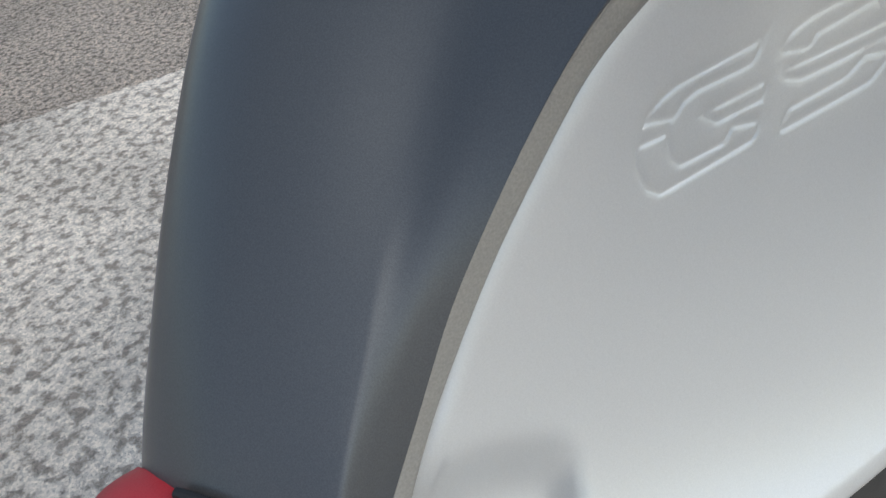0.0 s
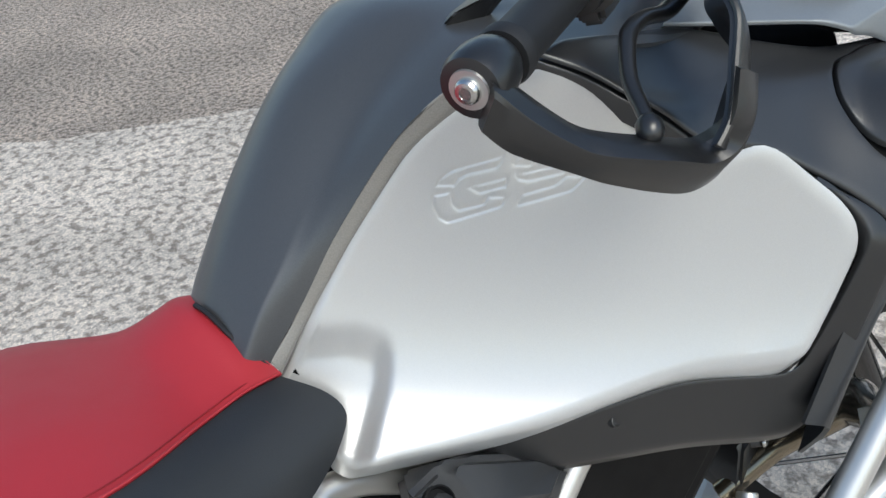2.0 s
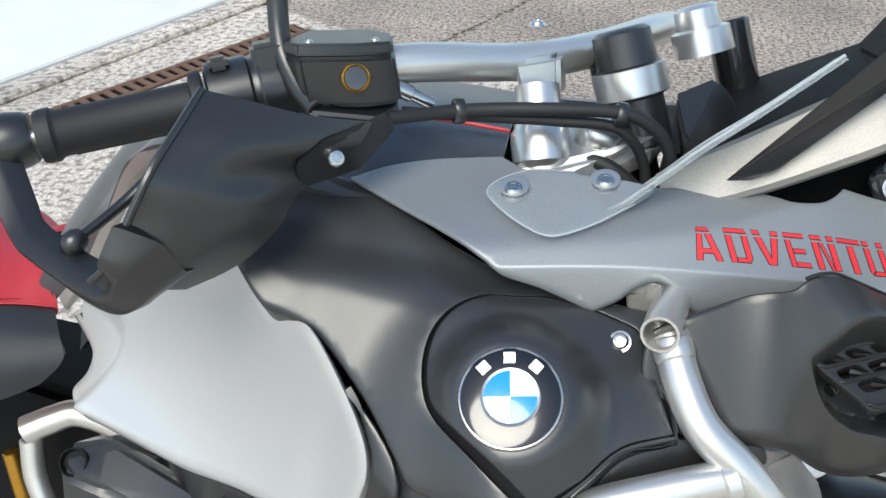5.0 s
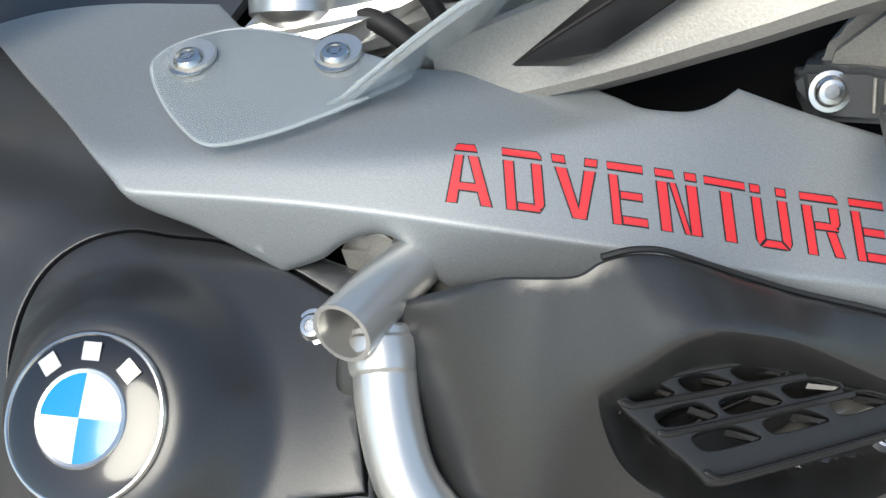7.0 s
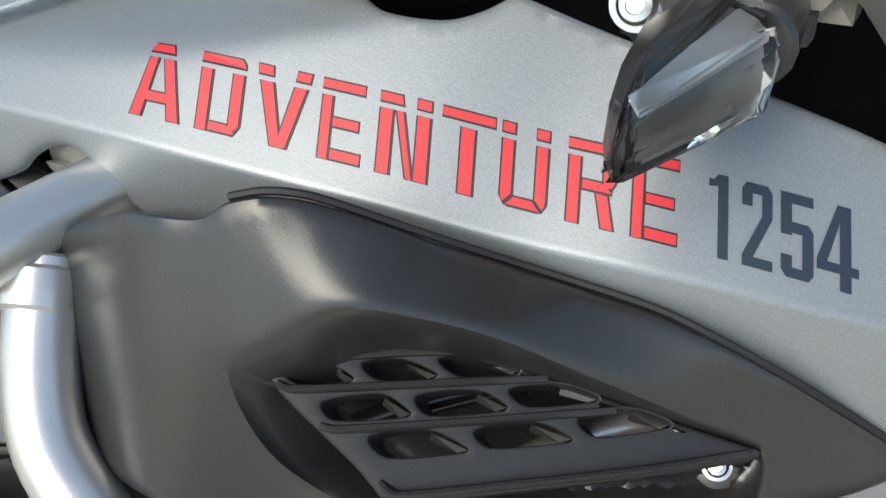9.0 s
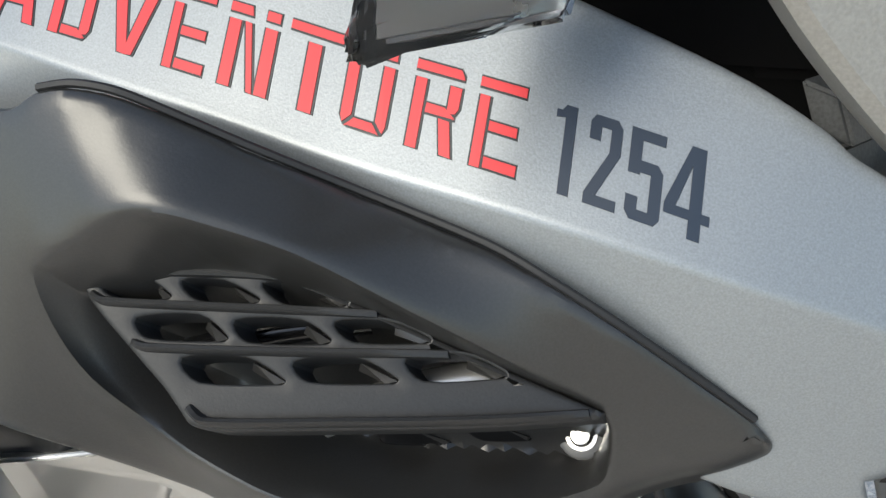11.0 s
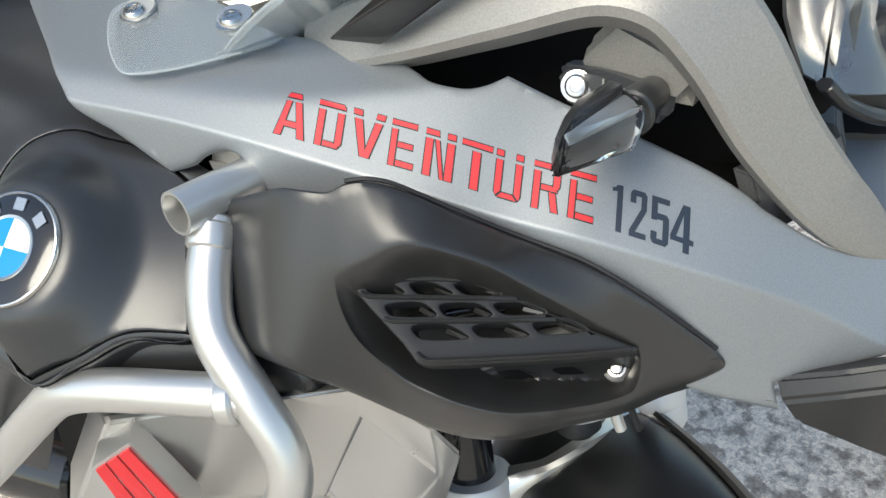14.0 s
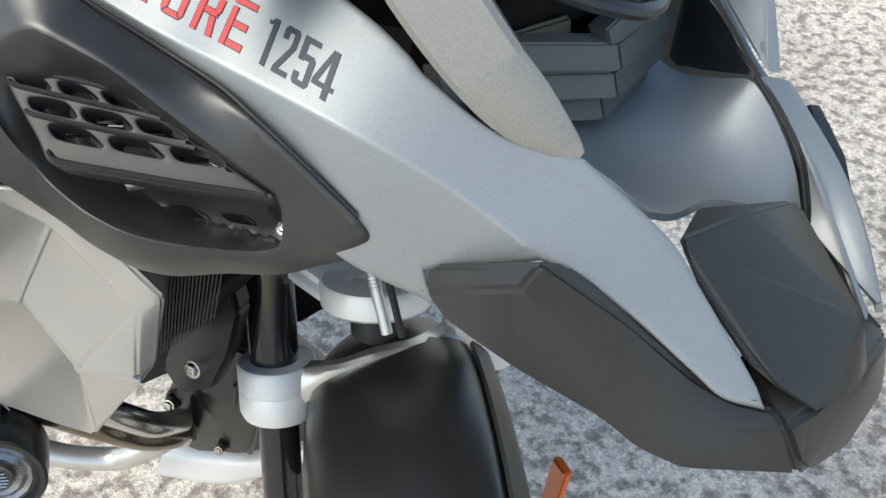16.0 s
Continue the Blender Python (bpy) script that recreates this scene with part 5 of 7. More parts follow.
def beam(name, points, wide, thin, normal, mat, label="", parent=None, steps=6, edge=0.25):
    """A flat cast bar: a rounded box section swept through points, its broad face towards normal."""
    line = catmull(points, steps)
    wf = table([(i * steps, x) for i, x in enumerate(wide)])
    tf = table([(i * steps, x) for i, x in enumerate(thin)])
    shape = [(-1, -1 + edge), (-1 + edge * 0.5, -1), (1 - edge * 0.5, -1), (1, -1 + edge), (1, 1 - edge), (1 - edge * 0.7, 1), (-1 + edge * 0.7, 1), (-1, 1 - edge)]
    bm = bmesh.new()
    rows = []
    n0 = Vector(normal).normalized()
    for i, p in enumerate(line):
        t = (line[min(i + 1, len(line) - 1)] - line[max(i - 1, 0)]).normalized()
        across = t.cross(n0).normalized()
        n = across.cross(t).normalized()
        rows.append([bm.verts.new(p + across * a * wf(i) / 2 + n * b * tf(i) / 2) for a, b in shape])
    k = len(shape)
    for a, b in zip(rows, rows[1:]):
        for j in range(k):
            bm.faces.new((a[j], a[(j + 1) % k], b[(j + 1) % k], b[j]))
    bm.faces.new(rows[0]), bm.faces.new(rows[-1])
    return part(name, bm, mat, parent, label)


# hand guard
GUARD = [
    [(-0.203, -0.2677, 1.0934), (-0.170, -0.262, 1.085), (-0.140, -0.247, 1.075), (-0.104, -0.222, 1.067)],
    [(-0.2082, -0.2981, 1.0731), (-0.180, -0.287, 1.066), (-0.150, -0.263, 1.056), (-0.113, -0.228, 1.051)],
    [(-0.2134, -0.3166, 1.0585), (-0.188, -0.301, 1.049), (-0.1611, -0.2670, 1.0408), (-0.136, -0.232, 1.034)],
    [(-0.2176, -0.3251, 1.0471), (-0.195, -0.311, 1.036), (-0.1665, -0.2842, 1.0265), (-0.150, -0.252, 1.021)],
    [(-0.2276, -0.3293, 1.0265), (-0.205, -0.318, 1.018), (-0.1750, -0.2940, 1.0150), (-0.157, -0.270, 1.004)],
    [(-0.2425, -0.334, 0.9971), (-0.222, -0.328, 0.993), (-0.196, -0.306, 0.994), (-0.183, -0.278, 0.980)],
    [(-0.256, -0.334, 0.984), (-0.243, -0.330, 0.976), (-0.225, -0.316, 0.974), (-0.214, -0.292, 0.966)],
]
hand_guard = sheet("hand_guard", GUARD, BLACK, label="black plastic hand guard", thick=0.005, fine=5)
# the bow: inner edge, ridge and lower edge at stations from the bar's end to the shield
BOW = [((-0.350, -0.262, 1.060), (-0.358, -0.279, 1.044), (-0.361, -0.262, 1.022)), ((-0.336, -0.273, 1.036), (-0.341, -0.288, 1.020), (-0.346, -0.264, 1.004)), ((-0.3190, -0.2880, 1.0120), (-0.3210, -0.3030, 0.9990), (-0.3200, -0.2840, 0.9845)), ((-0.3090, -0.2980, 1.0040), (-0.3080, -0.3125, 0.9925), (-0.3060, -0.2905, 0.9745)), ((-0.2780, -0.3100, 0.9910), (-0.2760, -0.3240, 0.9800), (-0.2790, -0.3000, 0.9600)), ((-0.2540, -0.3130, 0.9815), (-0.2520, -0.3270, 0.9705), (-0.2567, -0.3040, 0.9514)), ((-0.2450, -0.3210, 0.9850), (-0.2370, -0.3320, 0.9755), (-0.2400, -0.3090, 0.9540)), ((-0.2425, -0.3330, 0.9960), (-0.2240, -0.3340, 0.9920), (-0.2270, -0.3130, 0.9640)), ((-0.2310, -0.3310, 1.0200), (-0.2050, -0.3220, 1.0080), (-0.2000, -0.3030, 0.9830))]
bow_bm = bmesh.new()
rows = []
rails = [catmull([Vector(r[j]) - Vector(VIEW_SHIFT["hand_guard"]) for r in BOW], 4) for j in range(3)]
for p, q, r in zip(*rails):
    back = Vector((0.006, 0.011, 0.001))
    rows.append([bow_bm.verts.new(x) for x in (p, p.lerp(q, 0.25) + (q - r) * 0.03, q.lerp(p, 0.10), q.lerp(r, 0.10), r.lerp(q, 0.2), r, r + back, p + back)])
for a, b in zip(rows, rows[1:]):
    for j in range(8):
        bow_bm.faces.new((a[j], a[(j + 1) % 8], b[(j + 1) % 8], b[j]))
bow_bm.faces.new(rows[0]), bow_bm.faces.new(rows[-1])
part("guard_bow", bow_bm, BLACK, hand_guard, "black bow to the bar end")
hull("guard_arm", [(-0.150, -0.262, 1.046), (-0.150, -0.244, 1.022), (-0.096, -0.212, 1.076), (-0.092, -0.204, 1.056), (-0.115, -0.215, 1.030), (-0.130, -0.250, 1.062), (-0.140, -0.23, 1.03)], BLACK, hand_guard, bevel=0.004)
tube("guard_lip", [r[0] for r in GUARD], 0.0026, BLACK, hand_guard, sides=8)
bolt((-0.1255, -0.2395, 1.0455), (0.55, -0.8, 0.2), 0.0062, hand_guard, "bright button screw", "screw", ring=False)

# cables
tube("brake_hose", [(-0.098, -0.190, 1.062), (-0.050, -0.157, 1.063), (0.01, -0.146, 1.064), (0.066, -0.134, 1.060), (0.092, -0.126, 1.042), (0.100, -0.119, 1.015), (0.095, -0.11, 0.98)], 0.0050, RUBBER, label="black rubber brake hose", sides=12)
tube("brake_hose", [(-0.090, -0.176, 1.064), (-0.05, -0.150, 1.058), (0.02, -0.138, 1.054), (0.060, -0.130, 1.048), (0.080, -0.118, 1.02), (0.082, -0.11, 0.98)], 0.0042, RUBBER, label="black rubber brake hose", sides=12)
for p, d in (((-0.051, -0.157, 1.063), (0.9, 0.35, 0.0)), ((0.064, -0.1345, 1.060), (0.9, 0.2, -0.2))):
    lathe("hose_clip", Vector(p) - Vector(d).normalized() * 0.004, d, [(0, 0.0085), (0.001, 0.0092), (0.007, 0.0092), (0.008, 0.0085)], BLACK, label="black hose clip")
lathe("hose_fitting", (-0.095, -0.165, 1.080), (0.55, 0.25, -0.3), [(0, 0.006), (0.012, 0.006), (0.013, 0.0045), (0.03, 0.0045)], CHROME, label="bright hose fitting")
tube("wiring_sleeve", [(-0.01, -0.10, 0.99), (0.03, -0.112, 1.018), (0.055, -0.118, 1.015), (0.08, -0.116, 0.995)] , 0.0058, RUBBER, label="ribbed black wiring sleeve", sides=10)

# clamps, risers, fork caps
FD = Vector((0.262, -0.061, -0.963)).normalized()
hull("handlebar_clamp", [(-0.018, -0.112, 1.092), (0.016, -0.094, 1.096), (-0.012, -0.078, 1.100), (0.02, -0.064, 1.10), (-0.012, -0.110, 1.066), (0.018, -0.094, 1.064), (-0.004, -0.084, 1.066), (0.022, -0.070, 1.064)], ALLOY, label="cast silver handlebar clamp", bevel=0.004)
bolt((-0.001, -0.098, 1.104), (0.05, -0.1, 1), 0.0055, None, "bright clamp bolt", "bolt")
lathe("riser", (-0.003, -0.098, 1.072), (0.08, -0.20, -0.60), [(0, 0.017), (0.012, 0.018), (0.032, 0.0195), (0.036, 0.0225), (0.058, 0.0225), (0.062, 0.019), (0.066, 0.012), (0.085, 0.011)], ALLOY, label="cast silver handlebar riser", sides=32)
hull("top_yoke", [(-0.02, -0.14, 1.010), (0.02, -0.135, 1.004), (0.09, -0.11, 1.035), (0.10, -0.05, 1.035), (0.03, -0.05, 1.04), (-0.01, -0.08, 1.035), (0.02, -0.13, 0.99), (0.09, -0.10, 1.015), (0.10, -0.05, 1.015), (0.0, -0.07, 1.01)], ALLOY, label="cast silver top yoke", bevel=0.005)
lathe("fork_cap", (0.058, -0.0705, 1.112), FD, [(0, 0.018), (0.003, 0.0225), (0.028, 0.0235), (0.030, 0.0275), (0.052, 0.0275), (0.054, 0.0225), (0.09, 0.0225)], [BLACK], label="black fork cap in a silver yoke", sides=32)
lathe("yoke_ring", Vector((0.058, -0.0705, 1.112)) + FD * 0.029, FD, [(0, 0.024), (0.001, 0.0285), (0.022, 0.0285), (0.024, 0.024)], ALLOY, label="silver yoke ring", sides=32)
lathe("fork_cap", (0.118, 0.002, 1.125), FD, [(0, 0.014), (0.003, 0.0185), (0.018, 0.0185), (0.02, 0.024), (0.04, 0.025)], ALLOY, label="silver fork cap", sides=28)
hull("control_box", [(0.100, -0.100, 1.070), (0.132, -0.075, 1.080), (0.150, -0.060, 1.060), (0.110, -0.118, 1.035), (0.155, -0.085, 1.030), (0.115, -0.105, 0.985), (0.165, -0.07, 0.985), (0.13, -0.05, 0.98)], BLACK, label="black electronics box with print", bevel=0.003)
# Near-black filler block: the cockpit's inner shade as colour.
hull("cockpit_core", [(0.10, -0.10, 1.02), (0.28, -0.10, 1.06), (0.32, -0.05, 1.10), (0.30, 0.10, 1.10), (0.12, 0.10, 1.03), (0.10, -0.10, 0.93), (0.34, -0.08, 0.97), (0.34, 0.08, 0.97), (0.10, 0.10, 0.93)], SHADOW, label="near-black filler standing in for the shade inside the cockpit", bevel=0.006)
lathe("ignition_barrel", (0.045, -0.10, 1.035), (0.25, -0.5, 0.4), [(0, 0.016), (0.02, 0.016), (0.024, 0.013), (0.026, 0.008)], ALLOY, label="silver lock barrel")
tube("red_line", [(-0.10, -0.100, 1.048), (-0.05, -0.102, 1.043), (-0.02, -0.100, 1.038)], 0.0016, REDPAINT, label="thin red trim line", sides=6)

# ---- clear wind deflector ----
def deflector_base(u, v):
    return 0.8565 - 0.40 * (v - 0.5731)


DEFLECTOR_LINE = [(-0.028, 0.578), (-0.022, 0.592), (0.0, 0.604), (0.03, 0.604), (0.062, 0.598), (0.085, 0.590), (0.072, 0.574), (0.045, 0.552), (0.022, 0.540), (0.010, 0.542), (-0.012, 0.558)]
deflector = panel("wind_deflector", DEFLECTOR_LINE, deflector_base, CLEAR, label="clear acrylic wind deflector on two bolts", edge=0.0015, thick=0.0035, grid=0.006)
sheet("wing", [[(0.0620, -0.1120, 0.9870), (0.0585, -0.1550, 0.9950), (0.0550, -0.1980, 1.0030)], [(0.0850, -0.1250, 1.0080), (0.0825, -0.1665, 1.0170), (0.0800, -0.2080, 1.0260)], [(0.1200, -0.1380, 1.0410), (0.1160, -0.1740, 1.0470), (0.1120, -0.2100, 1.0530)], [(0.1570, -0.1450, 1.0690), (0.1535, -0.1750, 1.0745), (0.1500, -0.2050, 1.0800)], [(0.2000, -0.1520, 1.1040), (0.1975, -0.1710, 1.1075), (0.1950, -0.1900, 1.1110)]], CLEAR, deflector, thick=0.0035, fine=5)
# Pale tubes put the highlight along the acrylic's edge into colour.
tube("edge", [sv(p[0], p[1], deflector_base(p[0], p[1]) - 0.0012) for p in catmull([Vector(p) for p in DEFLECTOR_LINE[6:] + DEFLECTOR_LINE[:4]], 5)], 0.0009, EDGE_HIGHLIGHT, deflector, "pale tube standing in for the edge's highlight", sides=8, steps=1)
for edge_line in ([(0.0550, -0.1980, 1.0030), (0.0800, -0.2080, 1.0260), (0.1120, -0.2100, 1.0530), (0.1500, -0.2050, 1.0800), (0.1950, -0.1900, 1.1110)], [(0.0620, -0.1120, 0.9870), (0.0850, -0.1250, 1.0080), (0.1200, -0.1380, 1.0410), (0.1570, -0.1450, 1.0690), (0.2000, -0.1520, 1.1040)]):
    tube("edge", edge_line, 0.0011, EDGE_HIGHLIGHT, deflector, "pale tube standing in for the edge's highlight", sides=8)
for u, v in ((-0.010, 0.580), (0.052, 0.592)):
    w = deflector_base(u, v)
    lathe("rubber_collar", sv(u, v, w - 0.008), sv(0, 0.37, 0.93), [(0, 0.0095), (0.008, 0.0095), (0.009, 0.0105), (0.0105, 0.0100)], ALLOY, deflector)
    bolt(sv(u, v, w + 0.001), sv(0, 0.37, 0.93), 0.0068, deflector, "bright star-socket bolt")
hull("blade", [strip(0.130, 0.588, 0.868), strip(0.137, 0.592, 0.862), strip(0.30, 0.71, 0.98), strip(0.33, 0.70, 0.97), strip(0.165, 0.600, 0.866), strip(0.150, 0.600, 0.850)], BLACK, label="black windscreen bracket", bevel=0.001)


# ---- silver cockpit frame ----
frame_arm = beam("cockpit_frame", [(0.095, -0.158, 1.006), (0.150, -0.162, 1.030), (0.205, -0.162, 1.056), (0.255, -0.158, 1.076), (0.290, -0.154, 1.074), (0.318, -0.146, 1.050), (0.345, -0.134, 1.012), (0.372, -0.118, 0.980), (0.392, -0.106, 0.962), (0.415, -0.092, 0.946)],
                 [0.030, 0.040, 0.046, 0.046, 0.046, 0.044, 0.040, 0.036, 0.030, 0.008], [0.020, 0.024, 0.026, 0.026, 0.026, 0.025, 0.022, 0.020, 0.014, 0.006], (0.25, -0.85, 0.5), FRAMESILVER, "grained silver cockpit frame arm")
for p, r in (((0.2519, -0.1294, 1.0170), 0.0085),):
    lathe("boss", Vector(p) + Vector((0.0, 0.012, -0.004)), (0.1, -0.9, 0.35), [(0, r * 1.4), (0.010, r * 1.35), (0.012, r * 1.2), (0.0115, r)], CHARCOAL, frame_arm)
    bolt(p, (0.1, -0.9, 0.35), r * 0.8, frame_arm, "star-socket bolt")

hull("frame_lug", [(0.2420, -0.1380, 1.0120), (0.2440, -0.1420, 1.0320), (0.2640, -0.1480, 1.0560), (0.3080, -0.1480, 1.0400), (0.3120, -0.1480, 1.0180), (0.2440, -0.1150, 1.0120), (0.2640, -0.1150, 1.0560), (0.3100, -0.1250, 1.0400), (0.3120, -0.1250, 1.0180)], FRAMESILVER, frame_arm, bevel=0.005)

# ---- turn indicator ----
indicator = hull("indicator_bracket", [(0.238, -0.146, 1.026), (0.262, -0.1530, 1.0300), (0.292, -0.160, 1.0290), (0.300, -0.160, 1.012), (0.246, -0.147, 1.004), (0.236, -0.140, 1.018), (0.240, -0.128, 1.026), (0.300, -0.140, 1.029), (0.300, -0.140, 1.012), (0.246, -0.130, 1.002)], GREY_DARK, label="ribbed grey indicator bracket", bevel=0.003)
for k in range(5):
    p = Vector((0.266 + 0.004 * k, -0.1548 - 0.0010 * k, 1.0270 - 0.0004 * k))
    tube("rib", [p, p + Vector((0.002, -0.0020, -0.013))], 0.0008, FRAMESILVER, indicator, sides=6, steps=2)
bolt((0.2513, -0.1510, 1.0188), (0.15, -0.95, 0.25), 0.0062, indicator, "bright star-socket bolt", "bolt")
tube("indicator_stalk", [(0.2900, -0.150, 1.024), (0.2920, -0.172, 1.0270), (0.2930, -0.190, 1.0270)], [0.0085, 0.0095, 0.0110], BLACK, indicator, "short black stalk", sides=16)
lamp = hull("indicator", [(0.2625, -0.1850, 1.0270), (0.2775, -0.1850, 1.0400), (0.2862, -0.1892, 1.0415), (0.2836, -0.1964, 1.0154), (0.2680, -0.1930, 1.0140), (0.2715, -0.2236, 1.0330), (0.2790, -0.2252, 1.0395), (0.2765, -0.2430, 1.0320), (0.2815, -0.2490, 1.0330), (0.2768, -0.2460, 1.0215), (0.2815, -0.2520, 1.0260), (0.2825, -0.2510, 1.0165), (0.2790, -0.2450, 1.0155)], CHARCOAL, label="turn indicator with a smoky clear lens", bevel=0.0055, segments=3)
hull("reflector", [(0.2839, -0.1928, 1.0384), (0.2938, -0.1944, 1.0343), (0.2950, -0.1988, 1.0181), (0.2845, -0.1988, 1.0168), (0.2790, -0.2444, 1.0339), (0.2828, -0.2476, 1.0307), (0.2827, -0.2484, 1.0217), (0.2789, -0.2468, 1.0195)], REFLECT, lamp, "grey inner reflector", bevel=0.001)
# Pale strip added for the bright streak on the lens's upper facet.
hull("streak_strip", [(0.2878, -0.1936, 1.0384), (0.2962, -0.1952, 1.0352), (0.2961, -0.1968, 1.0325), (0.2877, -0.1952, 1.0357), (0.2805, -0.2444, 1.0348), (0.2843, -0.2472, 1.0321), (0.2843, -0.2472, 1.0307), (0.2805, -0.2444, 1.0334)], ALLOY, lamp, "pale metal strip standing in for the lens's bright streak", bevel=0.0006)
hull("indicator_lens", [(0.2821, -0.1908, 1.0411), (0.2965, -0.1916, 1.0370), (0.3006, -0.1964, 1.0316), (0.3002, -0.2020, 1.0172), (0.2826, -0.1972, 1.0145), (0.2797, -0.2356, 1.0384), (0.2836, -0.2508, 1.0330), (0.2858, -0.2540, 1.0280), (0.2853, -0.2540, 1.0204), (0.2784, -0.2532, 1.0181)], LENS, lamp, "clear lens", bevel=0.0015)

# ---- beak ----
BUMP_TOP = [(0.377, -0.1515, 0.887), (0.408, -0.1525, 0.905), (0.440, -0.1495, 0.924), (0.470, -0.112, 0.893), (0.498, -0.086, 0.866), (0.515, -0.074, 0.858), (0.532, -0.062, 0.857)]
BUMP_RIDGE = [(0.382, -0.1560, 0.876), (0.410, -0.1585, 0.894), (0.436, -0.1580, 0.910), (0.468, -0.125, 0.880), (0.498, -0.100, 0.854), (0.520, -0.084, 0.848), (0.5402, -0.064, 0.8535)]
BUMP_LOW = [(0.394, -0.153, 0.864), (0.413, -0.146, 0.858), (0.432, -0.138, 0.851), (0.472, -0.116, 0.836), (0.492, -0.110, 0.828), (0.513, -0.098, 0.823), (0.553, -0.052, 0.823)]
BUMP_IN = [(0.392, -0.120, 0.866), (0.413, -0.115, 0.860), (0.432, -0.108, 0.853), (0.465, -0.085, 0.838), (0.485, -0.072, 0.830), (0.505, -0.058, 0.826), (0.53, -0.03, 0.825)]
BUMP_BACK = [(0.38, -0.13, 0.885), (0.41, -0.13, 0.90), (0.438, -0.125, 0.912), (0.465, -0.09, 0.885), (0.49, -0.066, 0.862), (0.508, -0.054, 0.852), (0.524, -0.04, 0.85)]


def strips(name, lines, mat, label="", parent=None, bevel=0.0025):
    """A faceted body: lines of points joined in turn and closed round."""
    bm = bmesh.new()
    v = [[bm.verts.new(p) for p in l] for l in lines]
    k = len(lines)
    for a in range(k):
        b = (a + 1) % k
        for j in range(len(lines[0]) - 1):
            bm.faces.new((v[a][j], v[a][j + 1], v[b][j + 1], v[b][j]))
    bm.faces.new([l[0] for l in v]), bm.faces.new([l[-1] for l in v])
    bmesh.ops.recalc_face_normals(bm, faces=bm.faces)
    bmesh.ops.bevel(bm, geom=bm.edges[:], offset=bevel, segments=2, affect="EDGES", clamp_overlap=True)
    return part(name, bm, mat, parent, label)


def flip(line):
    return [(x, -y, z) for x, y, z in line]


bumper = strips("beak_bumper", [BUMP_TOP, BUMP_RIDGE, BUMP_LOW, BUMP_IN, BUMP_BACK], CHARCOAL, "charcoal plastic beak bumper")
strips("beak_bumper", [flip(l) for l in (BUMP_TOP, BUMP_RIDGE, BUMP_LOW, BUMP_IN, BUMP_BACK)], CHARCOAL, "charcoal plastic beak bumper")
hull("beak_nose", [(0.532, -0.062, 0.856), (0.5402, -0.064, 0.8535), (0.555, -0.052, 0.824), (0.559, 0.0, 0.814), (0.555, 0.052, 0.824), (0.5402, 0.064, 0.8535), (0.532, 0.062, 0.856), (0.545, -0.046, 0.857), (0.551, 0.0, 0.851), (0.545, 0.046, 0.857), (0.50, -0.04, 0.82), (0.50, 0.04, 0.82), (0.50, -0.04, 0.86), (0.50, 0.04, 0.86)], CHARCOAL, bumper, bevel=0.003)
hull("beak_pad", [(0.4627, -0.0740, 0.9213), (0.4460, -0.0260, 0.9150), (0.4716, -0.0180, 0.9240), (0.476, 0.030, 0.918), (0.5383, 0.0036, 0.8877), (0.5276, 0.0374, 0.8669), (0.549, 0.010, 0.858), (0.551, -0.010, 0.855), (0.5465, -0.0432, 0.8545), (0.528, -0.058, 0.866), (0.49, -0.040, 0.87), (0.48, 0.03, 0.88), (0.47, -0.045, 0.90), (0.482, -0.071, 0.899), (0.512, -0.063, 0.873)], CHARCOAL, bumper, "charcoal centre pad of the beak", bevel=0.003)
SCOOP = [[(0.418, -0.093, 0.948), (0.425, -0.088, 0.944), (0.433, -0.082, 0.939), (0.440, -0.075, 0.932), (0.447, -0.068, 0.926)], [(0.383, -0.050, 0.928), (0.400, -0.048, 0.921), (0.418, -0.045, 0.917), (0.435, -0.043, 0.916), (0.449, -0.043, 0.918)], [(0.366, 0.0, 0.918), (0.388, 0.0, 0.909), (0.410, 0.0, 0.905), (0.432, -0.002, 0.907), (0.449, -0.004, 0.914)], [(0.362, 0.050, 0.926), (0.388, 0.048, 0.920), (0.412, 0.046, 0.915), (0.440, 0.043, 0.908), (0.462, 0.038, 0.902)], [(0.361, 0.084, 0.938), (0.395, 0.080, 0.946), (0.418, 0.0776, 0.952), (0.455, 0.0755, 0.921), (0.477, 0.074, 0.884)]]
SCOOP = [[(c[0][0] - 0.050, c[0][1], c[0][2] + 0.016)] + c for c in SCOOP]
sheet("beak_centre", SCOOP, GREY, label="grey scooped centre of the beak", thick=0.004, fine=5)
sheet("beak_side", [[(0.419, 0.081, 0.956), (0.459, 0.0795, 0.922), (0.478, 0.078, 0.887), (0.532, 0.069, 0.866)], [(0.430, 0.098, 0.954), (0.472, 0.098, 0.923), (0.500, 0.092, 0.897), (0.534, 0.072, 0.866)], [(0.436, 0.118, 0.935), (0.478, 0.112, 0.900), (0.508, 0.098, 0.876), (0.536, 0.074, 0.860)]], GREY, label="grey far side of the beak", thick=0.004, fine=5)
for k in (0, 1):
    tube("seam", [(0.417, 0.0782 + 0.004 * k, 0.9560), (0.440, 0.0772 + 0.004 * k, 0.9395), (0.459, 0.0762 + 0.004 * k, 0.9215), (0.470, 0.0755 + 0.004 * k, 0.9030), (0.478, 0.0750 + 0.004 * k, 0.8860)], 0.0013, RUBBER, bpy.data.objects["beak_centre"], "black double seam", sides=6)
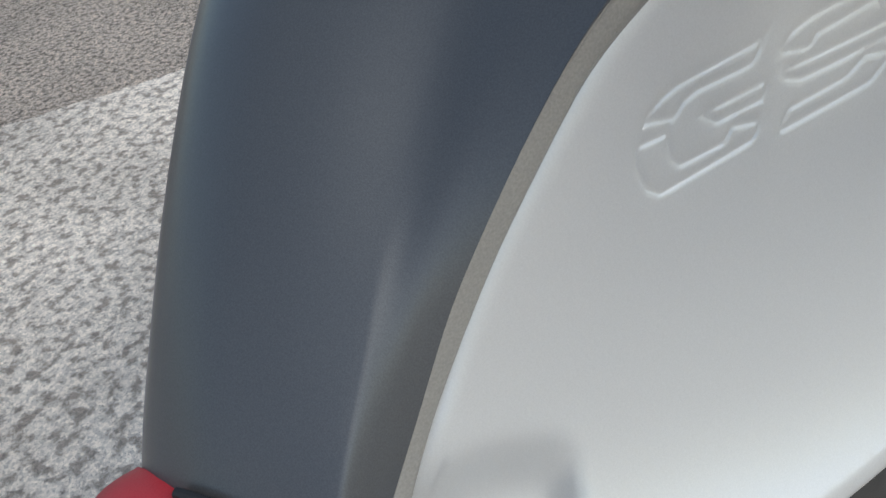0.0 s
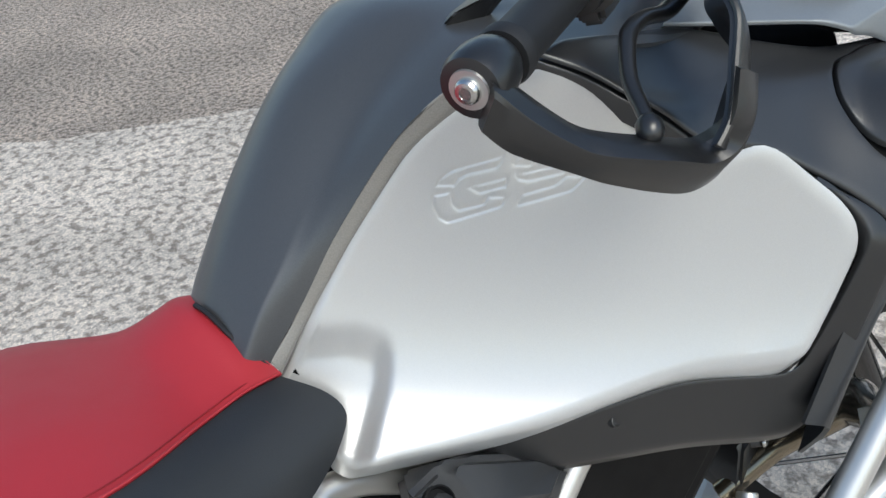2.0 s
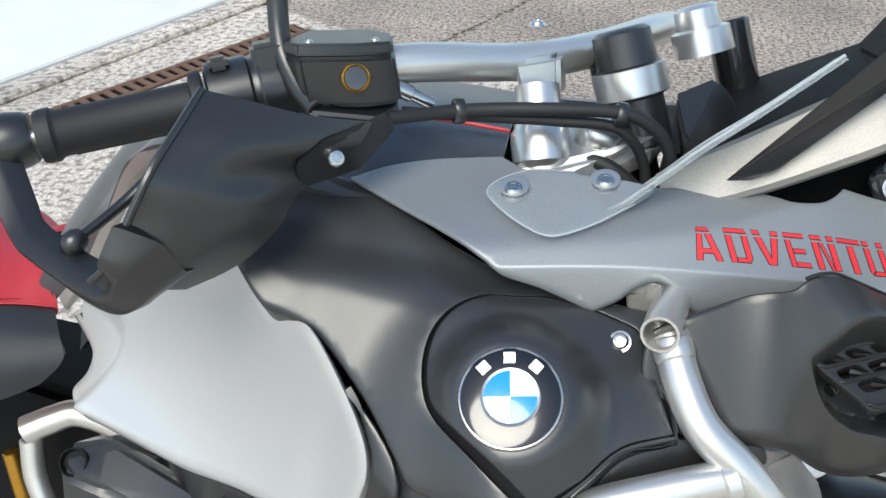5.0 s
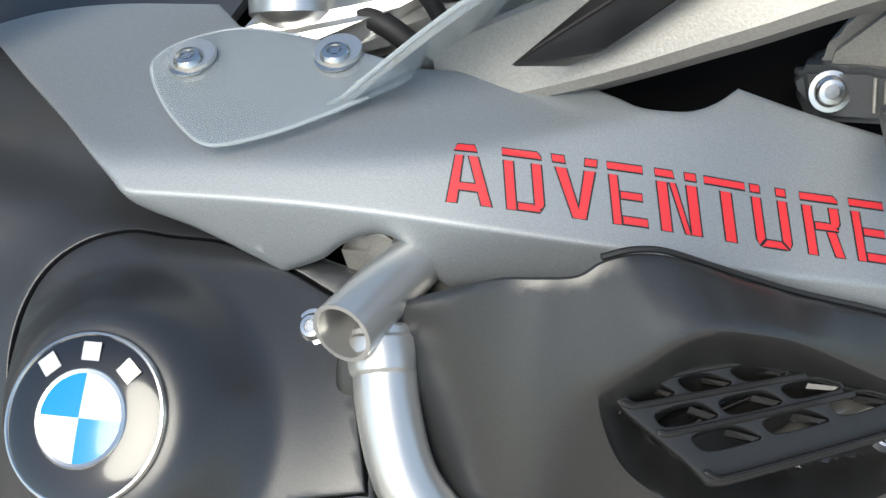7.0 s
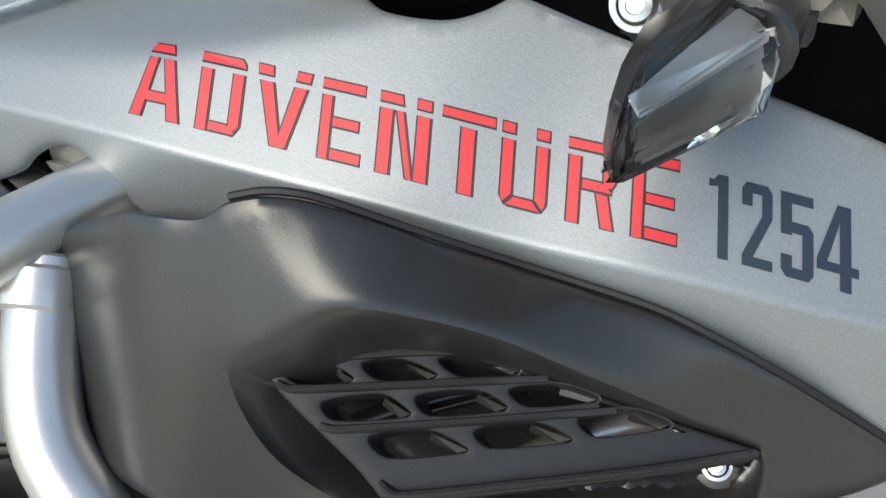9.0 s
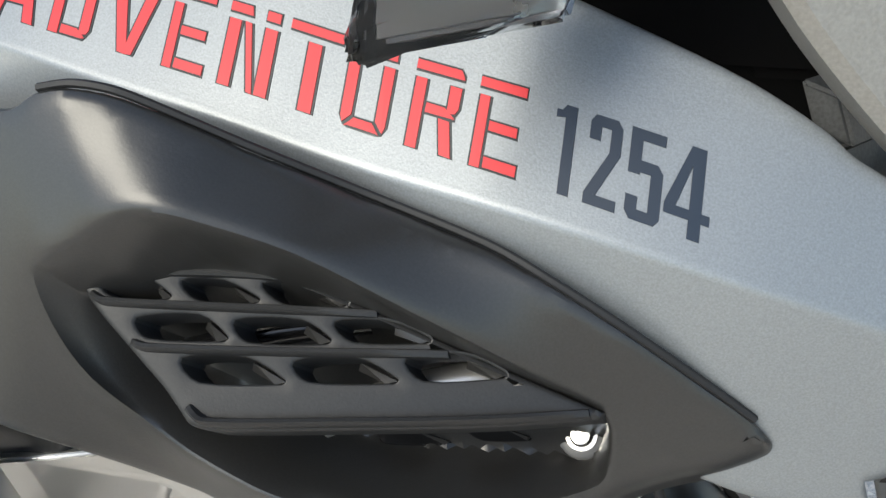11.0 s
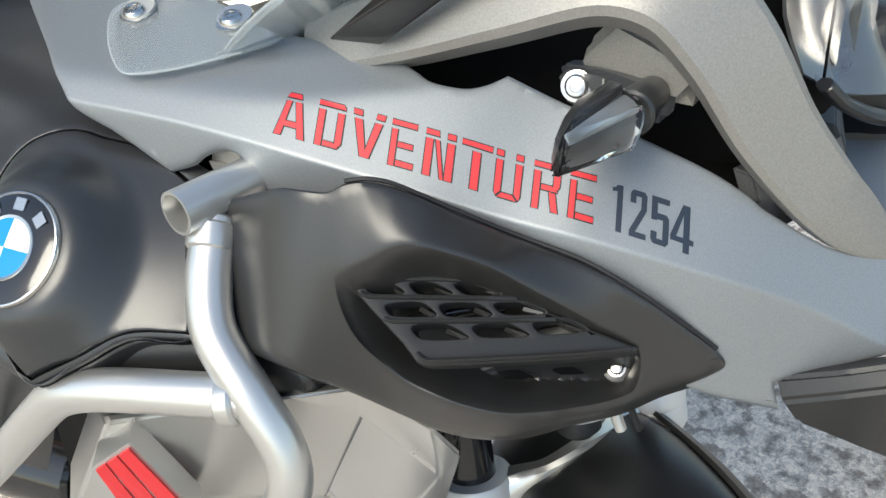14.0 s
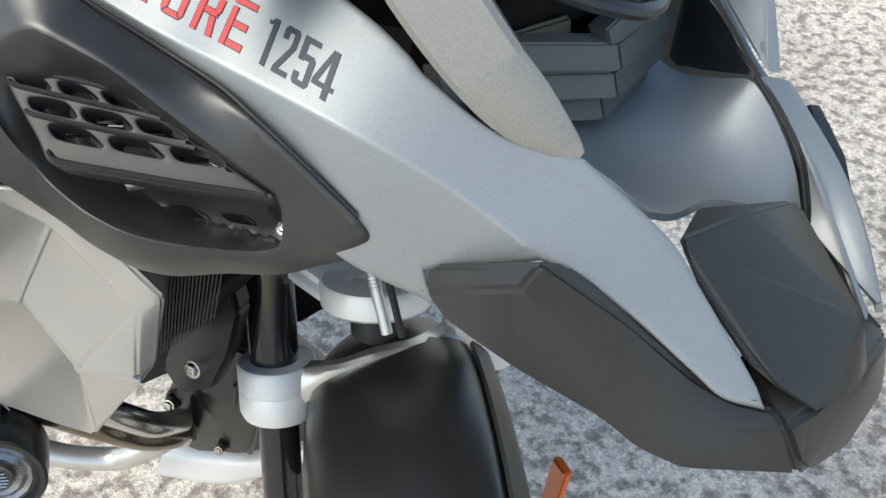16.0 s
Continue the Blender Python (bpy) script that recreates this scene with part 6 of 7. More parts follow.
hull("side_lug", [(0.432, 0.118, 0.940), (0.440, 0.134, 0.938), (0.470, 0.128, 0.916), (0.506, 0.104, 0.880), (0.500, 0.112, 0.872), (0.452, 0.132, 0.905), (0.445, 0.110, 0.915), (0.500, 0.096, 0.874)], BLACK, label="black side pad of the beak", bevel=0.004)

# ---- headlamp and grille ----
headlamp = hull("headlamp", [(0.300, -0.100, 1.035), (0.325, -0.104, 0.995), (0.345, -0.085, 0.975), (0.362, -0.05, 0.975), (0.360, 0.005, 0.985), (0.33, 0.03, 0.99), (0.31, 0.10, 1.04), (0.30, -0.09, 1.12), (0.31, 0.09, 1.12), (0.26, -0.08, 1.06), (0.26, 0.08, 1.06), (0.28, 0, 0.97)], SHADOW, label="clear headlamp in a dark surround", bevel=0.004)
sheet("reflector", [[(0.340, -0.1000, 1.100), (0.330, -0.0989, 1.045), (0.347, -0.0978, 1.008)], [(0.352, -0.0791, 1.100), (0.332, -0.0780, 1.045), (0.366, -0.0813, 0.998)], [(0.366, -0.0516, 1.100), (0.362, -0.0516, 1.045), (0.388, -0.0516, 0.995)], [(0.352, -0.0175, 1.100), (0.330, -0.0175, 1.045), (0.384, -0.0230, 0.995)], [(0.340, 0.0073, 1.100), (0.335, 0.0056, 1.045), (0.360, 0.0045, 1.005)]], REFLECT, headlamp, "bright faceted reflector", thick=0.002, fine=4)
sheet("lens", [[(0.352, -0.1033, 1.100), (0.354, -0.1022, 1.045), (0.358, -0.1000, 1.004)], [(0.385, -0.0780, 1.100), (0.384, -0.0780, 1.045), (0.382, -0.0780, 0.992)], [(0.400, -0.0450, 1.100), (0.400, -0.0450, 1.045), (0.402, -0.0450, 0.988)], [(0.385, -0.0120, 1.100), (0.386, -0.0120, 1.045), (0.390, -0.0147, 0.990)], [(0.352, 0.0128, 1.100), (0.355, 0.0111, 1.045), (0.362, 0.0089, 1.004)]], LENS, headlamp, "clear headlamp glass", thick=0.003)
tube("lens_rim", [(0.358, -0.1011, 1.006), (0.368, -0.0917, 0.996), (0.384, -0.0769, 0.988), (0.403, -0.0450, 0.983), (0.392, -0.0142, 0.986), (0.363, 0.0089, 1.002)], 0.006, BLACK, headlamp, "black lens surround", sides=10, flat=0.7)
hull("lamp_chin", [Vector(p) - Vector(VIEW_SHIFT["headlamp"]) for p in ((0.345, -0.068, 0.979), (0.346, -0.017, 0.982), (0.352, -0.018, 0.965), (0.350, -0.060, 0.964), (0.335, -0.068, 0.975), (0.335, -0.017, 0.98), (0.338, -0.02, 0.962))], CHARCOAL, headlamp, "grey lamp chin", bevel=0.002)
random.seed(4)
for k in range(14):
    y = -0.08 + 0.012 * k
    z = 1.005 + 0.02 * random.random()
    x = 0.352 + 0.03 * (1 - (y / 0.09) ** 2)
    hull("reflector_facet", [(x, y, z), (x - 0.008, y + 0.011, z), (x - 0.004, y + 0.002, z + 0.035), (x - 0.012, y + 0.012, z + 0.03), (x - 0.014, y + 0.006, z + 0.01)], CHROME, headlamp, bevel=0)
SLAT = material("lighter charcoal plastic", (0.105, 0.108, 0.110), 0.42, 0.0, 0.16, 1100, 0.12, 20, speck=0.2)
for z, tall, mid, end in ((0.957, 0.014, 0.375, 0.358), (0.9415, 0.0135, 0.377, 0.360), (0.9260, 0.0125, 0.372, 0.354)):
    slat = new("grille_slat")
    slat.parent = bike
    tagged(slat, "charcoal plastic grille slat with a kink in the middle")
    for k, far in ((-1, 1.6), (1, 1.0)):
        lo = [Vector((mid, 0, z)), Vector((mid + (end - mid) * far, 0.073 * k * far, z + 0.006 * far))]
        up = [p + Vector((-0.007, 0, tall)) for p in lo]
        hull("half", [q + Vector((d, 0, 0.0 if d == 0 else 0.002)) for q in lo + up for d in (0, -0.012)], SLAT, slat, bevel=0.0012)
    if z > 0.95:
        hull("upper_plate", [(0.3690, -0.007, 0.970), (0.3640, -0.0085, 0.9785), (0.353, 0.073, 0.974), (0.349, 0.064, 0.994), (0.355, -0.007, 0.970), (0.350, -0.0085, 0.977), (0.340, 0.070, 0.974), (0.337, 0.064, 0.99)], SLAT, slat, bevel=0.0012)
# Solid near-black block in place of the shade behind the slats.
hull("nose_shade", [(0.29, -0.085, 0.985), (0.29, 0.085, 0.985), (0.337, -0.062, 0.972), (0.337, 0.062, 0.972), (0.337, -0.06, 0.915), (0.337, 0.06, 0.915), (0.29, -0.08, 0.88), (0.29, 0.08, 0.88)], SHADOW, label="near-black block standing in for the shade behind the grille", bevel=0.003)
hull("lamp_side", [(0.3613, 0.086, 0.939), (0.417, 0.080, 0.956), (0.386, 0.085, 0.978), (0.362, 0.080, 0.996), (0.350, 0.095, 0.939), (0.405, 0.090, 0.950), (0.375, 0.095, 0.975), (0.350, 0.090, 0.99)], BLACK, label="black panel beside the lamp", bevel=0.002)
hull("nose_fairing", [(0.384, 0.086, 0.982), (0.421, 0.081, 0.959), (0.430, 0.088, 0.958), (0.398, 0.096, 0.990), (0.366, 0.082, 1.002), (0.360, 0.092, 1.060), (0.376, 0.098, 1.058), (0.380, 0.100, 0.995)], GREY, label="grey fairing edge beside the lamp", bevel=0.002)

# ---- front fork, wheel and mudguard ----
FR, FL = Vector((0.1905, -0.105, 0.623)), Vector((0.282, 0.0245, 0.679))
LAT = (FL - FR).normalized()
FWD = LAT.cross(-FD).normalized()
for c, top in ((FR, 0.49), (FL, 0.44)):
    tube("fork_tube", [c - FD * top, c + FD * 0.02], 0.0195, FORKBLACK, label="gloss black fork tube", sides=28)
    tube("fork_leg", [c + FD * 0.0, c + FD * 0.33], 0.0165, FORKBLACK, label="black lower fork leg", sides=24)
    lathe("fork_clamp", c - FD * 0.022, FD, [(0, 0.0205), (0.001, 0.0295), (0.004, 0.0312), (0.022, 0.0312), (0.0232, 0.0302), (0.0245, 0.0312), (0.042, 0.0312), (0.047, 0.0290), (0.048, 0.0205)], WHITEALU, label="pale alloy fork clamp", sides=36)
MIDC = (FR + FL) / 2 + FWD * 0.030
beam("fork_bridge", [FR + LAT * 0.016 + FD * 0.002, FR + LAT * 0.038 + FWD * 0.012 - FD * 0.004, (FR * 2 + FL) / 3 + FWD * 0.026 - FD * 0.012, (FR + FL) / 2 + FWD * 0.030 - FD * 0.016, (FR + FL * 2) / 3 + FWD * 0.026 - FD * 0.012, FL - LAT * 0.038 + FWD * 0.012 - FD * 0.004, FL - LAT * 0.016 + FD * 0.002], [0.030, 0.022, 0.017, 0.018, 0.017, 0.022, 0.030], [0.036, 0.022, 0.014, 0.013, 0.014, 0.022, 0.036], tuple(-FD), ALLOY, "pale alloy fork bridge", steps=5, edge=0.5)
NOSE = MIDC - FD * 0.070
arm = hull("control_arm", [NOSE - FD * h + LAT * 0.040 * a - FWD * 0.005 for a in (-1, 1) for h in (-0.008, 0.008)] + [(0.10, -0.10, 0.715), (0.10, 0.10, 0.735), (0.10, -0.10, 0.735), (0.10, 0.10, 0.755)], WHITEALU, label="pale alloy front control arm", bevel=0.005)
lathe("arm_nose", NOSE, -FD, [(-0.012, 0.024), (-0.011, 0.038), (-0.008, 0.0415), (0.006, 0.0425), (0.010, 0.040), (0.011, 0.022), (0.006, 0.018)], WHITEALU, arm, "round nose of the control arm", sides=40)
lathe("ball_joint", MIDC - FD * 0.046, -FD, [(-0.012, 0.012), (-0.006, 0.018), (0.006, 0.018), (0.014, 0.014)], RUBBER, label="black ball joint boot")
SLEEVE = [(0.2588, -0.0600, 0.7906), (0.2660, -0.0600, 0.7780), (0.2715, -0.0600, 0.7680), (0.2790, -0.0600, 0.7545), (0.2853, -0.0600, 0.7431)]
brake_line = tube("front_hose", SLEEVE, 0.0042, STEEL, label="bright ribbed front brake line", sides=12)
for k in range(9):
    p = Vector(SLEEVE[0]).lerp(Vector(SLEEVE[2]), k / 10)
    tube("rib", [p, p + Vector((0.0006, 0, -0.0011))], 0.0048, STEEL, brake_line, sides=10, steps=1)
tube("front_hose", [(x + 0.012, y + 0.002, z + 0.004) for x, y, z in SLEEVE], 0.0026, RUBBER, label="black sensor cable", sides=10)
HUB = (FR + FL) / 2 + FD * 0.332 + FWD * 0.035


def around(angle, radius, side):
    """A place by the front wheel: angle from straight up, towards ahead."""
    return HUB + (-FD * math.cos(angle) + FWD * math.sin(angle)) * radius + LAT * side


rows = []
for a, k in ((-0.55, 0.30), (-0.44, 0.62), (-0.3, 0.82), (-0.1, 0.94), (0.1, 1.0), (0.35, 1.0), (0.65, 1.0), (0.95, 1.0), (1.25, 1.0)):
    rows.append([around(a, r - 0.012 * (1 - k), 0.014 + (side - 0.014) * k) for r, side in ((0.300, -0.058), (0.332, -0.052), (0.348, -0.024), (0.353, 0.015), (0.349, 0.052), (0.335, 0.076), (0.300, 0.086))])
sheet("front_mudguard", rows, BLACK, label="black plastic front mudguard", thick=0.004, fine=5)
sheet("mudguard_side", [[around(a, 0.3395, 0.0765), around(a, 0.324, 0.090), around(a, 0.28, 0.096)] for a in (-0.05, 0.2, 0.45, 0.75)], CHARCOAL, label="charcoal mudguard side panel", thick=0.004)
tyre_bm = bmesh.new()
ring = []
for i in range(56):
    a = 2 * math.pi * i / 56
    ring.append([tyre_bm.verts.new(around(a, r, s)) for r, s in ((0.24, -0.05), (0.28, -0.06), (0.303, -0.052), (0.319, -0.025), (0.323, 0.0), (0.319, 0.025), (0.303, 0.052), (0.28, 0.06), (0.24, 0.05))])
for i in range(56):
    for j in range(8):
        tyre_bm.faces.new((ring[i][j], ring[(i + 1) % 56][j], ring[(i + 1) % 56][j + 1], ring[i][j + 1]))
wheel = part("front_wheel", tyre_bm, RUBBER, label="black front tyre")
lathe("hub", HUB - LAT * 0.08, LAT, [(0, 0.012), (0.02, 0.02), (0.03, 0.045), (0.13, 0.045), (0.14, 0.02), (0.16, 0.012)], FORKBLACK, wheel)
for k in range(12):
    a = 2 * math.pi * k / 12
    tube("spoke", [around(a, 0.04, -0.03), around(a + 0.25, 0.252, -0.035)], 0.003, FORKBLACK, wheel, sides=6, steps=2)
    tube("spoke", [around(a + 0.1, 0.04, 0.03), around(a - 0.15, 0.252, 0.035)], 0.003, FORKBLACK, wheel, sides=6, steps=2)
hull("reflector", [Vector((0.347, 0.060, 0.560)) + LAT * a + Vector((0.02 * b, -0.008 * b, -0.10 * c)) for a in (0, 0.008) for b in (0, 1) for c in (0, 1)], ORANGE, label="amber side reflector on the fork", bevel=0.002)

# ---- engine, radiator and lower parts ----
# Near-black blocks added to fill the shaded engine space and hide the ground.
hull("engine_block", [(-0.30, -0.12, 0.72), (-0.30, 0.16, 0.72), (0.12, -0.15, 0.80), (0.12, 0.15, 0.80), (0.04, -0.06, 0.60), (0.04, 0.10, 0.60), (-0.10, -0.03, 0.40), (-0.10, 0.10, 0.40), (-0.30, -0.08, 0.34), (-0.30, 0.14, 0.34)], SHADOW, label="near-black filler standing in for the shaded engine block", bevel=0.01)
hull("crankcase", [(-0.32, -0.07, 0.70), (-0.32, 0.14, 0.70), (0.02, -0.10, 0.70), (0.02, 0.12, 0.70), (0.01, -0.07, 0.56), (0.01, 0.10, 0.56), (-0.10, -0.04, 0.42), (-0.10, 0.10, 0.42), (-0.34, -0.05, 0.36), (-0.34, 0.12, 0.36)], SHADOW, label="near-black filler standing in for the shade round the crankcase", bevel=0.012)
hull("gearbox", [(-0.30, -0.045, 0.70), (-0.30, 0.14, 0.70), (-0.62, -0.02, 0.76), (-0.62, 0.12, 0.76), (-0.60, -0.02, 0.36), (-0.60, 0.12, 0.36), (-0.30, -0.04, 0.34), (-0.30, 0.12, 0.34)], SHADOW, label="near-black filler standing in for the shade behind the engine", bevel=0.012)
hull("neck_shade", [(0.04, -0.05, 0.60), (0.04, 0.14, 0.60), (0.13, -0.02, 0.62), (0.13, 0.13, 0.64), (0.13, -0.03, 0.71), (0.13, 0.13, 0.72), (0.04, -0.06, 0.76), (0.04, 0.14, 0.76)], SHADOW, label="near-black filler standing in for the shade behind the control arm", bevel=0.008)
hull("tank_core", [(-0.43, -0.05, 0.80), (-0.43, 0.06, 0.80), (-0.44, -0.04, 0.86), (-0.44, 0.04, 0.86), (-0.30, -0.10, 0.78), (-0.15, -0.22, 0.82), (0.08, -0.23, 0.86), (0.10, -0.20, 0.94), (-0.20, -0.10, 1.00), (-0.30, -0.05, 0.99), (0.05, -0.10, 0.99), (0.10, 0.18, 0.94), (-0.2, 0.16, 0.98), (-0.15, 0.22, 0.80), (0.08, 0.22, 0.80), (-0.30, 0.10, 0.76)], SHADOW, label="near-black filler standing in for the shade under the tank", bevel=0.01)
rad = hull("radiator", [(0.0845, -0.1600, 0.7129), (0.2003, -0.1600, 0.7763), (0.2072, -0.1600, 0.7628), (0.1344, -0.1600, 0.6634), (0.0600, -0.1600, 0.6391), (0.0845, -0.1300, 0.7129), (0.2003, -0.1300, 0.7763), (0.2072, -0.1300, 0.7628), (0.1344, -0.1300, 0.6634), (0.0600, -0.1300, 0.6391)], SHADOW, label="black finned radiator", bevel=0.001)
for k in range(22):
    x = 0.110 + 0.0045 * k
    tube("fin", [(x, -0.1610, 0.790), (x - 0.012, -0.1610, 0.640 + 1.15 * max(0, x - 0.134))], 0.0009, CHARCOAL, rad, sides=4, steps=1)
hull("radiator_shroud", [(0.1773, -0.1460, 0.7331), (0.1919, -0.1460, 0.7094), (0.1823, -0.1460, 0.6631), (0.1626, -0.1460, 0.6169), (0.1156, -0.1460, 0.5777), (0.0903, -0.1460, 0.5905), (0.1057, -0.1460, 0.6330), (0.1673, -0.1260, 0.7331), (0.1819, -0.1260, 0.7094), (0.1723, -0.1260, 0.6631), (0.1526, -0.1260, 0.6169), (0.1056, -0.1260, 0.5777), (0.0803, -0.1260, 0.5905), (0.0957, -0.1260, 0.6330)], BLACK, label="black radiator shroud", bevel=0.004)
bolt((0.1347, -0.1475, 0.6192), (0.3, -0.9, 0.1), 0.006, None, "bright shroud bolt", "bolt")
tube("exhaust_header", [(0.0200, -0.2500, 0.6050), (0.0372, -0.2100, 0.5847), (0.0594, -0.1800, 0.5661), (0.0762, -0.1500, 0.5471), (0.0749, -0.1150, 0.5162), (0.0545, -0.0700, 0.4790), (0.0, -0.03, 0.43)], 0.0135, BRONZE, label="heat-tinted exhaust header", sides=20)
tube("exhaust_header", [(0.0250, -0.2350, 0.6100), (0.0469, -0.2000, 0.5953), (0.0704, -0.1750, 0.5857), (0.0865, -0.1500, 0.5696), (0.0881, -0.1200, 0.5428), (0.0621, -0.0750, 0.5021)], 0.0115, CHROME, label="polished exhaust pipe", sides=20)
tube("lower_crash_bar", [(0.0120, -0.058, 0.4360), (-0.0021, -0.066, 0.4173), (-0.0180, -0.078, 0.3970), (-0.039, -0.090, 0.3807), (-0.0661, -0.125, 0.3838), (-0.086, -0.150, 0.3961), (-0.0950, -0.180, 0.4288), (-0.12, -0.24, 0.50)], 0.0125, STEEL, label="lower brushed steel crash bar", sides=20)
tube("bar_clamp", [(0.006, -0.061, 0.429), (-0.002, -0.066, 0.418)], [0.0165, 0.0160], ALLOY, label="alloy clamp at the end of the lower bar", sides=18)
front_case = hull("engine_front_cover", [(0.0101, -0.0600, 0.4951), (0.0037, -0.0500, 0.4241), (0.0267, -0.0350, 0.4093), (0.0797, -0.0150, 0.4347), (0.1452, 0.0200, 0.4868), (0.1646, 0.0300, 0.5584), (0.1113, -0.0200, 0.5800), (0.0929, -0.0500, 0.6014), (0.0633, -0.0700, 0.5453), (0.0, 0.02, 0.48), (0.02, 0.05, 0.42), (0.10, 0.08, 0.52), (0.05, 0.03, 0.58)], BLACK, label="black engine front cover", bevel=0.004)
for p, r in (((0.0835, -0.0760, 0.5785), 0.0046), ((0.0355, -0.0710, 0.4987), 0.0048), ((0.0368, -0.0520, 0.4422), 0.0036), ((0.0695, -0.0370, 0.4458), 0.0036)):
    lathe("boss", Vector(p) + Vector((-0.004, 0.010, 0)), (0.35, -0.9, 0.2), [(-0.012, r * 1.9), (0.006, r * 1.6), (0.008, r * 1.35)], BLACK, front_case)
    bolt(p, (0.35, -0.9, 0.2), r, front_case, "bright engine bolt")
for k in range(3):
    q = Vector((0.075 + 0.022 * k, -0.052 + 0.012 * k, 0.565 - 0.012 * k))
    tube("cast_rib", [q, q + Vector((-0.012, 0.008, -0.05)), q + Vector((-0.030, 0.014, -0.095))], 0.0030, BLACK, front_case, sides=8)
SKID_UP = [(-0.0312, -0.0350, 0.3631), (0.0048, -0.0200, 0.3776), (0.0703, 0.0000, 0.4098), (0.1361, 0.0300, 0.4630), (0.1750, 0.0550, 0.4877)]
SKID_LOW = [(-0.0571, -0.0300, 0.3055), (0.0308, -0.0050, 0.3459), (0.0894, 0.0150, 0.3964), (0.1350, 0.0400, 0.4451), (0.1711, 0.0600, 0.4772)]
sheet("skid_plate", [[(x - 0.01, y + 0.03, z + 0.01) for x, y, z in SKID_UP], SKID_UP, [tuple((Vector(a) + Vector(b)) / 2 + Vector((0.004, -0.004, 0))) for a, b in zip(SKID_UP, SKID_LOW)], SKID_LOW, [(x - 0.02, y + 0.06, z - 0.012) for x, y, z in SKID_LOW]], WHITEALU, label="pale alloy skid plate with an upturned lip", thick=0.003, fine=4)
panel_low = hull("lower_panel", [(0.0463, 0.0000, 0.4187), (0.0796, 0.0000, 0.4973), (0.1123, 0.0000, 0.5277), (0.0988, 0.0000, 0.4633), (0.0463, 0.02, 0.4187), (0.0796, 0.02, 0.4973), (0.1123, 0.02, 0.5277), (0.0988, 0.02, 0.4633)], FRAMESILVER, label="grey panel with a black mark under the engine", bevel=0.002)
hull("mark", [(0.0683, -0.0020, 0.4490), (0.0861, -0.0020, 0.4880), (0.0982, -0.0020, 0.4985), (0.0894, -0.0020, 0.4672), (0.0683, 0.001, 0.4490), (0.0861, 0.001, 0.4880), (0.0982, 0.001, 0.4985), (0.0894, 0.001, 0.4672)], BLACKPAINT, panel_low, "plain black mark", bevel=0)
hull("engine_lug", [(0.02, -0.24, 0.63), (0.05, -0.25, 0.63), (0.05, -0.22, 0.57), (0.0, -0.22, 0.56), (0.03, -0.19, 0.6)], WHITEALU, label="pale alloy engine lug", bevel=0.006)

# fog lamp on the crash bar
FOG, FOGDIR = (0.082, -0.289, 0.552), (0.78, -0.50, 0.10)
fog = lathe("fog_lamp", FOG, FOGDIR, [(-0.062, 0.016), (-0.056, 0.024), (-0.030, 0.034), (-0.002, 0.037), (0.012, 0.0375), (0.014, 0.0360), (0.0142, 0.0325), (0.006, 0.031)], BLACK, label="black round fog lamp on a bracket", sides=40)
lathe("reflector", FOG, FOGDIR, [(0.0062, 0.0305), (0.0092, 0.0262), (0.0075, 0.0225), (0.0102, 0.0185), (0.0080, 0.0145)], REFLECT, fog, "bright stepped reflector", sides=14)
lathe("projector", FOG, FOGDIR, [(0.0078, 0.0142), (0.0118, 0.0128), (0.0132, 0.0085), (0.0138, 0.001)], SMOKE, fog, "dark projector lens", sides=24)
for k in range(5):
    c = Vector(FOG) + Vector(FOGDIR).normalized() * 0.0138 + Vector((0, 0, 1)) * (0.0034 * (k - 2))
    d = Vector(FOGDIR).cross(Vector((0, 0, 1))).normalized() * (0.0095 - 0.0012 * abs(k - 2))
    tube("lens_rib", [c - d, c, c + d], 0.0008, CHROME, fog, sides=6, steps=1)

hull("fog_shroud", [(0.045, -0.262, 0.600), (0.085, -0.290, 0.602), (0.092, -0.312, 0.585), (0.040, -0.292, 0.590), (0.035, -0.28, 0.575), (0.09, -0.285, 0.590)], BLACK, fog, bevel=0.003)
hull("fog_bracket", [(0.040, -0.290, 0.590), (0.062, -0.292, 0.590), (0.05, -0.27, 0.590), (0.040, -0.31, 0.650), (0.070, -0.31, 0.650), (0.055, -0.285, 0.65)], BLACK, label="black fog lamp bracket", bevel=0.003)
bolt((0.062, -0.312, 0.600), (0.2, -0.95, 0.1), 0.007, None, "bright bracket bolt", "bolt")
lathe("bar_clamp_lower", (0.055, -0.322, 0.640), (0.5, -0.7, 0.3), [(0, 0.010), (0.002, 0.012), (0.02, 0.012), (0.022, 0.009)], CHROME, label="bright clamp bolt")

# ---- behind the tank: frame tubes and side cover ----
tube("frame_tube", [(-0.4979, -0.0813, 0.7163), (-0.4740, -0.0730, 0.7260), (-0.4512, -0.0654, 0.7315), (-0.4182, -0.0620, 0.7218), (-0.3872, -0.0620, 0.7045), (-0.3135, -0.0670, 0.6649)], [0.0150, 0.0142, 0.0135, 0.013, 0.013, 0.013], STEEL, label="brushed steel rear frame tube with an open end", sides=22, hollow=0.002)
tube("frame_tube", [(-0.4940, -0.0800, 0.7060), (-0.4920, -0.0850, 0.6650), (-0.4700, -0.0900, 0.6000), (-0.44, -0.0950, 0.50)], 0.012, STEEL, label="upright brushed steel frame tube", sides=18)
tube("frame_tube", [(-0.20, -0.127, 0.715), (-0.2465, -0.127, 0.6736), (-0.2821, -0.127, 0.6396), (-0.3369, -0.127, 0.5879), (-0.40, -0.127, 0.525)], 0.013, STEEL, label="brushed steel frame tube", sides=18)
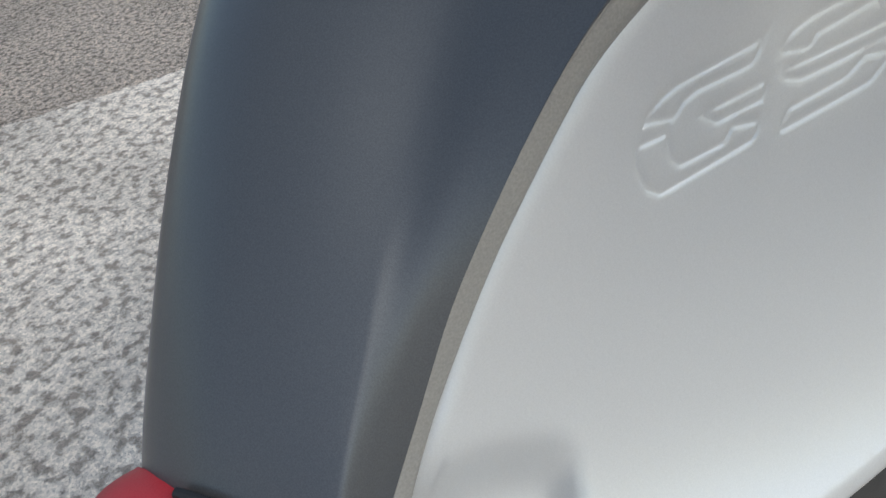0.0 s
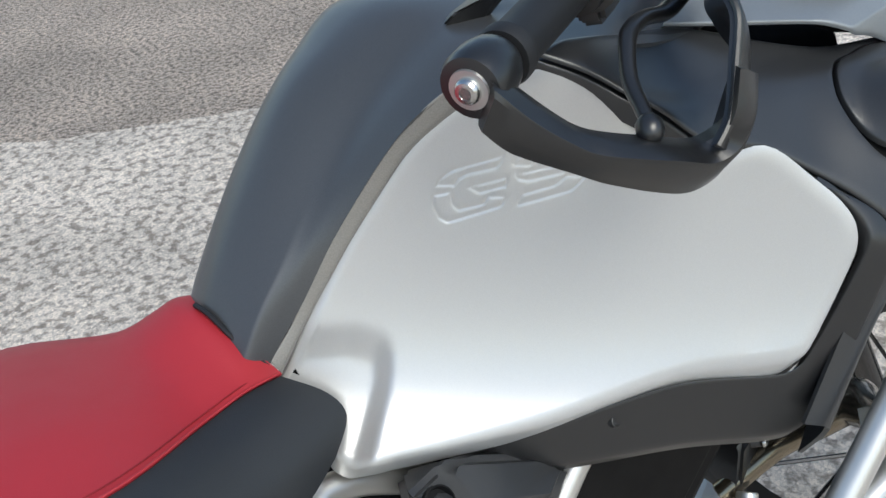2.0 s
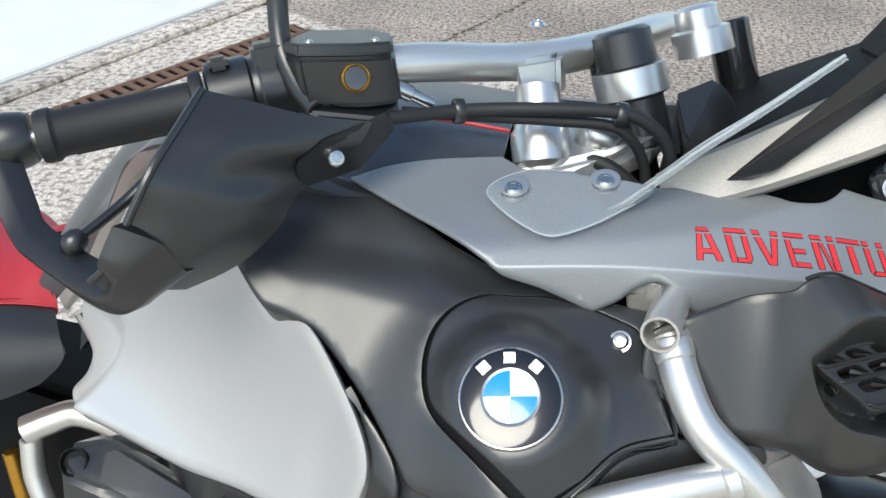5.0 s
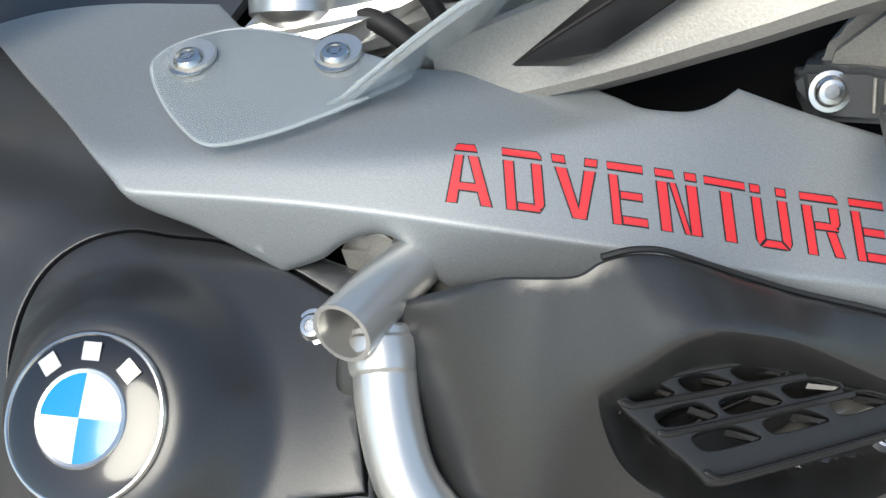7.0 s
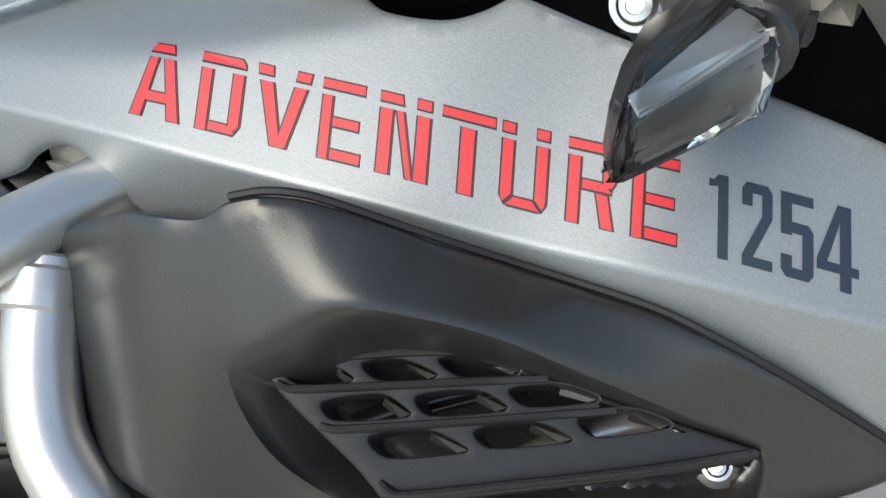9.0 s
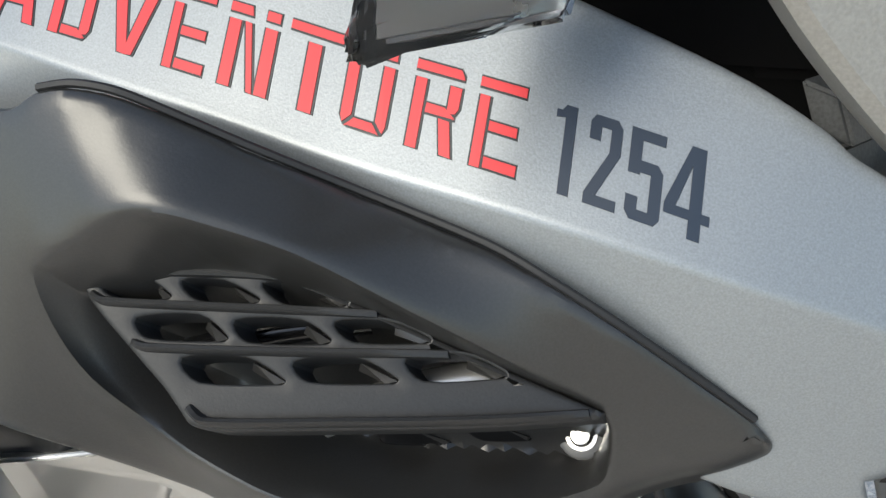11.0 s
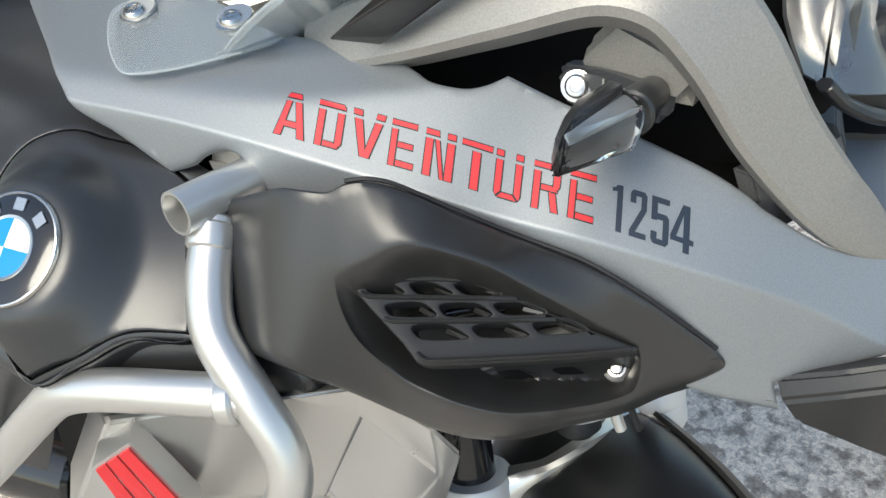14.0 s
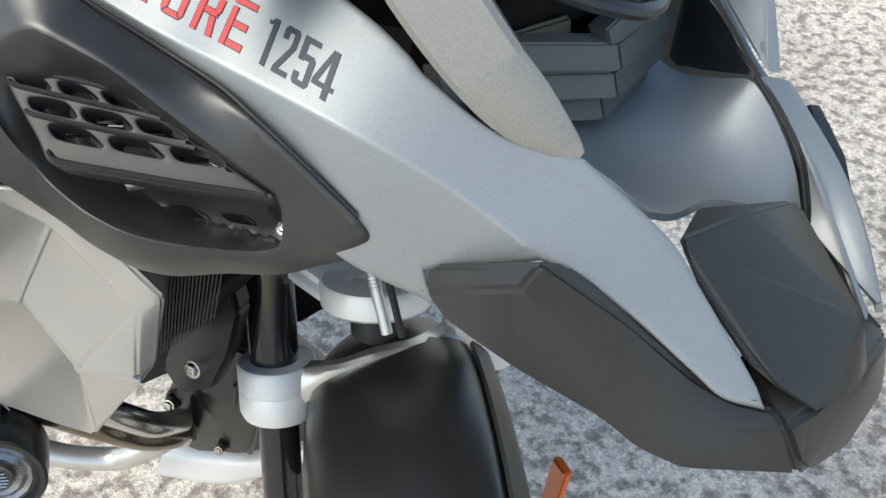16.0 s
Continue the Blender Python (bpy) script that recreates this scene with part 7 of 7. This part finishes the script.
cover_side = hull("side_cover", [(-0.4205, -0.139, 0.7407), (-0.3739, -0.134, 0.7488), (-0.3175, -0.134, 0.7191), (-0.2616, -0.139, 0.6896), (-0.3060, -0.164, 0.6815), (-0.3719, -0.169, 0.7176), (-0.4048, -0.169, 0.7297), (-0.4105, -0.154, 0.6105), (-0.3353, -0.149, 0.6112), (-0.4160, -0.159, 0.6339), (-0.40, -0.09, 0.73), (-0.27, -0.09, 0.69), (-0.30, -0.10, 0.60), (-0.41, -0.09, 0.60)], DARK, label="dark slate plastic side cover", bevel=0.006)
# The screw hole's shade is put in as near-black colour.
lathe("recess", (-0.4000, -0.1545, 0.7345), (0.1, -0.85, 0.5), [(-0.002, 0.013), (0.004, 0.013), (0.0045, 0.0115), (-0.001, 0.010)], SHADOW, cover_side, "screw recess with its shade as near-black colour")
tube("shock_absorber", [(-0.548, -0.035, 0.66), (-0.535, -0.035, 0.56), (-0.525, -0.035, 0.45)], 0.009, GOLD, label="gold shock absorber", sides=18)
rear_bm = bmesh.new()
RHUB = Vector((-1.05, 0.0, 0.335))
ring = []
for i in range(48):
    a = 2 * math.pi * i / 48
    ring.append([rear_bm.verts.new(RHUB + Vector((math.cos(a) * r, s, math.sin(a) * r))) for r, s in ((0.22, -0.07), (0.27, -0.085), (0.31, -0.07), (0.332, -0.03), (0.335, 0.0), (0.332, 0.03), (0.31, 0.07), (0.27, 0.085), (0.22, 0.07))])
for i in range(48):
    for j in range(8):
        rear_bm.faces.new((ring[i][j], ring[(i + 1) % 48][j], ring[(i + 1) % 48][j + 1], ring[i][j + 1]))
part("rear_wheel", rear_bm, RUBBER, label="black rear tyre")
tube("swing_arm", [(-0.30, -0.06, 0.40), (-0.65, -0.11, 0.37), (-1.05, -0.11, 0.335)], [0.05, 0.045, 0.04], FORKBLACK, label="black swing arm", sides=14)
lathe("rear_hub", RHUB - Vector((0, 0.10, 0)), (0, 1, 0), [(0, 0.05), (0.02, 0.10), (0.18, 0.10), (0.2, 0.05)], FORKBLACK, label="black rear hub")
tube("side_stand", [(-0.15, 0.14, 0.30), (-0.13, 0.22, 0.16), (-0.12, 0.30, 0.078)], 0.012, FORKBLACK, label="black side stand", sides=12)

# ---- drain grate, kerb, crack and weeds on the ground ----
GD, GN = Vector((0.559, 0.829, 0)), Vector((-0.829, 0.559, 0))
G0 = Vector((-2.02, 1.92, 0))


def yard(a, n, z):
    """A place beside the drain: along it, across it, height."""
    return G0 + GD * a + GN * n + Vector((0, 0, z))


def yard_block(name, a0, a1, n0, n1, z0, z1, mat, parent, label="", bevel=0.003):
    ob = hull(name, [yard(a, n, z) for a in (a0, a1) for n in (n0, n1) for z in (z0, z1)], mat, None, label, bevel=bevel)
    ob.parent = parent
    return ob


drain = new("drain_grate")
tagged(drain, "rusty slotted iron drain grate in the concrete", "drain")
# No pit is cut: a near-black strip on the slab paints its shade.
yard_block("channel", -0.9, 1.5, 0.0, 0.125, 0.0005, 0.002, SHADOW, drain, "near-black strip standing in for the shaded channel below the bars", 0)
yard_block("rail", -0.9, 1.5, 0.0, 0.026, 0.001, 0.010, RUST, drain)
yard_block("rail", -0.9, 1.5, 0.099, 0.125, 0.001, 0.010, RUST, drain)
first_bar = yard_block("bar", -0.9, -0.874, 0.020, 0.105, 0.001, 0.0095, RUST, drain, "", 0.002)
for k in range(1, 50):
    ob = new("bar", first_bar.data)
    ob.location = GD * (0.048 * k)
    ob.parent = drain
G0, GD, GN = Vector((-2.29, 2.32, 0)), Vector((0.463, 0.887, 0)), Vector((-0.887, 0.463, 0))
kerb = yard_block("kerb", -3.0, 5.0, -0.15, -0.012, 0.0, 0.020, CONCRETE, None, "pale smooth kerb strip beyond the drain", 0.006)
tagged(kerb, category="kerb", kind="structure")
kerb2 = yard_block("kerb", -3.0, 5.0, 0.0, 1.4, 0.0, 0.030, KERBWHITE, None, "white painted kerb beyond the drain", 0.006)
tagged(kerb2, category="kerb", kind="structure")
random.seed(12)
crack_bm = bmesh.new()
side_a, side_b = [], []
for p in catmull([(-0.65, 3.03, -0.0065), (-0.52, 3.27, -0.0065), (-0.39, 3.5, -0.0065), (-0.2, 3.86, -0.0065), (0.035, 4.3, -0.0065), (0.4, 4.9, -0.0065)], 26):
    w = 0.003 + 0.020 * random.random() ** 2
    o = Vector((random.uniform(-0.016, 0.016), 0, 0))
    side_a.append(crack_bm.verts.new(p + o - Vector((w, 0, 0)))), side_b.append(crack_bm.verts.new(p + o + Vector((w, 0, 0))))
for i in range(len(side_a) - 1):
    crack_bm.faces.new((side_a[i], side_a[i + 1], side_b[i + 1], side_b[i]))
crack = part("crack", crack_bm, material("damp soil", (0.115, 0.098, 0.062), 0.9, 0.0, 0.5, 200, 0.3, 20), label="ragged crack filled with damp soil", smooth=False)
crack.parent = bpy.data.objects["ground"]
crack.location.z = 0.008


def weed(x, y, size, count, seed):
    """A low tuft of moss and blades at the edge of the slab."""
    random.seed(seed)
    bm = bmesh.new()
    for k in range(count):
        a, r = random.uniform(0, 6.283), size * math.sqrt(random.random())
        p = Vector((x + r * math.cos(a), y + 0.6 * r * math.sin(a), -0.008))
        d = Vector((random.uniform(-1, 1), random.uniform(-1, 1), random.uniform(0.6, 1.6))).normalized() * random.uniform(0.008, 0.028)
        o = d.cross(Vector((0.3, 0.2, 1))).normalized() * random.uniform(0.0015, 0.004)
        v = [bm.verts.new(q) for q in (p - o, p + o, p + d * 0.6 + o * 0.8, p + d, p + d * 0.6 - o * 0.8)]
        bm.faces.new(v)
    ob = part("weed", bm, MOSS, label="small green moss tuft at the slab's edge", smooth=False)
    ob.parent = None
    tagged(ob, category="weed", kind="stuff")


weed(-0.62, 3.0, 0.06, 500, 1)
weed(-0.80, 2.98, 0.10, 260, 2)
weed(-0.759, 2.759, 0.09, 500, 3)
